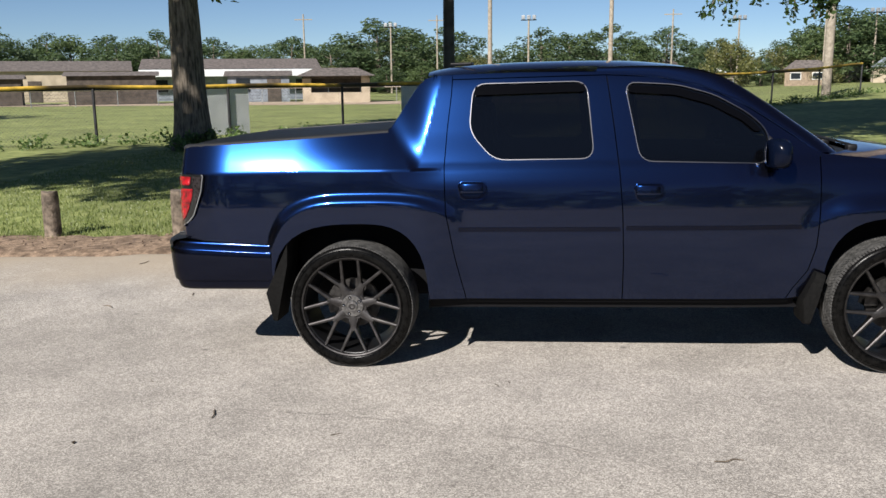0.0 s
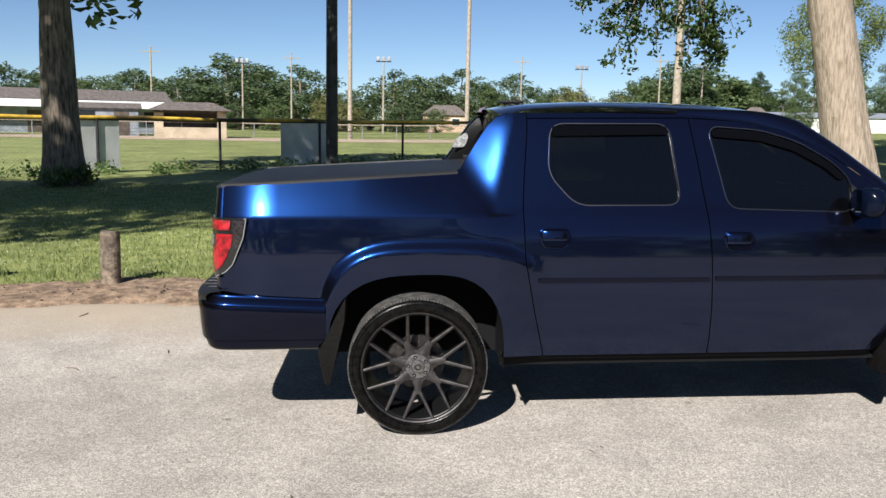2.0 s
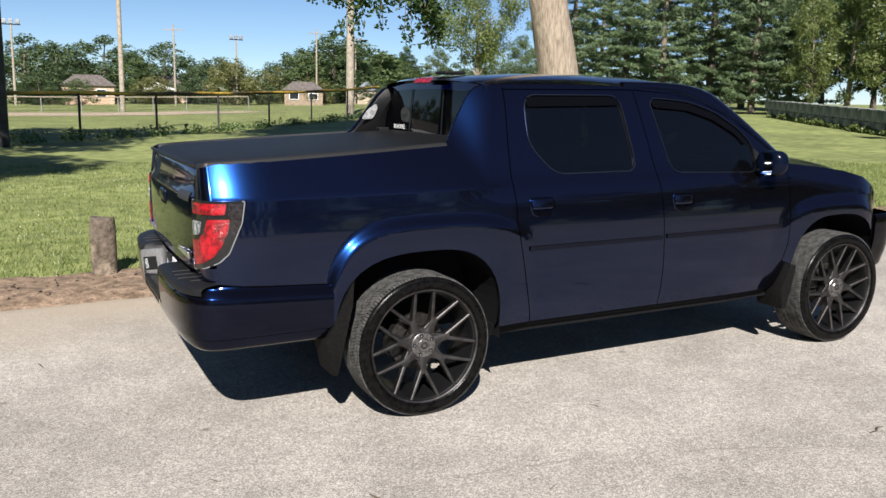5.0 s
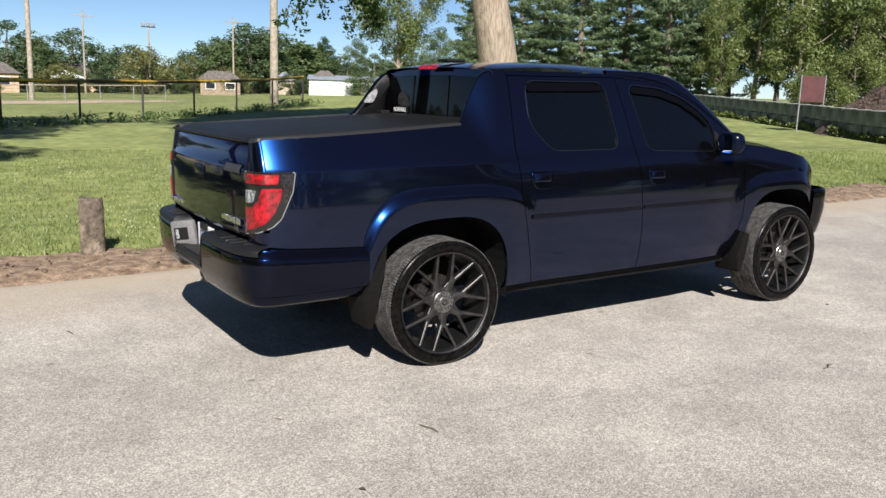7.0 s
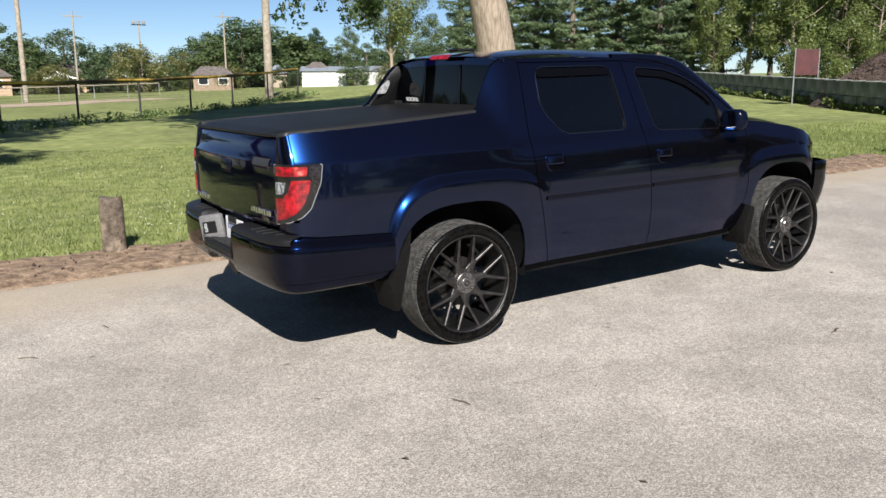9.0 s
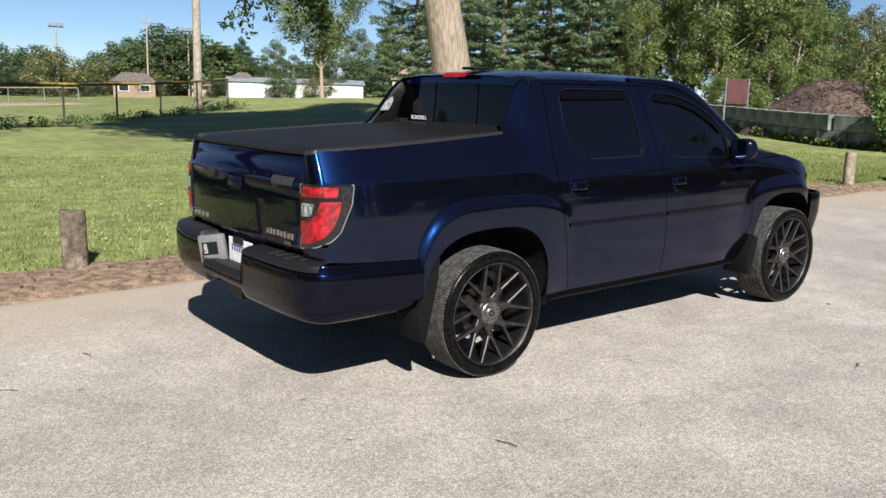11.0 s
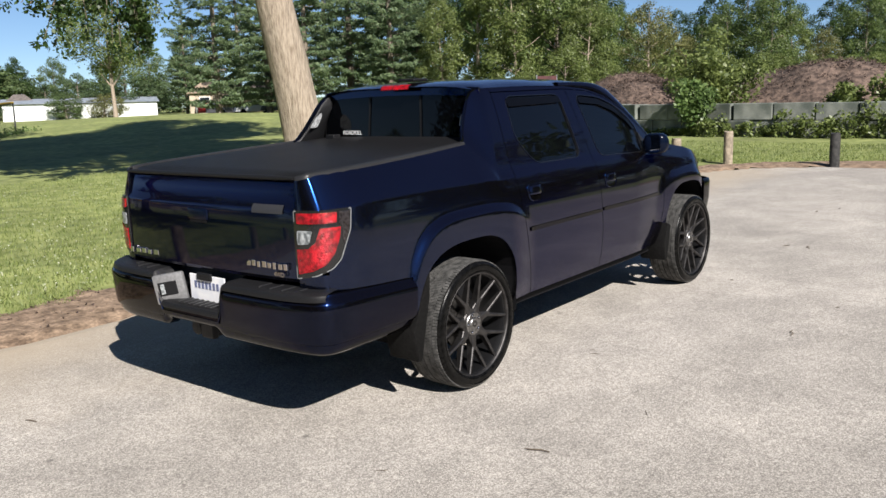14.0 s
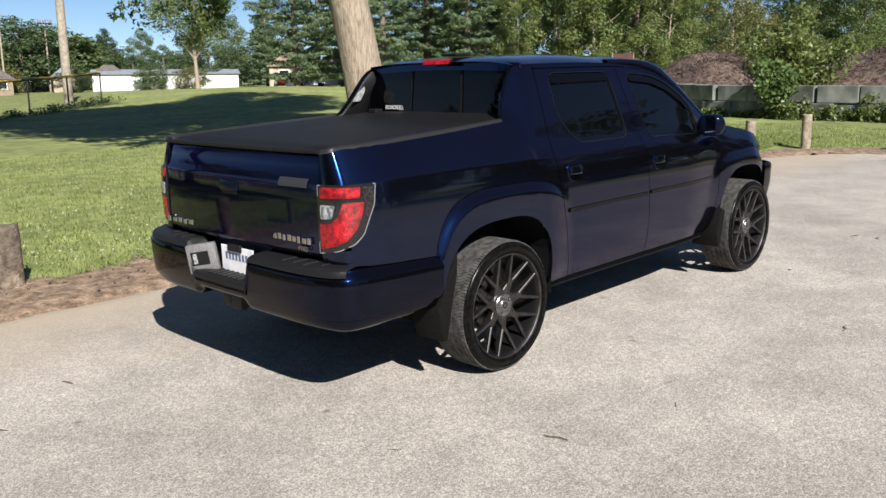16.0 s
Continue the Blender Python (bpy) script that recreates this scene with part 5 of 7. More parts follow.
        box(bm, -1.1385, -1.135, -0.02 + i * 0.034, 0.0 + i * 0.034, 0.722, 0.762, 0)
        part("plate_bar", bm, M_INK, plate)
    bm = bmesh.new()
    box(bm, -1.15, -1.129, 0.035, 0.165, 0.772, 0.815, 0.006)
    part("plate_lamp", bm, M_BLACK, plate, "black plate lamp")
    # tow hitch and exhausts
    bm = bmesh.new()
    box(bm, -1.12, -0.95, 0.08, 0.17, 0.435, 0.515, 0.006)
    box(bm, -1.14, -1.10, 0.07, 0.18, 0.428, 0.522, 0.006)
    lathe(bm, [(0.001, -0.01), (0.04, -0.008), (0.048, 0.0), (0.048, 0.03), (0.04, 0.05)], 20, axis="x", centre=(-1.12, 0.245, 0.475))
    hitch = part("tow_hitch", bm, M_BLACK, truck, "black tow hitch receiver")
    bm = bmesh.new()
    tube(bm, [(-1.07, -0.58, 0.455), (-0.6, -0.58, 0.455)], [0.02, 0.02], 14)
    part("exhaust_pipe", bm, M_STEEL, truck, "steel exhaust tip", smooth=40)
    bm = bmesh.new()
    box(bm, -1.10, -0.99, -0.70, 0.70, 0.505, 0.60, 0.02)
    part("bumper_beam", bm, M_INNER, truck, "dark bumper beam")


truck = build_truck()
truck.matrix_basis = TILT


# ==== trees ====
def leaf_quads(rng, centres, spread_, count, size, flat=0.0, stretch=1.0, deep=0.8):
    """Small folded leaves scattered round centres: vertices and faces."""
    centres = np.asarray(centres, float)
    pick = rng.integers(0, len(centres), count)
    rad = np.asarray(spread_, float)
    rad = rad[pick][:, None] if rad.ndim else rad
    d = rng.normal(size=(count, 3))
    d /= np.linalg.norm(d, axis=1)[:, None]
    pos = centres[pick] + d * rad * rng.random((count, 1)) ** 0.45 * np.array([1, 1, deep])
    n = rng.normal(size=(count, 3)) * np.array([1, 1, 1 - flat * 0.6]) + np.array([0, 0, 0.6 + flat])
    n /= np.linalg.norm(n, axis=1)[:, None]
    u = np.cross(n, rng.normal(size=(count, 3)))
    u /= np.linalg.norm(u, axis=1)[:, None]
    v = np.cross(n, u)
    s = size * rng.uniform(0.6, 1.3, (count, 1))
    bend = n * s * 0.22
    quad = np.stack([pos - u * s * stretch, pos - v * s * 0.55 - bend, pos + u * s * stretch, pos + v * s * 0.55 - bend], axis=1)
    return quad.reshape(-1, 3), np.arange(count * 4).reshape(-1, 4)


def leaf_object(name, verts, faces, mat, parent, label=""):
    me = bpy.data.meshes.new(name)
    me.vertices.add(len(verts))
    me.vertices.foreach_set("co", verts.astype(np.float32).ravel())
    me.loops.add(faces.size)
    me.loops.foreach_set("vertex_index", faces.astype(np.int32).ravel())
    me.polygons.add(len(faces))
    me.polygons.foreach_set("loop_start", np.arange(0, faces.size, faces.shape[1], dtype=np.int32))
    me.polygons.foreach_set("loop_total", np.full(len(faces), faces.shape[1], dtype=np.int32))
    me.materials.append(mat)
    me.update()
    me.validate()
    return child(new(name, me), parent, label)


def broadleaf(label, height, radius, base, crown_r, leaves, size, leaf_mat, bark_mat, seed, lean=(0.0, 0.0), limbs=12, squash=1.0, seg=9, hang=None, fork=0.8, fill=2):
    """A tapered trunk with limbs and a crown of leaf clumps; stands on the origin."""
    rng = np.random.default_rng(seed)
    thing = tagged(new("tree"), label, "tree")
    bm = bmesh.new()
    top = height * fork
    pts, rad = [], []
    for i in range(9):
        u = i / 8
        pts.append((lean[0] * top * u + 0.08 * radius * math.sin(5 * u + seed), lean[1] * top * u + 0.08 * radius * math.cos(4 * u + seed), top * u - 0.15))
        rad.append(radius * (1.0 + 0.45 * math.exp(-u * 28)) * (1 - 0.75 * u))
    if seg >= 12:
        # furrowed ridges and root flare on a finer trunk
        rings = []
        for i in range(65):
            u = (i / 64) ** 1.5
            j = min(7, int(u * 8))
            c = Vector(pts[j]).lerp(Vector(pts[j + 1]), u * 8 - j)
            r = radius * (1.0 + 0.55 * math.exp(-u * 30)) * (1 - 0.75 * u)
            ring_ = []
            for k in range(56):
                a = 2 * math.pi * k / 56
                ridge = 0.05 * noise.noise((math.cos(a) * 5, math.sin(a) * 5, c.z * 0.55 + seed)) + 0.035 * noise.noise((math.cos(a) * 13, math.sin(a) * 13, c.z * 1.3))
                root = 0.18 * math.exp(-u * 40) * math.sin(5 * a + seed)
                ring_.append((c.x + math.cos(a) * r * (1 + ridge + root), c.y + math.sin(a) * r * (1 + ridge + root), c.z))
            rings.append(ring_)
        strip(bm, rings, True)
    else:
        tube(bm, pts, rad, seg + 5)
    clumps, sizes = [], []
    mid = Vector((lean[0] * height * 0.6, lean[1] * height * 0.6, (base + height) / 2))
    half = (height - base) / 2
    for k in range(limbs):
        h = base * 0.9 + (top - base) * (k + rng.random()) / limbs
        h = max(h, base * 0.75)
        i = min(7, int(h / top * 8))
        p0 = Vector(pts[i]).lerp(Vector(pts[i + 1]), h / top * 8 - i)
        a = k * 2.4 + rng.random() * 0.8
        e = rng.uniform(-0.25, 0.9)
        reach = crown_r * rng.uniform(0.6, 0.95)
        tip = mid + Vector((math.cos(a) * reach, math.sin(a) * reach, half * math.sin(e) * 0.95))
        m1 = p0.lerp(tip, 0.45) + Vector((0, 0, 0.12 * reach))
        r0 = rad[i] * 0.45
        tube(bm, [p0, m1, tip], [r0, r0 * 0.55, r0 * 0.12], max(5, seg - 3), False)
        for j in range(3):
            t2 = m1.lerp(tip, rng.random()) + Vector(rng.normal(size=3)) * crown_r * (0.28 if fill < 5 else 0.12)
            t2.z = max(t2.z, base)
            tube(bm, [m1.lerp(tip, 0.3 * j), m1.lerp(t2, 0.6), t2], [r0 * 0.4, r0 * 0.22, r0 * 0.06], 4, False)
            clumps.append(t2)
            sizes.append(crown_r * rng.uniform(0.17, 0.32) * (1 if fill < 5 else 1.5))
        clumps += [tip, m1.lerp(tip, 0.7)]
        sizes += [crown_r * rng.uniform(0.2, 0.34) * (1 if fill < 5 else 1.3)] * 2
    for k in range(limbs * fill):
        d = Vector(rng.normal(size=3)).normalized()
        f = rng.uniform(0.45, 0.98) if fill < 5 else rng.uniform(0.25, 0.8)
        clumps.append(mid + Vector((d.x * crown_r * f, d.y * crown_r * f, d.z * half * f * squash)))
        sizes.append(crown_r * rng.uniform(0.14, 0.28))
    part("trunk", bm, bark_mat, thing, smooth=60)
    v, f = leaf_quads(rng, clumps, sizes, leaves, size)
    leaf_object("crown", v, f, leaf_mat, thing)
    return thing


def place(x, y, s=1.0, turn=0.0, up=1.0):
    return Matrix.Translation((x, y, ground_z(x, y))) @ Matrix.Rotation(turn, 4, 'Z') @ Matrix.Diagonal((s, s, s * up, 1))


# the two old park trees
tree_a = broadleaf("large old tree with rough grey bark on the lawn", 17, 0.46, 4.3, 5.6, 17000, 0.17, M_LEAF_WOOD, M_BARK, 3, limbs=19, seg=12)
tree_a.matrix_basis = place(-8.3, 15.7, 1.0, 0.8)
tree_b = broadleaf("tall leaning tree with pale furrowed bark on the lawn", 25.5, 0.42, 6.0, 8.0, 64000, 0.225, M_LEAF, M_BARK_PALE, 11, lean=(-0.205, 0.03), limbs=15, seg=14)
tree_b.matrix_basis = place(8.2, 9.33)


def hanging_branch():
    """A low limb of the pale tree with drooping twigs; leaves coloured dark as shaded silhouettes."""
    rng = np.random.default_rng(5)
    bm = bmesh.new()
    p = [(7.2, 9.9, 7.4), (6.6, 11.2, 6.8), (5.9, 12.3, 5.8), (5.3, 12.8, 4.9)]
    tube(bm, p, [0.11, 0.08, 0.05, 0.02], 7)
    verts, faces, n0 = [], [], 0
    tips = [(x, 12.85 + 0.3 * math.sin(7 * x + z), z) for x, z in [(5.5 + 1.75 * rng.random(), 3.25 + 2.3 * rng.random()) for _ in range(20)] + [(3.9 + 1.5 * rng.random(), 3.85 + 0.9 * rng.random()) for _ in range(9)]] + [(4.50, 12.75, 3.45), (4.80, 12.95, 3.30), (5.50, 12.85, 3.60), (6.10, 13.05, 3.35), (6.60, 12.85, 3.20), (7.00, 13.05, 3.45), (5.80, 12.65, 4.00), (5.00, 12.85, 4.00), (6.50, 12.95, 3.90), (7.10, 12.75, 4.10), (4.30, 12.85, 4.05), (5.50, 13.05, 4.60), (6.30, 12.85, 4.70), (7.00, 12.85, 4.90)]
    spots, rad = [], []
    for i, t in enumerate(tips):
        t = Vector(t)
        a = Vector(p[2 if t.x > 5.6 else 3])
        m = a.lerp(t, 0.5) + Vector((0, 0, 0.25))
        tube(bm, [a, m, t], [0.025, 0.016, 0.006], 5, False)
        for f in np.linspace(0.25, 1.0, 7):
            q = m.lerp(t, f) if f > 0.4 else a.lerp(m, f)
            spots.append(tuple(q + Vector(rng.normal(size=3)) * 0.1))
            rad.append(0.21)
    limb = part("low_limb", bm, M_BARK, tree_b, smooth=60)
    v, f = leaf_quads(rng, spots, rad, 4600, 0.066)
    leaf_object("limb_leaves", v, f, M_LEAF_SHADE, limb)
    limb.matrix_basis = tree_b.matrix_basis.inverted() @ Matrix.Translation((-0.12, 0, -0.28))


hanging_branch()
# a tall tree beside the car park, whose shade falls on the lawn
shade = broadleaf("tall broad leafy tree beside the car park", 19, 0.5, 9.0, 4.9, 19000, 0.2, M_LEAF, M_BARK, 21, limbs=14)
shade.matrix_basis = place(-13.4, -2.0)

# pines and woods
def leaf_tris(rng, pos, normal, length, width):
    """One pointed leaf or needle tuft at each place, lying across its normal."""
    n = len(pos)
    normal = normal / np.linalg.norm(normal, axis=1)[:, None]
    u = np.cross(normal, rng.normal(size=(n, 3)))
    u /= np.linalg.norm(u, axis=1)[:, None]
    v = np.cross(normal, u)
    k = rng.uniform(0.6, 1.35, (n, 1))
    tri = np.stack([pos - u * length * k - v * width * k, pos - u * length * k * 0.6 + v * width * k, pos + u * length * k + normal * length * k * 0.15], axis=1)
    return tri.reshape(-1, 3), np.arange(n * 3).reshape(-1, 3)


def lobed_tree(label, height, radius, base, crown_r, leaves, size, leaf_mat, bark_mat, seed, lobes=24, widest=0.42, ragged=0.3, bare=0.0):
    """A trunk with limbs that carry rounded clumps of leaves, with gaps between them; stands on the origin."""
    rng = np.random.default_rng(seed)
    thing = tagged(new("tree"), label, "tree")
    bm = bmesh.new()
    sway = rng.uniform(-0.03, 0.03, 2)
    stem = [Vector((sway[0] * height * u + 0.15 * math.sin(4 * u + seed), sway[1] * height * u + 0.15 * math.cos(3 * u + seed), height * 0.93 * u - 0.2)) for u in [i / 8 for i in range(9)]]
    tube(bm, stem, [radius * (1.0 + 0.4 * math.exp(-i * 3)) * (1 - 0.9 * i / 8) for i in range(9)], 9)
    centres, radii = [], []
    for k in range(lobes):
        t = (k + 0.5 + rng.uniform(-0.3, 0.3)) / lobes
        # widest part-way up, narrow and rounded at the top
        q = math.sin(math.pi * (0.5 * t / widest if t < widest else 0.5 + 0.5 * (t - widest) / (1 - widest))) ** 0.7
        reach = crown_r * max(0.12, q) * rng.uniform(0.45, 0.88)
        a = k * 2.39996 + rng.uniform(-0.5, 0.5)
        z = base + (height - base) * t * 0.97
        c = Vector((math.cos(a) * reach + sway[0] * z, math.sin(a) * reach + sway[1] * z, z))
        r = crown_r * rng.uniform(0.24, 0.42) * (0.55 + 0.45 * q)
        j = min(7, int(max(0.0, (z - 0.25 * reach)) / (height * 0.93) * 8))
        p0 = stem[j]
        tube(bm, [p0, p0.lerp(c, 0.55) + Vector((0, 0, -0.06 * reach)), c], [radius * 0.3 * (1 - 0.8 * t) + 0.02, radius * 0.16 * (1 - 0.8 * t) + 0.015, 0.01], 5, False)
        centres.append(c)
        radii.append(r)
    part("trunk", bm, bark_mat, thing, smooth=60)
    cs, rs = np.array([tuple(c) for c in centres]), np.array(radii)
    pick = rng.choice(len(cs), leaves, p=rs ** 2 / (rs ** 2).sum())
    d = rng.normal(size=(leaves, 3))
    d /= np.linalg.norm(d, axis=1)[:, None]
    f = 1 - 0.55 * rng.random((leaves, 1)) ** 1.8 + ragged * rng.normal(size=(leaves, 1)) * 0.35
    pos = cs[pick] + d * rs[pick][:, None] * f * np.array([1.0, 1.0, 0.82])
    scale = 2.2 / crown_r
    keep = np.array([noise.noise((p[0] * scale * 1.6, p[1] * scale * 1.6, p[2] * scale * 2.0 + seed)) > -0.26 for p in pos])
    if bare:
        keep &= (np.hypot(pos[:, 0], pos[:, 1]) > bare) | (pos[:, 2] > height * 0.55)
    pos, d = pos[keep], d[keep]
    v, fa = leaf_tris(rng, pos, d * 0.8 + rng.normal(size=pos.shape) * 0.55 + np.array([0, 0, 0.35]), size, size * 0.62)
    v[:, 2] = np.maximum(v[:, 2], 0.05)
    leaf_object("crown", v, fa, leaf_mat, thing)
    return thing


def conifer(label, height, radius, base, crown_r, leaves, seed, tiers=19):
    """A straight trunk with level boughs, each a flat spray of needle tufts."""
    rng = np.random.default_rng(seed)
    thing = tagged(new("pine_tree"), label, "pine tree")
    bm = bmesh.new()
    tube(bm, [(0, 0, -0.15), (0.06, 0, height * 0.5), (0, 0.05, height)], [radius, radius * 0.6, radius * 0.06], 10)
    centres, radii, outward = [], [], []
    for k in range(tiers):
        u = k / (tiers - 1)
        z = base + (height - base) * u
        reach = crown_r * (min(1.0, 0.72 + 1.4 * u) * (1 - u) ** 0.62) + 0.35
        n = int(8 - 4 * u)
        for j in range(n):
            a = 2 * math.pi * (j + rng.random() * 0.8) / n + k * 1.1
            r = reach * rng.uniform(0.5, 1.12)
            zb = z + rng.normal() * 0.3
            rise = rng.uniform(-0.12, 0.16) + 0.25 * u
            tip = Vector((math.cos(a) * r, math.sin(a) * r, zb + r * rise))
            mid = Vector((tip.x * 0.5, tip.y * 0.5, zb - 0.03 * r))
            tube(bm, [(0, 0, zb - 0.15), mid, tip], [radius * 0.2 * (1 - u) + 0.02, 0.03, 0.01], 4, False)
            side = Vector((-math.sin(a), math.cos(a), 0))
            for f in np.linspace(0.3, 1.0, max(3, int(r * 1.7))):
                q = mid.lerp(tip, (f - 0.5) * 2) if f > 0.5 else Vector((0, 0, zb - 0.15)).lerp(mid, f * 2)
                w = 0.24 * r * (1.15 - f) + 0.12
                for sgn in (-1, 0, 1):
                    c = q + side * w * sgn * rng.uniform(0.7, 1.2)
                    centres.append((c.x, c.y, c.z + 0.06 * rng.normal() - 0.05 * abs(sgn)))
                    radii.append(rng.uniform(0.24, 0.46) * (0.65 + 0.1 * min(r, 4.5)))
                    outward.append((math.cos(a), math.sin(a), 0.0))
    part("trunk", bm, M_BARK, thing, smooth=60)
    cs, rs, ow = np.array(centres), np.array(radii), np.array(outward)
    pick = rng.choice(len(cs), leaves, p=rs ** 1.6 / (rs ** 1.6).sum())
    d = rng.normal(size=(leaves, 3))
    d /= np.linalg.norm(d, axis=1)[:, None]
    pos = cs[pick] + d * (rs[pick] * rng.random(leaves) ** 0.4)[:, None] * np.array([1, 1, 0.36])
    nrm = d * np.array([0.5, 0.5, 0.6]) + np.array([0, 0, 0.55]) + ow[pick] * 0.35 + rng.normal(size=(leaves, 3)) * 0.35
    v, f = leaf_tris(rng, pos, nrm, 0.20, 0.055)
    leaf_object("crown", v, f, M_NEEDLE, thing)
    return thing


EYE = (-3.0, -4.6, 1.69)
STOOD = set()


def reach_sky(template, tall, b, d, e, rnd, wide=1.0):
    """Stands a copy of a tree at a bearing and distance from the car park, tall enough to rise e degrees over the horizon."""
    x, y = EYE[0] + d * math.sin(radians(b)), EYE[1] + d * math.cos(radians(b))
    g = ground_z(x, y)
    k = (d * math.tan(radians(e)) + EYE[2] - g) / tall
    m = Matrix.Translation((x, y, g)) @ Matrix.Rotation(rnd.uniform(0, 6.28), 4, 'Z') @ Matrix.Diagonal((k * wide, k * wide, k, 1))
    if template.name in STOOD:
        return copy_thing(template, m)
    STOOD.add(template.name)
    template.matrix_basis = m
    return template


rnd = random.Random(4)
pine = conifer("dark green pine tree with level boughs of needles", 22, 0.36, 1.6, 5.4, 26000, 31)
pine2 = conifer("tall dark pine with ragged level boughs", 24, 0.38, 2.4, 5.0, 26000, 32, 17)
for i, (b, d, e, w) in enumerate(((35.6, 80, 13.5, 1.0), (38.9, 88, 14.0, 1.05), (41.3, 77, 15.0, 1.0), (44.2, 82, 15.5, 1.05), (46.8, 76, 15.0, 1.0), (42.8, 100, 13.0, 1.0), (48.8, 92, 13.0, 1.1),
                                  (37.2, 106, 11.0, 1.0), (40.0, 112, 12.0, 1.1), (46.0, 104, 13.0, 1.1), (33.9, 116, 8.0, 0.9))):
    reach_sky((pine, pine2)[i % 2], (22, 24)[i % 2], b, d, e, rnd, w)
wood_a = lobed_tree("leafy light green woodland tree", 15, 0.2, 1.6, 4.0, 24000, 0.115, M_LEAF_LIGHT, M_BARK_PALE, 41, 30)
wood_b = lobed_tree("dense green woodland tree", 15, 0.24, 0.8, 4.6, 24000, 0.12, M_LEAF_WOOD, M_BARK, 42, 30)
wood_c = lobed_tree("small bushy green tree", 6, 0.1, 0.2, 3.0, 15000, 0.085, M_LEAF_LIGHT, M_BARK, 43, 22, 0.3)
wood_d = lobed_tree("woodland tree with shade put into its leaf colour", 15, 0.22, 2.2, 4.4, 20000, 0.125, M_LEAF_SHADE, M_BARK, 44, 28)
wood_e = lobed_tree("thin olive-green woodland tree with bare limbs", 10, 0.16, 1.4, 3.2, 11000, 0.095, M_LEAF_OLIVE, M_BARK_PALE, 45, 22, 0.5, 0.5)
vine = lobed_tree("tall pale trunk grown with bright green creeper", 16, 0.3, 1.0, 3.0, 15000, 0.13, M_LEAF_LIGHT, M_BARK_PALE, 46, 22, 0.62, 0.4, 0.75)
lawn_tree = lobed_tree("tall light green tree with an open crown on the lawn edge", 15, 0.22, 4.6, 5.0, 22000, 0.12, M_LEAF_LIGHT, M_BARK_PALE, 47, 26, 0.45, 0.4)
stands = {"l": (lawn_tree, 15), "a": (wood_a, 15), "b": (wood_b, 15), "c": (wood_c, 6), "d": (wood_d, 15), "e": (wood_e, 10), "v": (vine, 16)}
# kind d, coloured as if in shade, fills the dark gaps behind
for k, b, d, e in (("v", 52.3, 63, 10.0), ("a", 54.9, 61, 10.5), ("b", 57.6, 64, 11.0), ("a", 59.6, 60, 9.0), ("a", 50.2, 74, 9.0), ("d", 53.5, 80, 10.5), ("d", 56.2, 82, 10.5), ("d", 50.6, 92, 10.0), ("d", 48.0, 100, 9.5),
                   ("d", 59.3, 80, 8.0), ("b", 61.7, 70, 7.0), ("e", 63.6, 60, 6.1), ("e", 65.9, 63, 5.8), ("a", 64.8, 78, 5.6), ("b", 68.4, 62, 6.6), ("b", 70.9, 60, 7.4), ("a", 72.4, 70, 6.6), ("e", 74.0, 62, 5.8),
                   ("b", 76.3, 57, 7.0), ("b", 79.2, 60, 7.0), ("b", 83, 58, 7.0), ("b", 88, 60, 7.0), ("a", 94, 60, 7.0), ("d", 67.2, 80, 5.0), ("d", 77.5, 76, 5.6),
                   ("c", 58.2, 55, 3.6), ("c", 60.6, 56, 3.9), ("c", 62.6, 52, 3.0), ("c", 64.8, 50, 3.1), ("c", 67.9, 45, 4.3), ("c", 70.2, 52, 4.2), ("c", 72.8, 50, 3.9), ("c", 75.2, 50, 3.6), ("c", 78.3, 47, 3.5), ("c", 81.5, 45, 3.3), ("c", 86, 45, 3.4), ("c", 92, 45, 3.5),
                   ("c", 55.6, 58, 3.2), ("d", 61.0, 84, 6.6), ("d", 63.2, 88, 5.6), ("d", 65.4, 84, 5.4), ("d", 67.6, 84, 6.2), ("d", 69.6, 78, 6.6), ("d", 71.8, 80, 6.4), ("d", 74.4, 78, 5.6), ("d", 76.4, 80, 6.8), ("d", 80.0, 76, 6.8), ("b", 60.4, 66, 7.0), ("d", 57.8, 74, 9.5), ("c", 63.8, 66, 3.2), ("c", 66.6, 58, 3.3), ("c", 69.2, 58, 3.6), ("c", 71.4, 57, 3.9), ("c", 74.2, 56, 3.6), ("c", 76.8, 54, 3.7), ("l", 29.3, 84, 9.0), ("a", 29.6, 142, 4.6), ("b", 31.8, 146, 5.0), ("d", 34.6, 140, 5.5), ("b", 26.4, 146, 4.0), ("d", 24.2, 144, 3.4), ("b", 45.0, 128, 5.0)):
    reach_sky(*stands[k], b, d, e, rnd, rnd.uniform(0.92, 1.08))
# the far belt of trees behind the playing field
far_a = lobed_tree("distant round-topped green tree", 11, 0.3, 0.2, 5.4, 6500, 0.21, M_LEAF_FAR, M_BARK, 51, 18, 0.4)
far_b = lobed_tree("distant dark green tree", 12, 0.3, 0.2, 5.0, 6500, 0.21, M_LEAF_FAR_DARK, M_BARK, 52, 20, 0.45)
far_c = lobed_tree("distant olive-yellow rounded tree", 7, 0.25, 0.2, 4.4, 6500, 0.17, M_LEAF_OLIVE, M_BARK, 53, 16, 0.4)
far_d = lobed_tree("distant narrow dark tree with a ragged top", 12, 0.25, 0.2, 3.4, 5500, 0.2, M_LEAF_FAR_DARK, M_BARK, 54, 18, 0.35, 0.5)
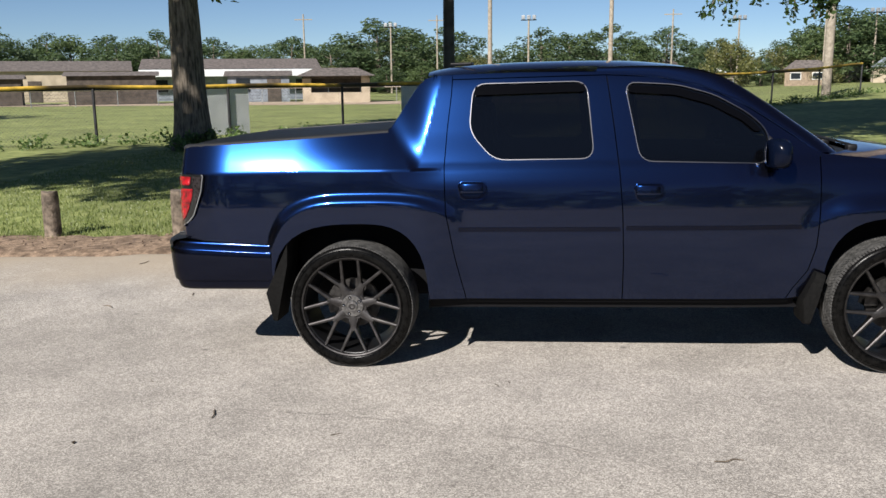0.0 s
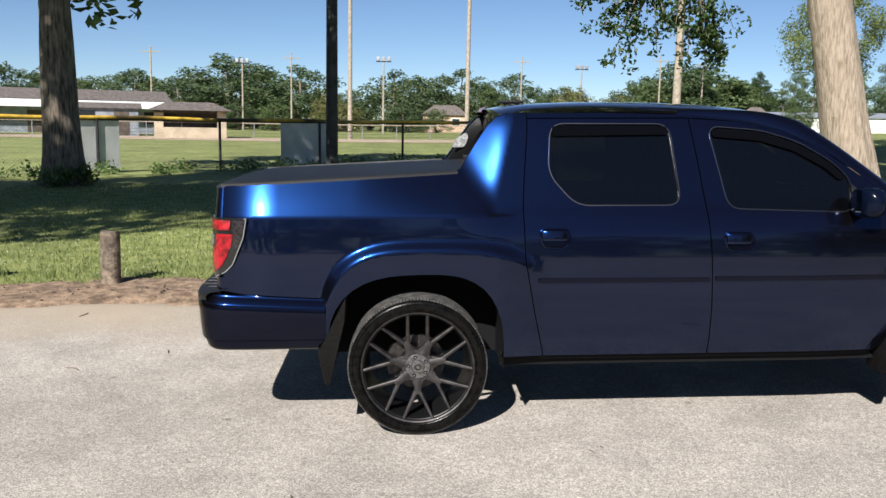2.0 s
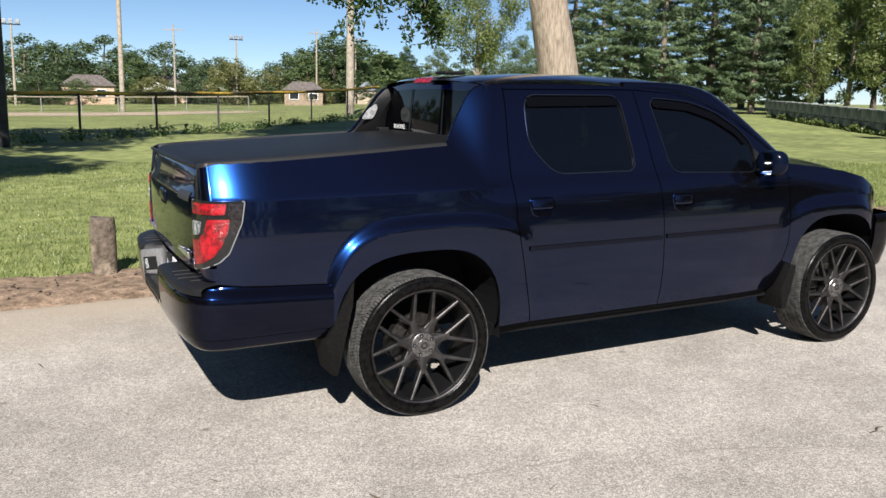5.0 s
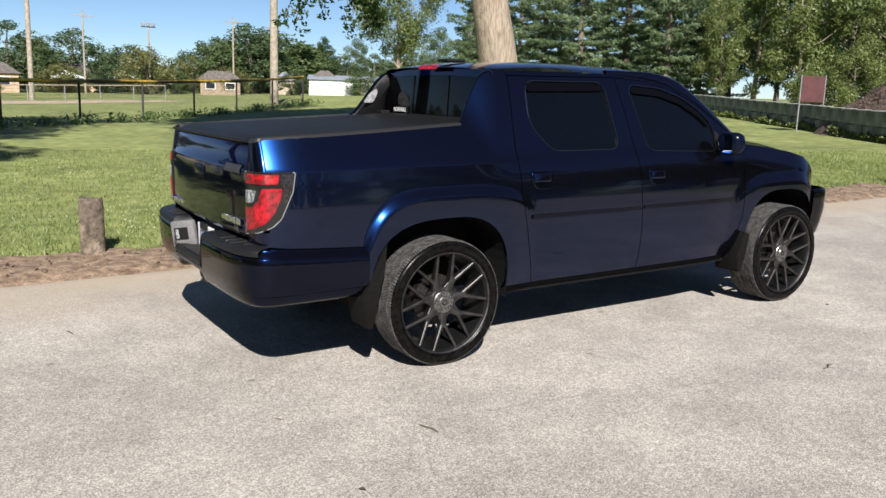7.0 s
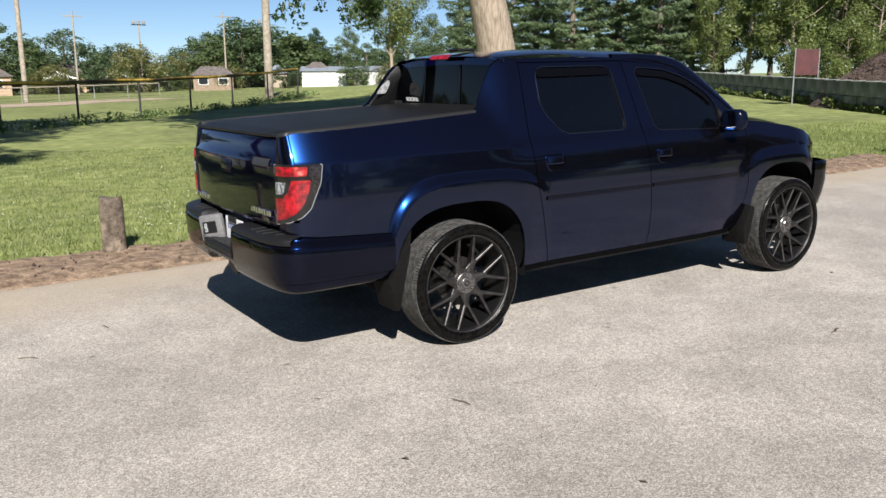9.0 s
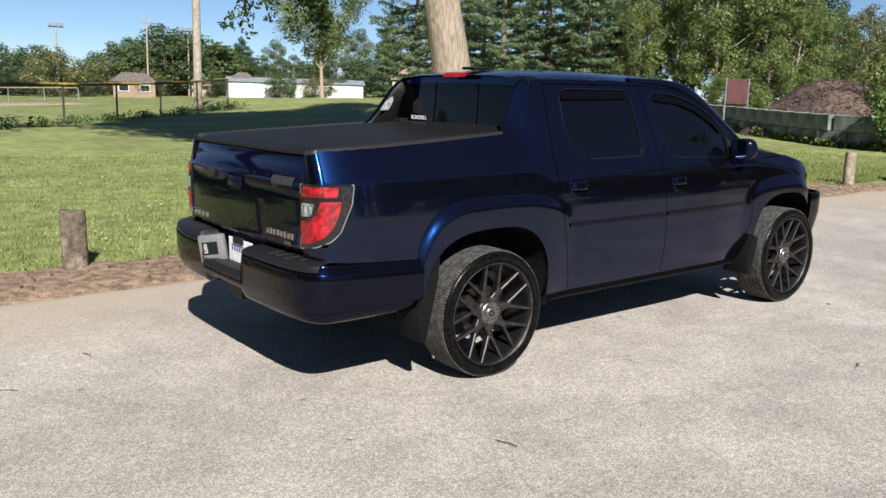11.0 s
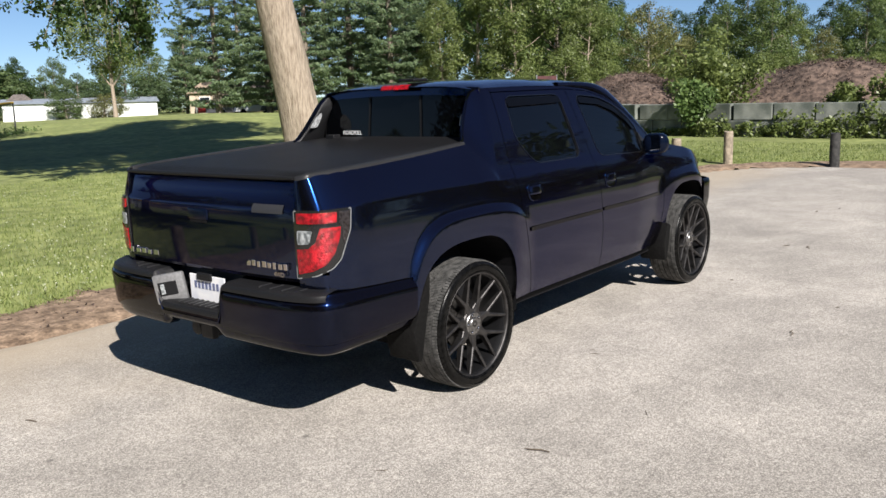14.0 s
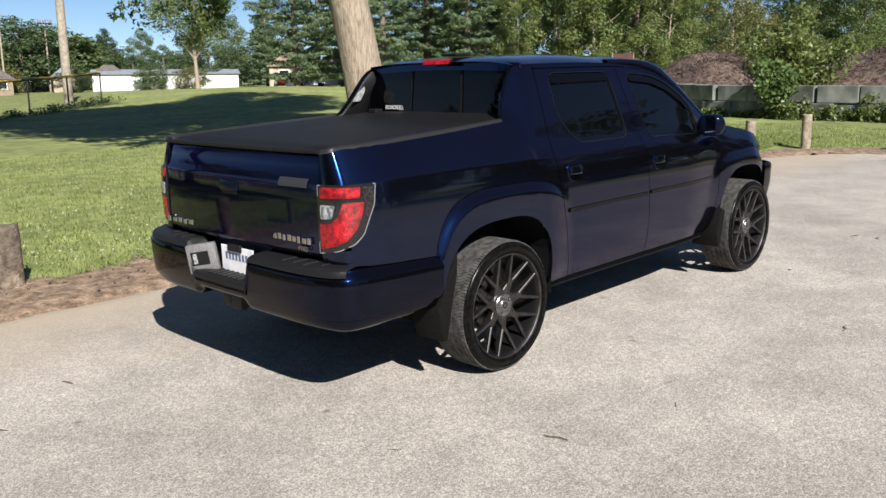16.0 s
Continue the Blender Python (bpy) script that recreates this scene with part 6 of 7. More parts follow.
SKYLINE = [(-60, 3.4), (-20, 3.2), (-13, 3.3), (-10.5, 3.7), (-8, 3.9), (-5.5, 3.4), (-3.6, 2.0), (-2.4, 2.3), (-1, 3.0), (4, 3.1), (8, 3.4), (10, 2.6), (14, 2.4), (16.5, 2.6), (18.6, 3.3), (20.8, 4.2), (23.2, 3.2), (26, 2.6), (28, 2.7), (34, 3.2), (60, 3.5), (110, 3.6)]
b, i = -47.0, 0
while b < 34:
    e = poly_at(SKYLINE, b) * rnd.uniform(0.8, 1.2)
    kind = (far_a, far_b, far_d, far_b, far_a, far_d, far_b)[i % 7]
    reach_sky(kind, {far_a: 11, far_b: 12, far_d: 12}[kind], b, rnd.uniform(128, 150), e, rnd, rnd.uniform(1.05, 1.45))
    b += rnd.uniform(1.1, 1.9)
    i += 1
for k in range(26):
    b = -47 + k * 3.15 + rnd.uniform(-0.8, 0.8)
    reach_sky((far_b, far_a)[k % 2], (12, 11)[k % 2], b, rnd.uniform(165, 185), poly_at(SKYLINE, b) * rnd.uniform(0.8, 1.02), rnd, 1.3)
for b, e, w in ((19.6, 4.2, 1.7), (21.1, 4.5, 1.7), (22.4, 3.9, 1.5)):
    reach_sky(far_a, 11, b, 140, e, rnd, w)
for b, d, e in ((13.2, 118, 2.4), (-3.2, 124, 2.0), (16.0, 132, 2.2)):
    reach_sky(far_c, 7, b, d, e, rnd)
# low scrub under the belt
for k in range(22):
    b = -46 + k * 3.6 + rnd.uniform(-1, 1)
    reach_sky((far_c, far_b, far_a)[k % 3], (7, 12, 11)[k % 3], b, rnd.uniform(118, 126), rnd.uniform(1.1, 1.7), rnd, 1.5)

# unseen trees added across the car park, their heights set for the paint's reflections
for b, e in ((121, 27), (131, 31), (139, 24)):
    reach_sky(far_d, 12, b, 30, e, rnd, 0.8)
for k in range(30):
    b = 112 + k * 6.6 + rnd.uniform(-1.5, 1.5)
    reach_sky((far_a, far_b)[k % 2], (11, 12)[k % 2], b, rnd.uniform(40, 50), rnd.uniform(8, 11.5) if 126 < b < 220 else rnd.uniform(18, 25), rnd, 1.0)
for b, e in ((98, 15), (103.5, 22), (107, 18)):
    reach_sky(far_d, 12, b, 42, e, rnd, 1.1)

# ==== fence and posts ====
def fence_point(d):
    """Along the field's fence from its far end corner."""
    return Vector((17.99 - d * 0.743, 44.3 - d * 0.669))


def build_fence():
    fence = tagged(new("chain_link_fence"), "chain-link field fence with a yellow plastic top cap", "fence")
    n = 18
    gap = 4.03
    top = 1.6
    for i in range(n):
        p = fence_point(i * gap)
        z = ground_z(p.x, p.y)
        bm = bmesh.new()
        tube(bm, [(p.x, p.y, z - 0.1), (p.x, p.y, z + top)], [0.045, 0.045], 8)
        part("fence_post", bm, M_STEEL, fence)
    bm = bmesh.new()
    pts = [fence_point(d) for d in np.linspace(0, gap * (n - 1), 60)]
    tube(bm, [(p.x, p.y, ground_z(p.x, p.y) + top - 0.03) for p in pts], [0.025] * 60, 6)
    part("top_rail", bm, M_STEEL, fence)
    bm = bmesh.new()
    tube(bm, [(p.x, p.y, ground_z(p.x, p.y) + top + 0.03 + 0.02 * math.sin(i * 1.3)) for i, p in enumerate(pts)], [0.058] * 60, 8)
    part("fence_cap", bm, M_YELLOW, fence, "faded yellow plastic fence cap", smooth=60)
    # woven wire
    d = Vector((-0.743, -0.669, 0))
    verts, faces = [], []
    r = 0.0022
    length = gap * (n - 1)
    step = 0.11
    for sgn in (1, -1):
        for k in range(int((length + top) / step)):
            a = k * step - (top if sgn > 0 else 0)
            s0, s1 = (a, a + top) if sgn > 0 else (a + top, a)
            z0, z1 = 0.03, top - 0.03
            lo, hi = min(s0, s1), max(s0, s1)
            if hi < 0 or lo > length:
                continue
            p0, p1 = fence_point(max(0, min(length, s0))), fence_point(max(0, min(length, s1)))
            g0, g1 = ground_z(p0.x, p0.y), ground_z(p1.x, p1.y)
            k0 = len(verts)
            q = Vector((0.669, -0.743, 0)) * r
            for p, z in ((p0, g0 + z0), (p1, g1 + z1)):
                v = Vector((p.x, p.y, z))
                verts += [v + q, v - q, v + d * r * 2]
            faces += [(k0, k0 + 1, k0 + 4, k0 + 3), (k0 + 1, k0 + 2, k0 + 5, k0 + 4), (k0 + 2, k0, k0 + 3, k0 + 5)]
    wire = child(new("wire_mesh", mesh_from("wire_mesh", verts, faces, M_STEEL)), fence, "grey woven wire")
    tagged(wire, kind="stuff")
    return fence


build_fence()


def fence_board(d0, d1, label):
    """A white board hung on the fence."""
    bm = bmesh.new()
    a, c = fence_point(d0), fence_point(d1)
    z = ground_z(a.x, a.y)
    n = Vector((0.669, -0.743)) * -0.07
    q = [(a.x + n.x, a.y + n.y), (c.x + n.x, c.y + n.y)]
    t = Vector((0.669, -0.743)) * 0.02
    f = bm.faces.new([bm.verts.new((q[0][0], q[0][1], z + 0.12)), bm.verts.new((q[1][0], q[1][1], z + 0.12)), bm.verts.new((q[1][0], q[1][1], z + 1.56)), bm.verts.new((q[0][0], q[0][1], z + 1.56))])
    bmesh.ops.solidify(bm, geom=[f], thickness=0.02)
    return tagged(part("fence_board", bm, M_WHITE), label, "board")


fence_board(35.58, 37.13, "white board hung behind the field fence")
fence_board(27.43, 29.83, "white board hung behind the field fence, dappled with shade")


def pole(name, x, y, h, r0, r1, mat, label, category, seg=10):
    bm = bmesh.new()
    z = ground_z(x, y)
    tube(bm, [(x, y, z - 0.2), (x, y, z + h)], [r0, r1], seg)
    return tagged(part(name, bm, mat, smooth=60), label, category)


pole("light_pole", -2.4, 23.7, 16, 0.21, 0.15, M_STEEL, "thick dark steel light pole standing at the fence", "pole", 14)
pole("light_mast", -4.4, 69.4, 22, 0.2, 0.14, M_POLEWOOD, "tall pale pole at the playing field", "pole")
pole("light_mast", 6.2, 74.3, 22, 0.22, 0.15, M_POLEWOOD, "tall pale pole at the playing field", "pole")
pole("utility_pole", 16.4, 45.0, 14, 0.26, 0.18, M_POLEWOOD, "weathered wooden utility pole at the end of the fence", "pole", 12)


def flood_pole(x, y, h):
    thing = tagged(new("floodlight_pole"), "far pole with a bank of floodlights", "floodlight pole")
    z = ground_z(x, y)
    bm = bmesh.new()
    tube(bm, [(0, 0, 0), (0, 0, h)], [0.16, 0.1], 8)
    part("pole", bm, M_POLEWOOD, thing)
    for k in (-1, 0, 1):
        bm = bmesh.new()
        box(bm, k * 0.7 - 0.22, k * 0.7 + 0.22, -0.25, 0.05, h - 0.3, h + 0.2, 0.04)
        part("floodlight", bm, M_GALV, thing)
    bm = bmesh.new()
    box(bm, -1.0, 1.0, -0.05, 0.05, h - 0.45, h - 0.33, 0.01)
    part("crossarm", bm, M_STEEL, thing)
    thing.matrix_basis = pose(x, y, z)
    return thing


flood = flood_pole(-2.2, 106.5, 9.6)
for x, y in ((-22, 116), (27, 122), (44, 118)):
    copy_thing(flood, pose(x, y, ground_z(x, y)))


def wire_pole(x, y, h):
    thing = tagged(new("utility_pole"), "thin far utility pole with a crossarm", "pole")
    bm = bmesh.new()
    tube(bm, [(0, 0, 0), (0, 0, h)], [0.13, 0.09], 7)
    part("pole", bm, M_POLEWOOD, thing)
    bm = bmesh.new()
    box(bm, -1.1, 1.1, -0.05, 0.05, h - 0.7, h - 0.58, 0.01)
    part("crossarm", bm, M_POLEWOOD, thing)
    thing.matrix_basis = pose(x, y, ground_z(x, y))
    return thing


wp = wire_pole(16, 108, 10)
for x, y in ((-30, 100), (-14, 106), (34, 106)):
    copy_thing(wp, pose(x, y, ground_z(x, y), 0, 0, 10))


def bollard(mat, label, h=0.57, r=0.1, seed=0, lean=(0, 0)):
    """A short sawn log set in the ground."""
    rng = random.Random(seed)
    bm = bmesh.new()
    seg, rows = 18, []
    for i in range(8):
        u = i / 7
        z = -0.12 + (h + 0.12) * u
        k = 1.0 if u < 0.97 else 0.93
        rows.append([bm.verts.new((math.cos(a) * r * k * (1 + 0.05 * math.sin(3 * a + seed) + 0.02 * math.sin(7 * a + i * 0.3)) + lean[0] * z, math.sin(a) * r * k * (1 + 0.05 * math.cos(2 * a + seed)) + lean[1] * z, z + (0.012 * math.sin(2 * a + seed) if u == 1 else 0))) for a in [2 * math.pi * j / seg for j in range(seg)]])
    for r0, r1 in zip(rows, rows[1:]):
        for j in range(seg):
            bm.faces.new((r0[j], r0[(j + 1) % seg], r1[(j + 1) % seg], r1[j]))
    bm.faces.new(rows[-1])
    return tagged(part("wooden_post", bm, mat, smooth=50), label, "post", "posts along the car park")


for i, (x, y, mat, words, h) in enumerate(((-6.5, 3.55, M_WOOD, "weathered brown wooden post in the dirt strip", 0.57), (-4.83, 3.58, M_WOOD, "weathered brown wooden post in the dirt strip", 0.57), (-3.15, 3.5, M_WOOD, "weathered brown wooden post in the dirt strip", 0.57),
                                           (-1.25, 3.52, M_WOOD, "split weathered wooden post in the dirt strip", 0.55), (12.41, 3.25, M_WOOD_PALE, "pale wooden post at the car park corner", 0.6), (13.7, 2.67, M_WOOD_PALE, "pale wooden post at the car park corner", 0.66), (13.75, 0.58, M_WOOD_BLACK, "blackened wooden post at the car park edge", 0.62),
                                           (14.4, -1.8, M_WOOD, "weathered brown wooden post in the dirt strip", 0.6))):
    bollard(mat, words, h, 0.10 if i != 3 else 0.115, i, (0.01 * (i % 3 - 1), 0)).location = (x, y, RISE * x + 0.02)

# ==== concrete block wall, sign and mulch ====
WALL = [(22.6, -16), (22.2, -6), (22.0, 1.4), (21.9, 5.5), (22.8, 9.2), (25.3, 12.8), (27.8, 16.0), (33.0, 24.5), (38, 32)]


def along(points, d):
    for (xa, ya), (xb, yb) in zip(points, points[1:]):
        seg = math.hypot(xb - xa, yb - ya)
        if d <= seg:
            return xa + (xb - xa) * d / seg, ya + (yb - ya) * d / seg, math.atan2(yb - ya, xb - xa)
        d -= seg
    return points[-1][0], points[-1][1], math.atan2(points[-1][1] - points[-2][1], points[-1][0] - points[-2][0])


def block_wall():
    thing = tagged(new("block_wall"), "low wall of two courses of grey concrete blocks", "wall", kind="structure")
    bm = bmesh.new()
    box(bm, -0.57, 0.57, -0.27, 0.27, 0.0, 0.5, 0.025)
    me = bpy.data.meshes.new("block")
    bm.to_mesh(me)
    bm.free()
    me.materials.append(M_CONCRETE)
    total = sum(math.hypot(b[0] - a[0], b[1] - a[1]) for a, b in zip(WALL, WALL[1:]))
    rng = random.Random(8)
    for course in (0, 1):
        d = 0.6 + 0.55 * course
        while d < total:
            x, y, a = along(WALL, d)
            ob = child(new("block", me), thing)
            ob.matrix_basis = pose(x + rng.uniform(-0.03, 0.03), y, ground_z(x, y) - 0.03 + course * 0.505, rng.uniform(-0.6, 0.6), 0, math.degrees(a) + rng.uniform(-1, 1))
            d += 1.165
    return thing


def red_sign():
    thing = tagged(new("park_sign"), "faded red sign board on two thin posts", "sign")
    bm = bmesh.new()
    box(bm, -0.42, 0.42, -0.015, 0.015, 1.3, 2.25, 0.006)
    part("board", bm, M_REDSIGN, thing)
    for x in (-0.45, 0.45):
        bm = bmesh.new()
        tube(bm, [(x, 0.03, -0.2), (x * 0.97, 0.03, 2.3)], [0.028, 0.028], 8)
        part("post", bm, M_GALV, thing)
    thing.matrix_basis = pose(26.0, 14.8, ground_z(26.0, 14.8) - 0.17, 0, 0, -35)
    return thing


red_sign()


def mound(name, x, y, rx, ry, h, seed, label):
    rng = np.random.default_rng(seed)
    thing = tagged(new("mulch_pile"), label, "mulch pile")
    verts, faces = [], []
    n, m = 40, 22
    for i in range(m + 1):
        u = i / m
        for j in range(n):
            a = 2 * math.pi * j / n
            q = 1 + 0.16 * noise.noise((math.cos(a) * 1.4, math.sin(a) * 1.4, seed))
            z = h * (1 - u ** 2.6) * (1 + 0.22 * noise.noise((math.cos(a) * u * 2, math.sin(a) * u * 2, seed + 3))) + 0.07 * noise.noise((u * 9, j * 0.7, seed))
            verts.append((math.cos(a) * rx * u * q, math.sin(a) * ry * u * q, z - 0.1))
    for i in range(m):
        for j in range(n):
            faces.append((i * n + j, i * n + (j + 1) % n, (i + 1) * n + (j + 1) % n, (i + 1) * n + j))
    child(new("body", mesh_from("body", verts, faces, M_MULCH, smooth=True)), thing)
    va = np.array(verts)
    pick = va[rng.integers(0, len(va), 800)]
    v, f = leaf_quads(rng, pick, 0.2, 12000, 0.032, 0.3, 1.6)
    tagged(leaf_object("chip_litter", v, f, M_CHIP, thing), kind="stuff")
    thing.matrix_basis = pose(x, y, ground_z(x, y))
    return thing


mound("mulch", 27.6, 11.2, 3.4, 3.6, 1.75, 2, "brown heap of wood mulch behind the block wall")
mound("mulch", 28.0, 4.6, 3.8, 5.0, 2.1, 5, "large brown heap of wood mulch behind the block wall")
mound("mulch", 33.0, 14.5, 3.4, 3.4, 2.0, 7, "brown heap of wood mulch behind the block wall")


def bush(x, y, r, h, count, mat, seed, label, size=0.08):
    rng = np.random.default_rng(seed)
    thing = tagged(new("bush"), label, "bush")
    bm = bmesh.new()
    cs, rs = [], []
    for k in range(9):
        a = k * 2.4
        q = Vector((math.cos(a) * r * 0.75 * rng.random(), math.sin(a) * r * 0.75 * rng.random(), h * rng.uniform(0.35, 0.95)))
        tube(bm, [(0.05 * math.cos(a), 0.05 * math.sin(a), -0.05), (q.x * 0.5, q.y * 0.5, q.z * 0.6), q], [0.02, 0.013, 0.005], 5, False)
        cs += [q, q * 0.7]
        rs += [r * 0.36, r * 0.4]
    part("stems", bm, M_BARK, thing)
    v, f = leaf_quads(rng, cs, rs, count, size)
    v[:, 2] = np.maximum(v[:, 2], 0.02)
    leaf_object("leaves", v, f, mat, thing)
    thing.matrix_basis = pose(x, y, ground_z(x, y))
    return thing


for i, (x, y, r, h) in enumerate(((24.3, 7.3, 1.9, 3.3), (22.0, 6.9, 1.0, 1.6), (24.6, 1.5, 1.2, 1.6), (24.6, -1.2, 1.5, 1.9), (24.4, 3.0, 0.9, 1.4), (24.8, -4.0, 1.8, 2.2))):
    bush(x, y, r, h, 5200 if r > 1.6 else 2600, (M_LEAF_LIGHT, M_LEAF)[i % 2], 60 + i, "green brambles growing over the block wall")


bush(-8.2, 15.0, 0.75, 0.4, 380, M_LEAF, 91, "low green weeds at the foot of the old tree", 0.06)
bush(-7.7, 15.3, 0.5, 0.5, 260, M_LEAF_LIGHT, 92, "low green weeds at the foot of the old tree", 0.06)


def wall_weeds():
    """Uneven weeds and brambles along the foot of the wall."""
    rng = np.random.default_rng(17)
    c, r = [], []
    for d in np.arange(0.5, 52, 0.09):
        x, y, a = along(WALL, d)
        q = noise.noise((d * 0.55, 0, 3)) + 0.6 * noise.noise((d * 1.7, 4, 0))
        tall = max(0.08, (0.75 + 1.0 * q) * (1 - 0.75 * smooth01(5.0, 7.0, y)))
        out = 0.32 + 0.5 * rng.random() * min(1, tall * 1.6)
        for k in range(2):
            c.append((x - math.sin(a) * out, y + math.cos(a) * out * 0.3, ground_z(x, y) + tall * rng.random()))
            r.append(0.10 + 0.16 * tall)
    v, f = leaf_quads(rng, c, np.array(r), 30000, 0.06)
    v[:, 2] = np.maximum(v[:, 2], 0.25)
    tagged(leaf_object("wall_weeds", v, f, M_LEAF_LIGHT, None), "tangled green weeds along the block wall foot", "weeds", kind="stuff")


wall_weeds()

# ==== far buildings ====
def house(x, y, turn, w, d, h, roof_h, wall_mat, roof_mat, label, windows=2, name="house", over=0.35):
    thing = tagged(new(name), label, name.replace("_", " "))
    bm = bmesh.new()
    box(bm, -w / 2, w / 2, -d / 2, d / 2, -0.2, h)
    part("wall", bm, wall_mat, thing)
    bm = bmesh.new()
    a, b = w / 2 + over, d / 2 + over
    pts = [(-a, -b, h), (a, -b, h), (a, b, h), (-a, b, h), (-a + b * 0.6, 0, h + roof_h), (a - b * 0.6, 0, h + roof_h)]
    v = [bm.verts.new(p) for p in pts]
    for f in ((0, 1, 5, 4), (1, 2, 5), (2, 3, 4, 5), (3, 0, 4), (3, 2, 1, 0)):
        bm.faces.new([v[i] for i in f])
    part("roof", bm, roof_mat, thing)
    for i in range(windows):
        cx = -w / 2 + w * (i + 0.5) / windows
        bm = bmesh.new()
        box(bm, cx - 0.55, cx + 0.55, -d / 2 - 0.03, -d / 2 + 0.1, h * 0.42, h * 0.8)
        win = part("window", bm, M_PANE, thing)
        bm = bmesh.new()
        for x0, x1, z0, z1 in ((cx - 0.63, cx + 0.63, h * 0.8, h * 0.8 + 0.08), (cx - 0.63, cx + 0.63, h * 0.42 - 0.08, h * 0.42), (cx - 0.63, cx - 0.55, h * 0.42, h * 0.8), (cx + 0.55, cx + 0.63, h * 0.42, h * 0.8)):
            box(bm, x0, x1, -d / 2 - 0.06, -d / 2 + 0.05, z0, z1)
        part("window_frame", bm, M_WHITE, win)
    thing.matrix_basis = pose(x, y, ground_z(x, y), 0, 0, turn)
    return thing


def at_bearing(b, d, x0=0.0, y0=-5.5):
    return x0 + d * math.sin(radians(b)), y0 + d * math.cos(radians(b))


def dugout():
    """The low field building with a counter opening."""
    thing = tagged(new("field_building"), "low tan building with a wide dark counter opening", "building")
    w, d, h = 5.6, 4.0, 2.2
    for name, bx, mat in (("wall", (-w / 2, w / 2, d / 2 - 0.2, d / 2, 0, h), M_BRICK), ("wall", (-w / 2, -w / 2 + 0.7, -d / 2, d / 2, 0, h), M_CREAM), ("wall", (w / 2 - 0.7, w / 2, -d / 2, d / 2, 0, h), M_CREAM),
                          ("counter", (-w / 2, w / 2, -d / 2 - 0.1, -d / 2 + 0.2, 0, 0.85), M_CREAM), ("lintel", (-w / 2, w / 2, -d / 2, -d / 2 + 0.2, h - 0.2, h), M_DARKWALL), ("floor", (-w / 2, w / 2, -d / 2, d / 2, 0, 0.06), M_CONCRETE)):
        bm = bmesh.new()
        box(bm, *bx)
        part(name, bm, mat, thing)
    # an added dark sheet paints the shade inside the counter opening
    bm = bmesh.new()
    box(bm, -w / 2 + 0.7, w / 2 - 0.7, -0.4, -0.3, 0.85, h - 0.2)
    part("shutter", bm, M_DARKWALL, thing, "dark sheet standing for the shade in the opening")
    bm = bmesh.new()
    v = [bm.verts.new(p) for p in ((-w / 2 - 0.5, -d / 2 - 0.7, h), (w / 2 + 0.5, -d / 2 - 0.7, h), (w / 2 + 0.5, d / 2 + 0.5, h), (-w / 2 - 0.5, d / 2 + 0.5, h), (-w / 2 + 1, 0, h + 0.7), (w / 2 - 1, 0, h + 0.7))]
    for f in ((0, 1, 5, 4), (1, 2, 5), (2, 3, 4, 5), (3, 0, 4), (3, 2, 1, 0)):
        bm.faces.new([v[i] for i in f])
    part("roof", bm, M_ROOF, thing)
    x, y = at_bearing(-13.6, 74)
    thing.matrix_basis = pose(x, y, ground_z(x, y), 0, 0, 14)
    return thing


dugout()


def plain_building(bear, dist, w, d, h, turn, mat, label, doors=3, roof_mat=None, canopy=False):
    thing = tagged(new("field_building"), label, "building")
    bm = bmesh.new()
    box(bm, -w / 2, w / 2, -d / 2, d / 2, -0.2, h)
    part("wall", bm, mat, thing)
    bm = bmesh.new()
    v = [bm.verts.new(p) for p in ((-w / 2 - 0.3, -d / 2 - 0.3, h), (w / 2 + 0.3, -d / 2 - 0.3, h), (w / 2 + 0.3, d / 2 + 0.3, h), (-w / 2 - 0.3, d / 2 + 0.3, h), (-w / 2 - 0.3, 0, h + d * 0.12), (w / 2 + 0.3, 0, h + d * 0.12))]
    for f in ((0, 1, 5, 4), (1, 2, 5), (2, 3, 4, 5), (3, 0, 4), (3, 2, 1, 0)):
        bm.faces.new([v[i] for i in f])
    part("roof", bm, roof_mat or M_WHITE, thing)
    if canopy:
        bm = bmesh.new()
        box(bm, -w / 2 - 0.2, w / 2 + 0.2, -d / 2 - 1.6, -d / 2 - 0.01, h - 0.75, h - 0.08, 0.02)
        part("canopy", bm, M_WHITE, thing, "deep white canopy")
    for i in range(doors):
        cx = -w / 2 + w * (i + 0.5) / doors
        bm = bmesh.new()
        box(bm, cx - 0.6, cx + 0.6, -d / 2 - 0.04, -d / 2 + 0.1, 0.0 if i % 2 else 0.9, 2.05)
        part("door" if i % 2 else "window", bm, M_DARKWALL if i % 2 else M_PANE, thing)
    x, y = at_bearing(bear, dist)
    thing.matrix_basis = pose(x, y, ground_z(x, y), 0, 0, turn)
    return thing


plain_building(-20.5, 92, 17, 9, 3.1, 22, M_GREYWALL, "long low grey building with a dark roof beyond the field", 5, M_ROOF, True)
plain_building(-31.0, 96, 14, 9, 3.0, 28, M_CREAM, "low cream building beyond the field", 4, M_ROOF)
plain_building(-18.7, 80, 5.4, 4, 2.3, 18, M_GREYWALL, "low blue-grey shed beyond the field", 2, M_ROOF)
plain_building(-27.7, 78, 7.0, 3, 2.4, 26, M_DARKWALL, "dark brown screened dugout beyond the field", 0, M_ROOF)
plain_building(-35, 80, 6.0, 3, 2.2, 30, M_DARKWALL, "dark brown screened dugout beyond the field", 0, M_ROOF)
plain_building(26.3, 126, 19.0, 6, 2.0, -27, M_WHITE, "long low white building with a grey roof behind the park", 0, M_GREYWALL)
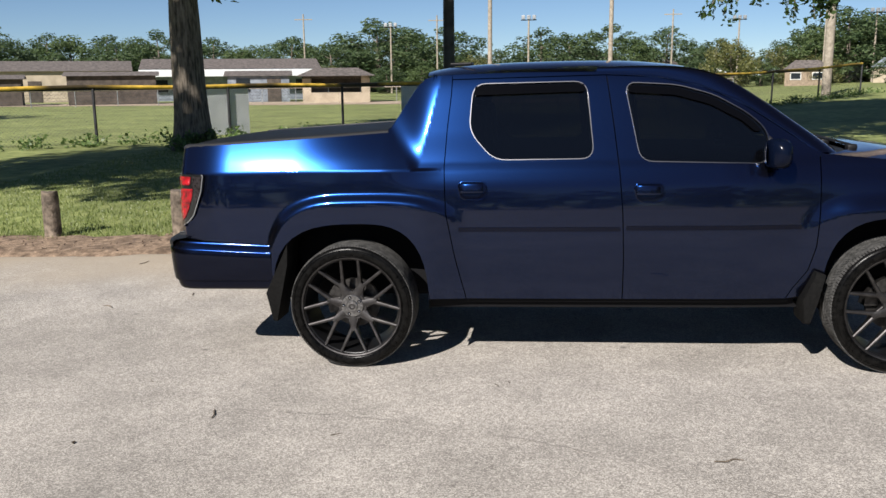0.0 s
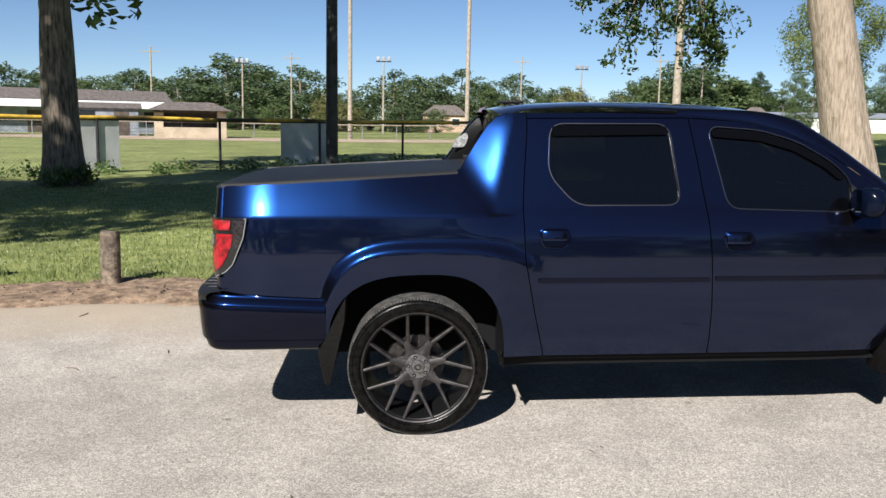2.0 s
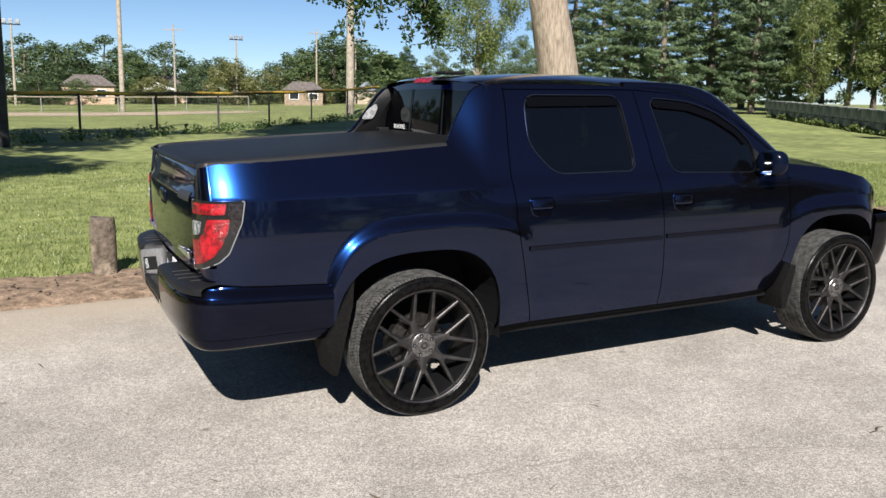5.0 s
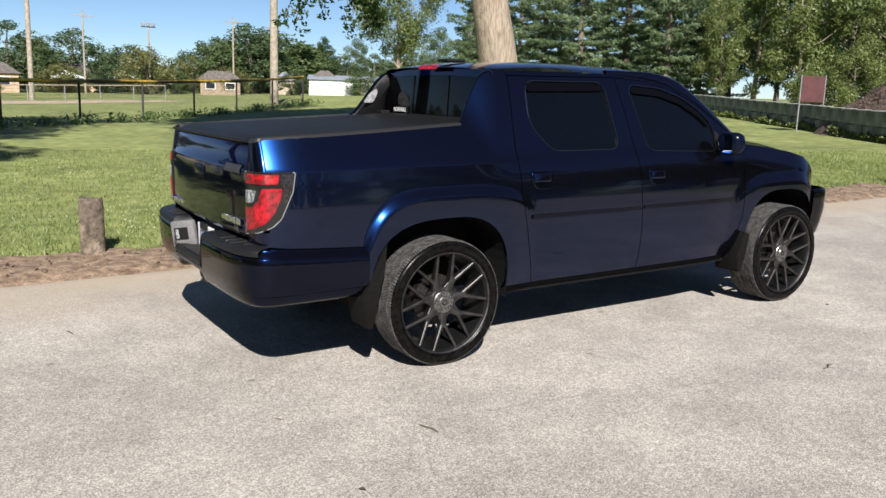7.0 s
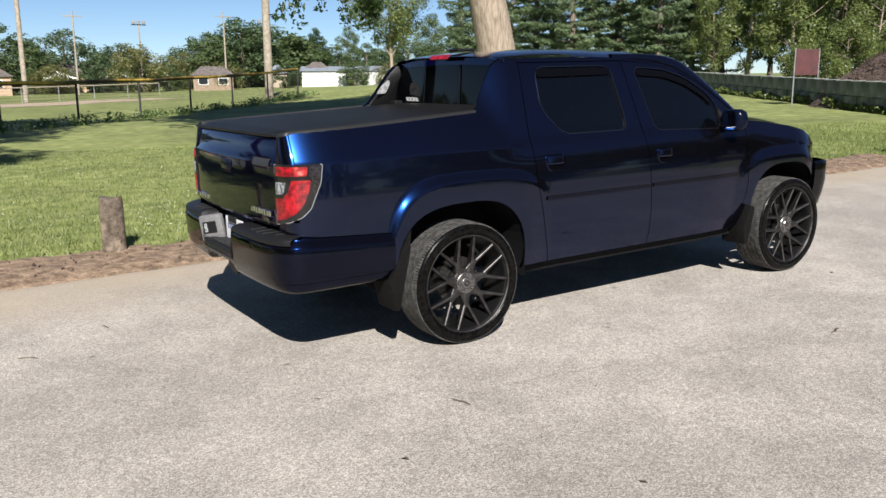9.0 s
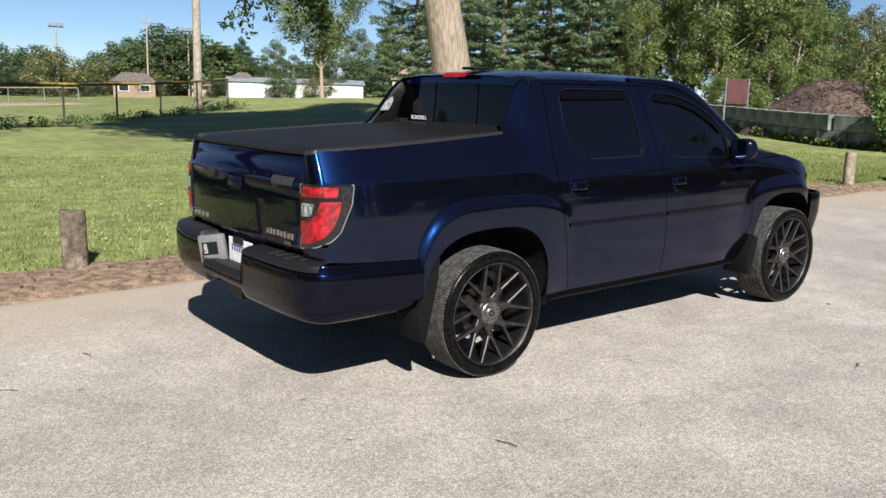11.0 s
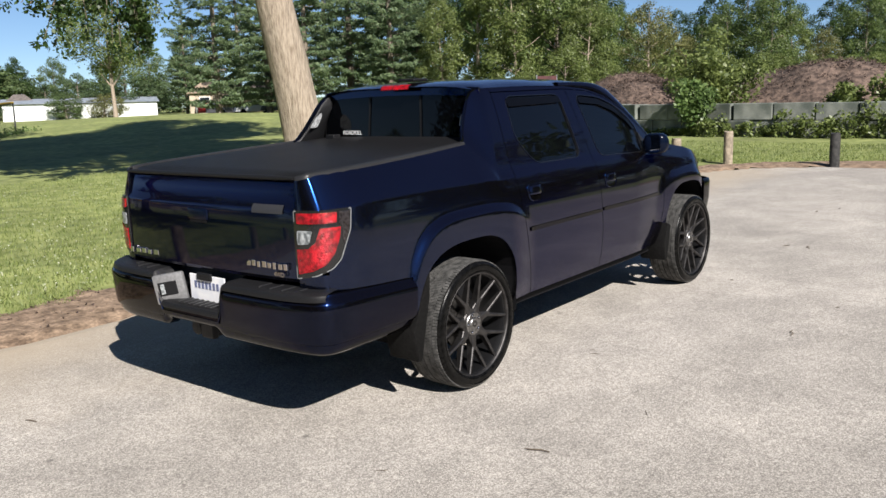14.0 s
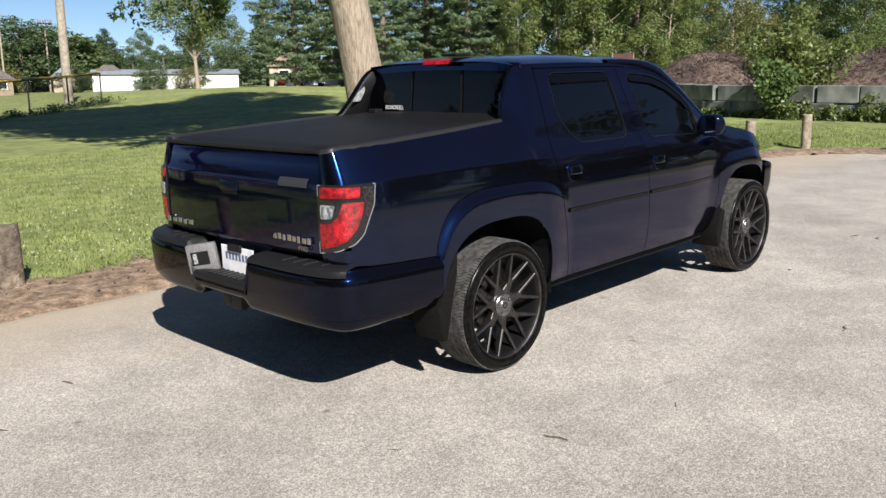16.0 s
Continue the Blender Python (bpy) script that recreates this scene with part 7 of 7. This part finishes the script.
for bearing, dist, w, mat, rmat, words in ((3.0, 128, 6.5, M_BRICK, M_ROOF, "far tan house with a hipped roof"), (7.5, 136, 6, M_BRICK, M_ROOF, "far brick house beyond the park"),
                                           (34.3, 110, 7, M_CREAM, M_ROOF_TAN, "far cream house with a tan roof"), (37.6, 114, 7, M_BRICK, M_ROOF, "far brick house beyond the park")):
    x, y = at_bearing(bearing, dist)
    house(x, y, -bearing, w, 6, 2.5, 1.5, mat, rmat, words)
for bearing, dist, w, h, mat, rmat, words in ((16.1, 117, 5.0, 1.9, M_ROOF_TAN, M_ROOF, "far low tan house with a wide dark roof"), (20.3, 127, 2.6, 2.0, M_CREAM, M_GREYWALL, "small far pale house with a grey roof"), (22.9, 127, 3.4, 2.3, M_CREAM, M_ROOF, "small far pale house with a dark roof")):
    x, y = at_bearing(bearing, dist)
    house(x, y, -bearing, w, 4, h, 1.2, mat, rmat, words, 0 if w < 4 else 2)


def tent(b, d):
    x, y = at_bearing(b, d)
    thing = tagged(new("canopy_tent"), "far white peaked canopy tent", "tent")
    bm = bmesh.new()
    v = [bm.verts.new(p) for p in ((-2.4, -2, 2.0), (2.4, -2, 2.0), (2.4, 2, 2.0), (-2.4, 2, 2.0), (0, 0, 3.1))]
    for f in ((0, 1, 4), (1, 2, 4), (2, 3, 4), (3, 0, 4)):
        bm.faces.new([v[i] for i in f])
    part("canopy", bm, M_WHITE, thing)
    for px, py in ((-2.3, -1.9), (2.3, -1.9), (2.3, 1.9), (-2.3, 1.9)):
        bm = bmesh.new()
        tube(bm, [(px, py, -0.1), (px, py, 2.0)], [0.04, 0.04], 6)
        part("tent_leg", bm, M_GALV, thing)
    thing.matrix_basis = pose(x, y, ground_z(x, y))


tent(7.1, 132)
tent(10.2, 136)


def far_car(b, d, mat, label, turn):
    x, y = at_bearing(b, d, -3.8, -4)
    thing = tagged(new("parked_car"), label, "car")
    bm = bmesh.new()
    prof = [(-2.1, 0.35), (-2.15, 0.8), (-1.7, 0.95), (-1.2, 1.4), (0.5, 1.42), (1.1, 0.98), (2.0, 0.85), (2.15, 0.4)]
    rows = [[(px * k, s, pz) for px, pz in prof] for s, k in ((-0.85, 0.97), (-0.78, 1.0), (0.78, 1.0), (0.85, 0.97))]
    vs = strip(bm, rows, True)
    bm.faces.new(vs[0])
    bm.faces.new(vs[-1])
    part("body", bm, mat, thing, smooth=30)
    bm = bmesh.new()
    box(bm, -1.15, 0.75, -0.87, 0.87, 1.0, 1.33, 0.05)
    part("windows", bm, M_PANE, thing)
    for wx in (-1.35, 1.35):
        for s in (-0.8, 0.8):
            bm = bmesh.new()
            lathe(bm, [(0.02, -0.1), (0.32, -0.1), (0.33, 0.0), (0.32, 0.1), (0.02, 0.1)], 16, centre=(wx, s, 0.33))
            part("wheel", bm, M_TYRE, thing)
    thing.matrix_basis = pose(x, y, ground_z(x, y) + 0.0, 0, 0, turn)


M_CARRED = material("red_car_paint", (0.3, 0.03, 0.03), 0.25)
M_CARWHITE = material("white_car_paint", (0.7, 0.7, 0.72), 0.25)
M_CARGREY = material("grey_car_paint", (0.1, 0.1, 0.11), 0.25)
far_car(35.4, 98, M_CARRED, "small red car parked far off", 60)
far_car(38.6, 92, M_CARWHITE, "white car parked far off", 150)
far_car(40.2, 92, M_CARGREY, "dark grey car parked far off", 150)
far_car(36.6, 96, M_CARGREY, "dark grey car parked far off", 20)

# ==== far side fence of the field ====
def field_fence():
    fence = tagged(new("field_fence"), "long low wire fence with a pale rail across the field", "fence")
    ends = [at_bearing(b, d) for b, d in ((-40, 70), (-25, 72), (-12, 73), (2, 76), (14, 82))]
    rail = []
    for (xa, ya), (xb, yb) in zip(ends, ends[1:]):
        for k in range(6):
            x, y = xa + (xb - xa) * k / 6, ya + (yb - ya) * k / 6
            z = ground_z(x, y)
            rail.append((x, y, z + 1.25))
            bm = bmesh.new()
            tube(bm, [(x, y, z - 0.1), (x, y, z + 1.25)], [0.035, 0.035], 6)
            part("fence_post", bm, M_GALV, fence)
    bm = bmesh.new()
    tube(bm, rail, [0.045] * len(rail), 6)
    part("top_rail", bm, M_POLEWOOD, fence, "pale top rail")
    for z in (0.2, 0.45, 0.7, 0.95):
        bm = bmesh.new()
        tube(bm, [(p[0], p[1], p[2] - 1.25 + z) for p in rail], [0.012] * len(rail), 4)
        part("wire", bm, M_STEEL, fence)


field_fence()

# ==== field track ====
fx = spread(-75, 30, (30, 3))
field = tagged(grid_sheet("infield", fx, spread(58, 72, (72, 2)), lambda x, y: ground_z(x, y) + 0.02, M_INFIELD, lambda x, y: 60 + 0.12 * x < y < 70 + 0.1 * x), "pale bare dirt track of the playing field", "dirt track", kind="structure")

# ==== grass, twigs and litter ====
def lawn_blades():
    rng = np.random.default_rng(9)
    n = 140000
    # denser towards the car park
    x = rng.uniform(-9, 16.5, n)
    y = 3.3 + (rng.random(n) ** 1.8) * 13
    side = rng.random(n) < 0.18
    x[side] = 13.9 + rng.random(side.sum()) ** 1.3 * 5.5
    y[side] = rng.uniform(-3, 9, side.sum())
    keep = np.array([edge_inside(a, b) < -(0.85 + 0.35 * noise.noise((a * 1.3, b * 1.3, 4))) for a, b in zip(x, y)])
    x, y = x[keep], y[keep]
    z = np.array([ground_height(a, b) for a, b in zip(x, y)])
    n = len(x)
    h = rng.uniform(0.02, 0.062, n) * (1 + 0.5 * (rng.random(n) < 0.05))
    a = rng.uniform(0, 2 * np.pi, n)
    w = rng.uniform(0.004, 0.009, n)
    lean = rng.uniform(-0.035, 0.035, (n, 2))
    base = np.stack([x, y, z - 0.004], 1)
    d = np.stack([np.cos(a) * w, np.sin(a) * w, np.zeros(n)], 1)
    tip = base + np.stack([lean[:, 0], lean[:, 1], h], 1)
    v = np.stack([base - d, base + d, tip + d * 0.25, tip - d * 0.25], 1).reshape(-1, 3)
    ob = leaf_object("grass", v, np.arange(n * 4).reshape(-1, 4), M_BLADE, None)
    tagged(ob, "short green lawn grass", "grass", kind="stuff")


lawn_blades()


def clover():
    """Pale clover heads scattered in the lawn."""
    rng = np.random.default_rng(29)
    c = []
    while len(c) < 2600:
        x, y = rng.uniform(-9, 9), 3.9 + rng.random() ** 1.6 * 10
        if edge_inside(x, y) < -1.0 and noise.noise((x * 0.8, y * 0.8, 7)) > -0.1:
            c.append((x, y, ground_height(x, y) + 0.05))
    v, f = leaf_quads(rng, c, 0.01, 5200, 0.013)
    tagged(leaf_object("clover", v, f, M_CLOVER, None), "pale clover heads scattered in the lawn", "clover", kind="stuff")


M_CLOVER = leafy("clover_heads", (0.34, 0.4, 0.2), (0.6, 0.6, 0.46), 0.7)
clover()


def fence_weeds():
    rng = np.random.default_rng(12)
    c, r = [], []
    for d in np.linspace(0, 62, 160):
        p = fence_point(d)
        c.append((p.x + 0.5 + rng.normal() * 0.25, p.y - 0.5 + rng.normal() * 0.25, ground_z(p.x, p.y) + 0.08 + 0.08 * rng.random()))
        r.append(0.28 + 0.2 * rng.random())
    v, f = leaf_quads(rng, c, np.array(r), 7000, 0.07)
    v[:, 2] = np.maximum(v[:, 2], 0.02)
    tagged(leaf_object("weeds", v, f, M_LEAF, None), "uncut weeds along the fence foot", "weeds", kind="stuff")


fence_weeds()


def litter():
    rng = random.Random(3)
    for k in range(16):
        bm = bmesh.new()
        L = rng.uniform(0.03, 0.085)
        pts = [(-L, 0, 0.006), (-L * 0.3, rng.uniform(-0.02, 0.02), 0.008), (L * 0.4, rng.uniform(-0.02, 0.02), 0.007), (L, 0, 0.006)]
        tube(bm, pts, [0.003, 0.004, 0.004, 0.002], 5)
        ob = tagged(part("twig", bm, M_WOOD, smooth=60), "small dry brown twig on the asphalt", "twig", "twigs")
        x, y = ((-1.86, 0.87), (-2.41, 0.44), (0.98, -1.19), (0.15, -1.98), (-1.19, -1.26), (0.91, -1.24))[k] if k < 6 else (rng.uniform(-6, 8), rng.uniform(-4, 2.4))
        if k >= 6 and abs(y) < 1.1 and -1.3 < x < 4:
            y = 1.9
        ob.matrix_basis = pose(x, y, RISE * x, 0, 0, rng.uniform(0, 180)) if k not in (2, 3, 4, 5) else pose(x, y, RISE * x, 0, 0, rng.uniform(0, 180)) @ Matrix.Scale(0.45, 4)
    for k in range(22):
        bm = bmesh.new()
        q = [(-0.028, 0, 0.004), (-0.005, -0.014, 0.010), (0.03, 0, 0.005), (0, 0.015, 0.012)]
        f = bm.faces.new([bm.verts.new(p) for p in q])
        bmesh.ops.solidify(bm, geom=[f], thickness=0.001)
        x, y = rng.uniform(-6, 9), rng.uniform(-4.5, 2.5)
        if abs(y) < 1.2 and -1.4 < x < 4.1:
            y += 2.6 * (1 if y > 0 else -1)
        ob = tagged(part("fallen_leaf", bm, M_WOOD), "dry brown fallen leaf on the asphalt", "leaf", "fallen leaves")
        ob.matrix_basis = pose(x, min(y, 2.5), RISE * x, 0, 0, rng.uniform(0, 360)) @ Matrix.Scale(rng.uniform(0.6, 1.1), 4)


litter()


def dirt_litter():
    """Chips, dry leaves and crumbs on the dirt strip."""
    rng = np.random.default_rng(77)
    c = []
    while len(c) < 900:
        x, y = rng.uniform(-9, 14), rng.uniform(2.6, 4.1)
        if 0.05 < -edge_inside(x, y) < 1.1:
            c.append((x, y, dirt_height(x, y) + 0.008))
    v, f = leaf_quads(rng, c, 0.012, 1800, 0.016, 0.8)
    tagged(leaf_object("dirt_litter", v, f, M_CHIP, None), "dry chips and crumbs on the dirt", "litter", kind="stuff")


dirt_litter()
block_wall()
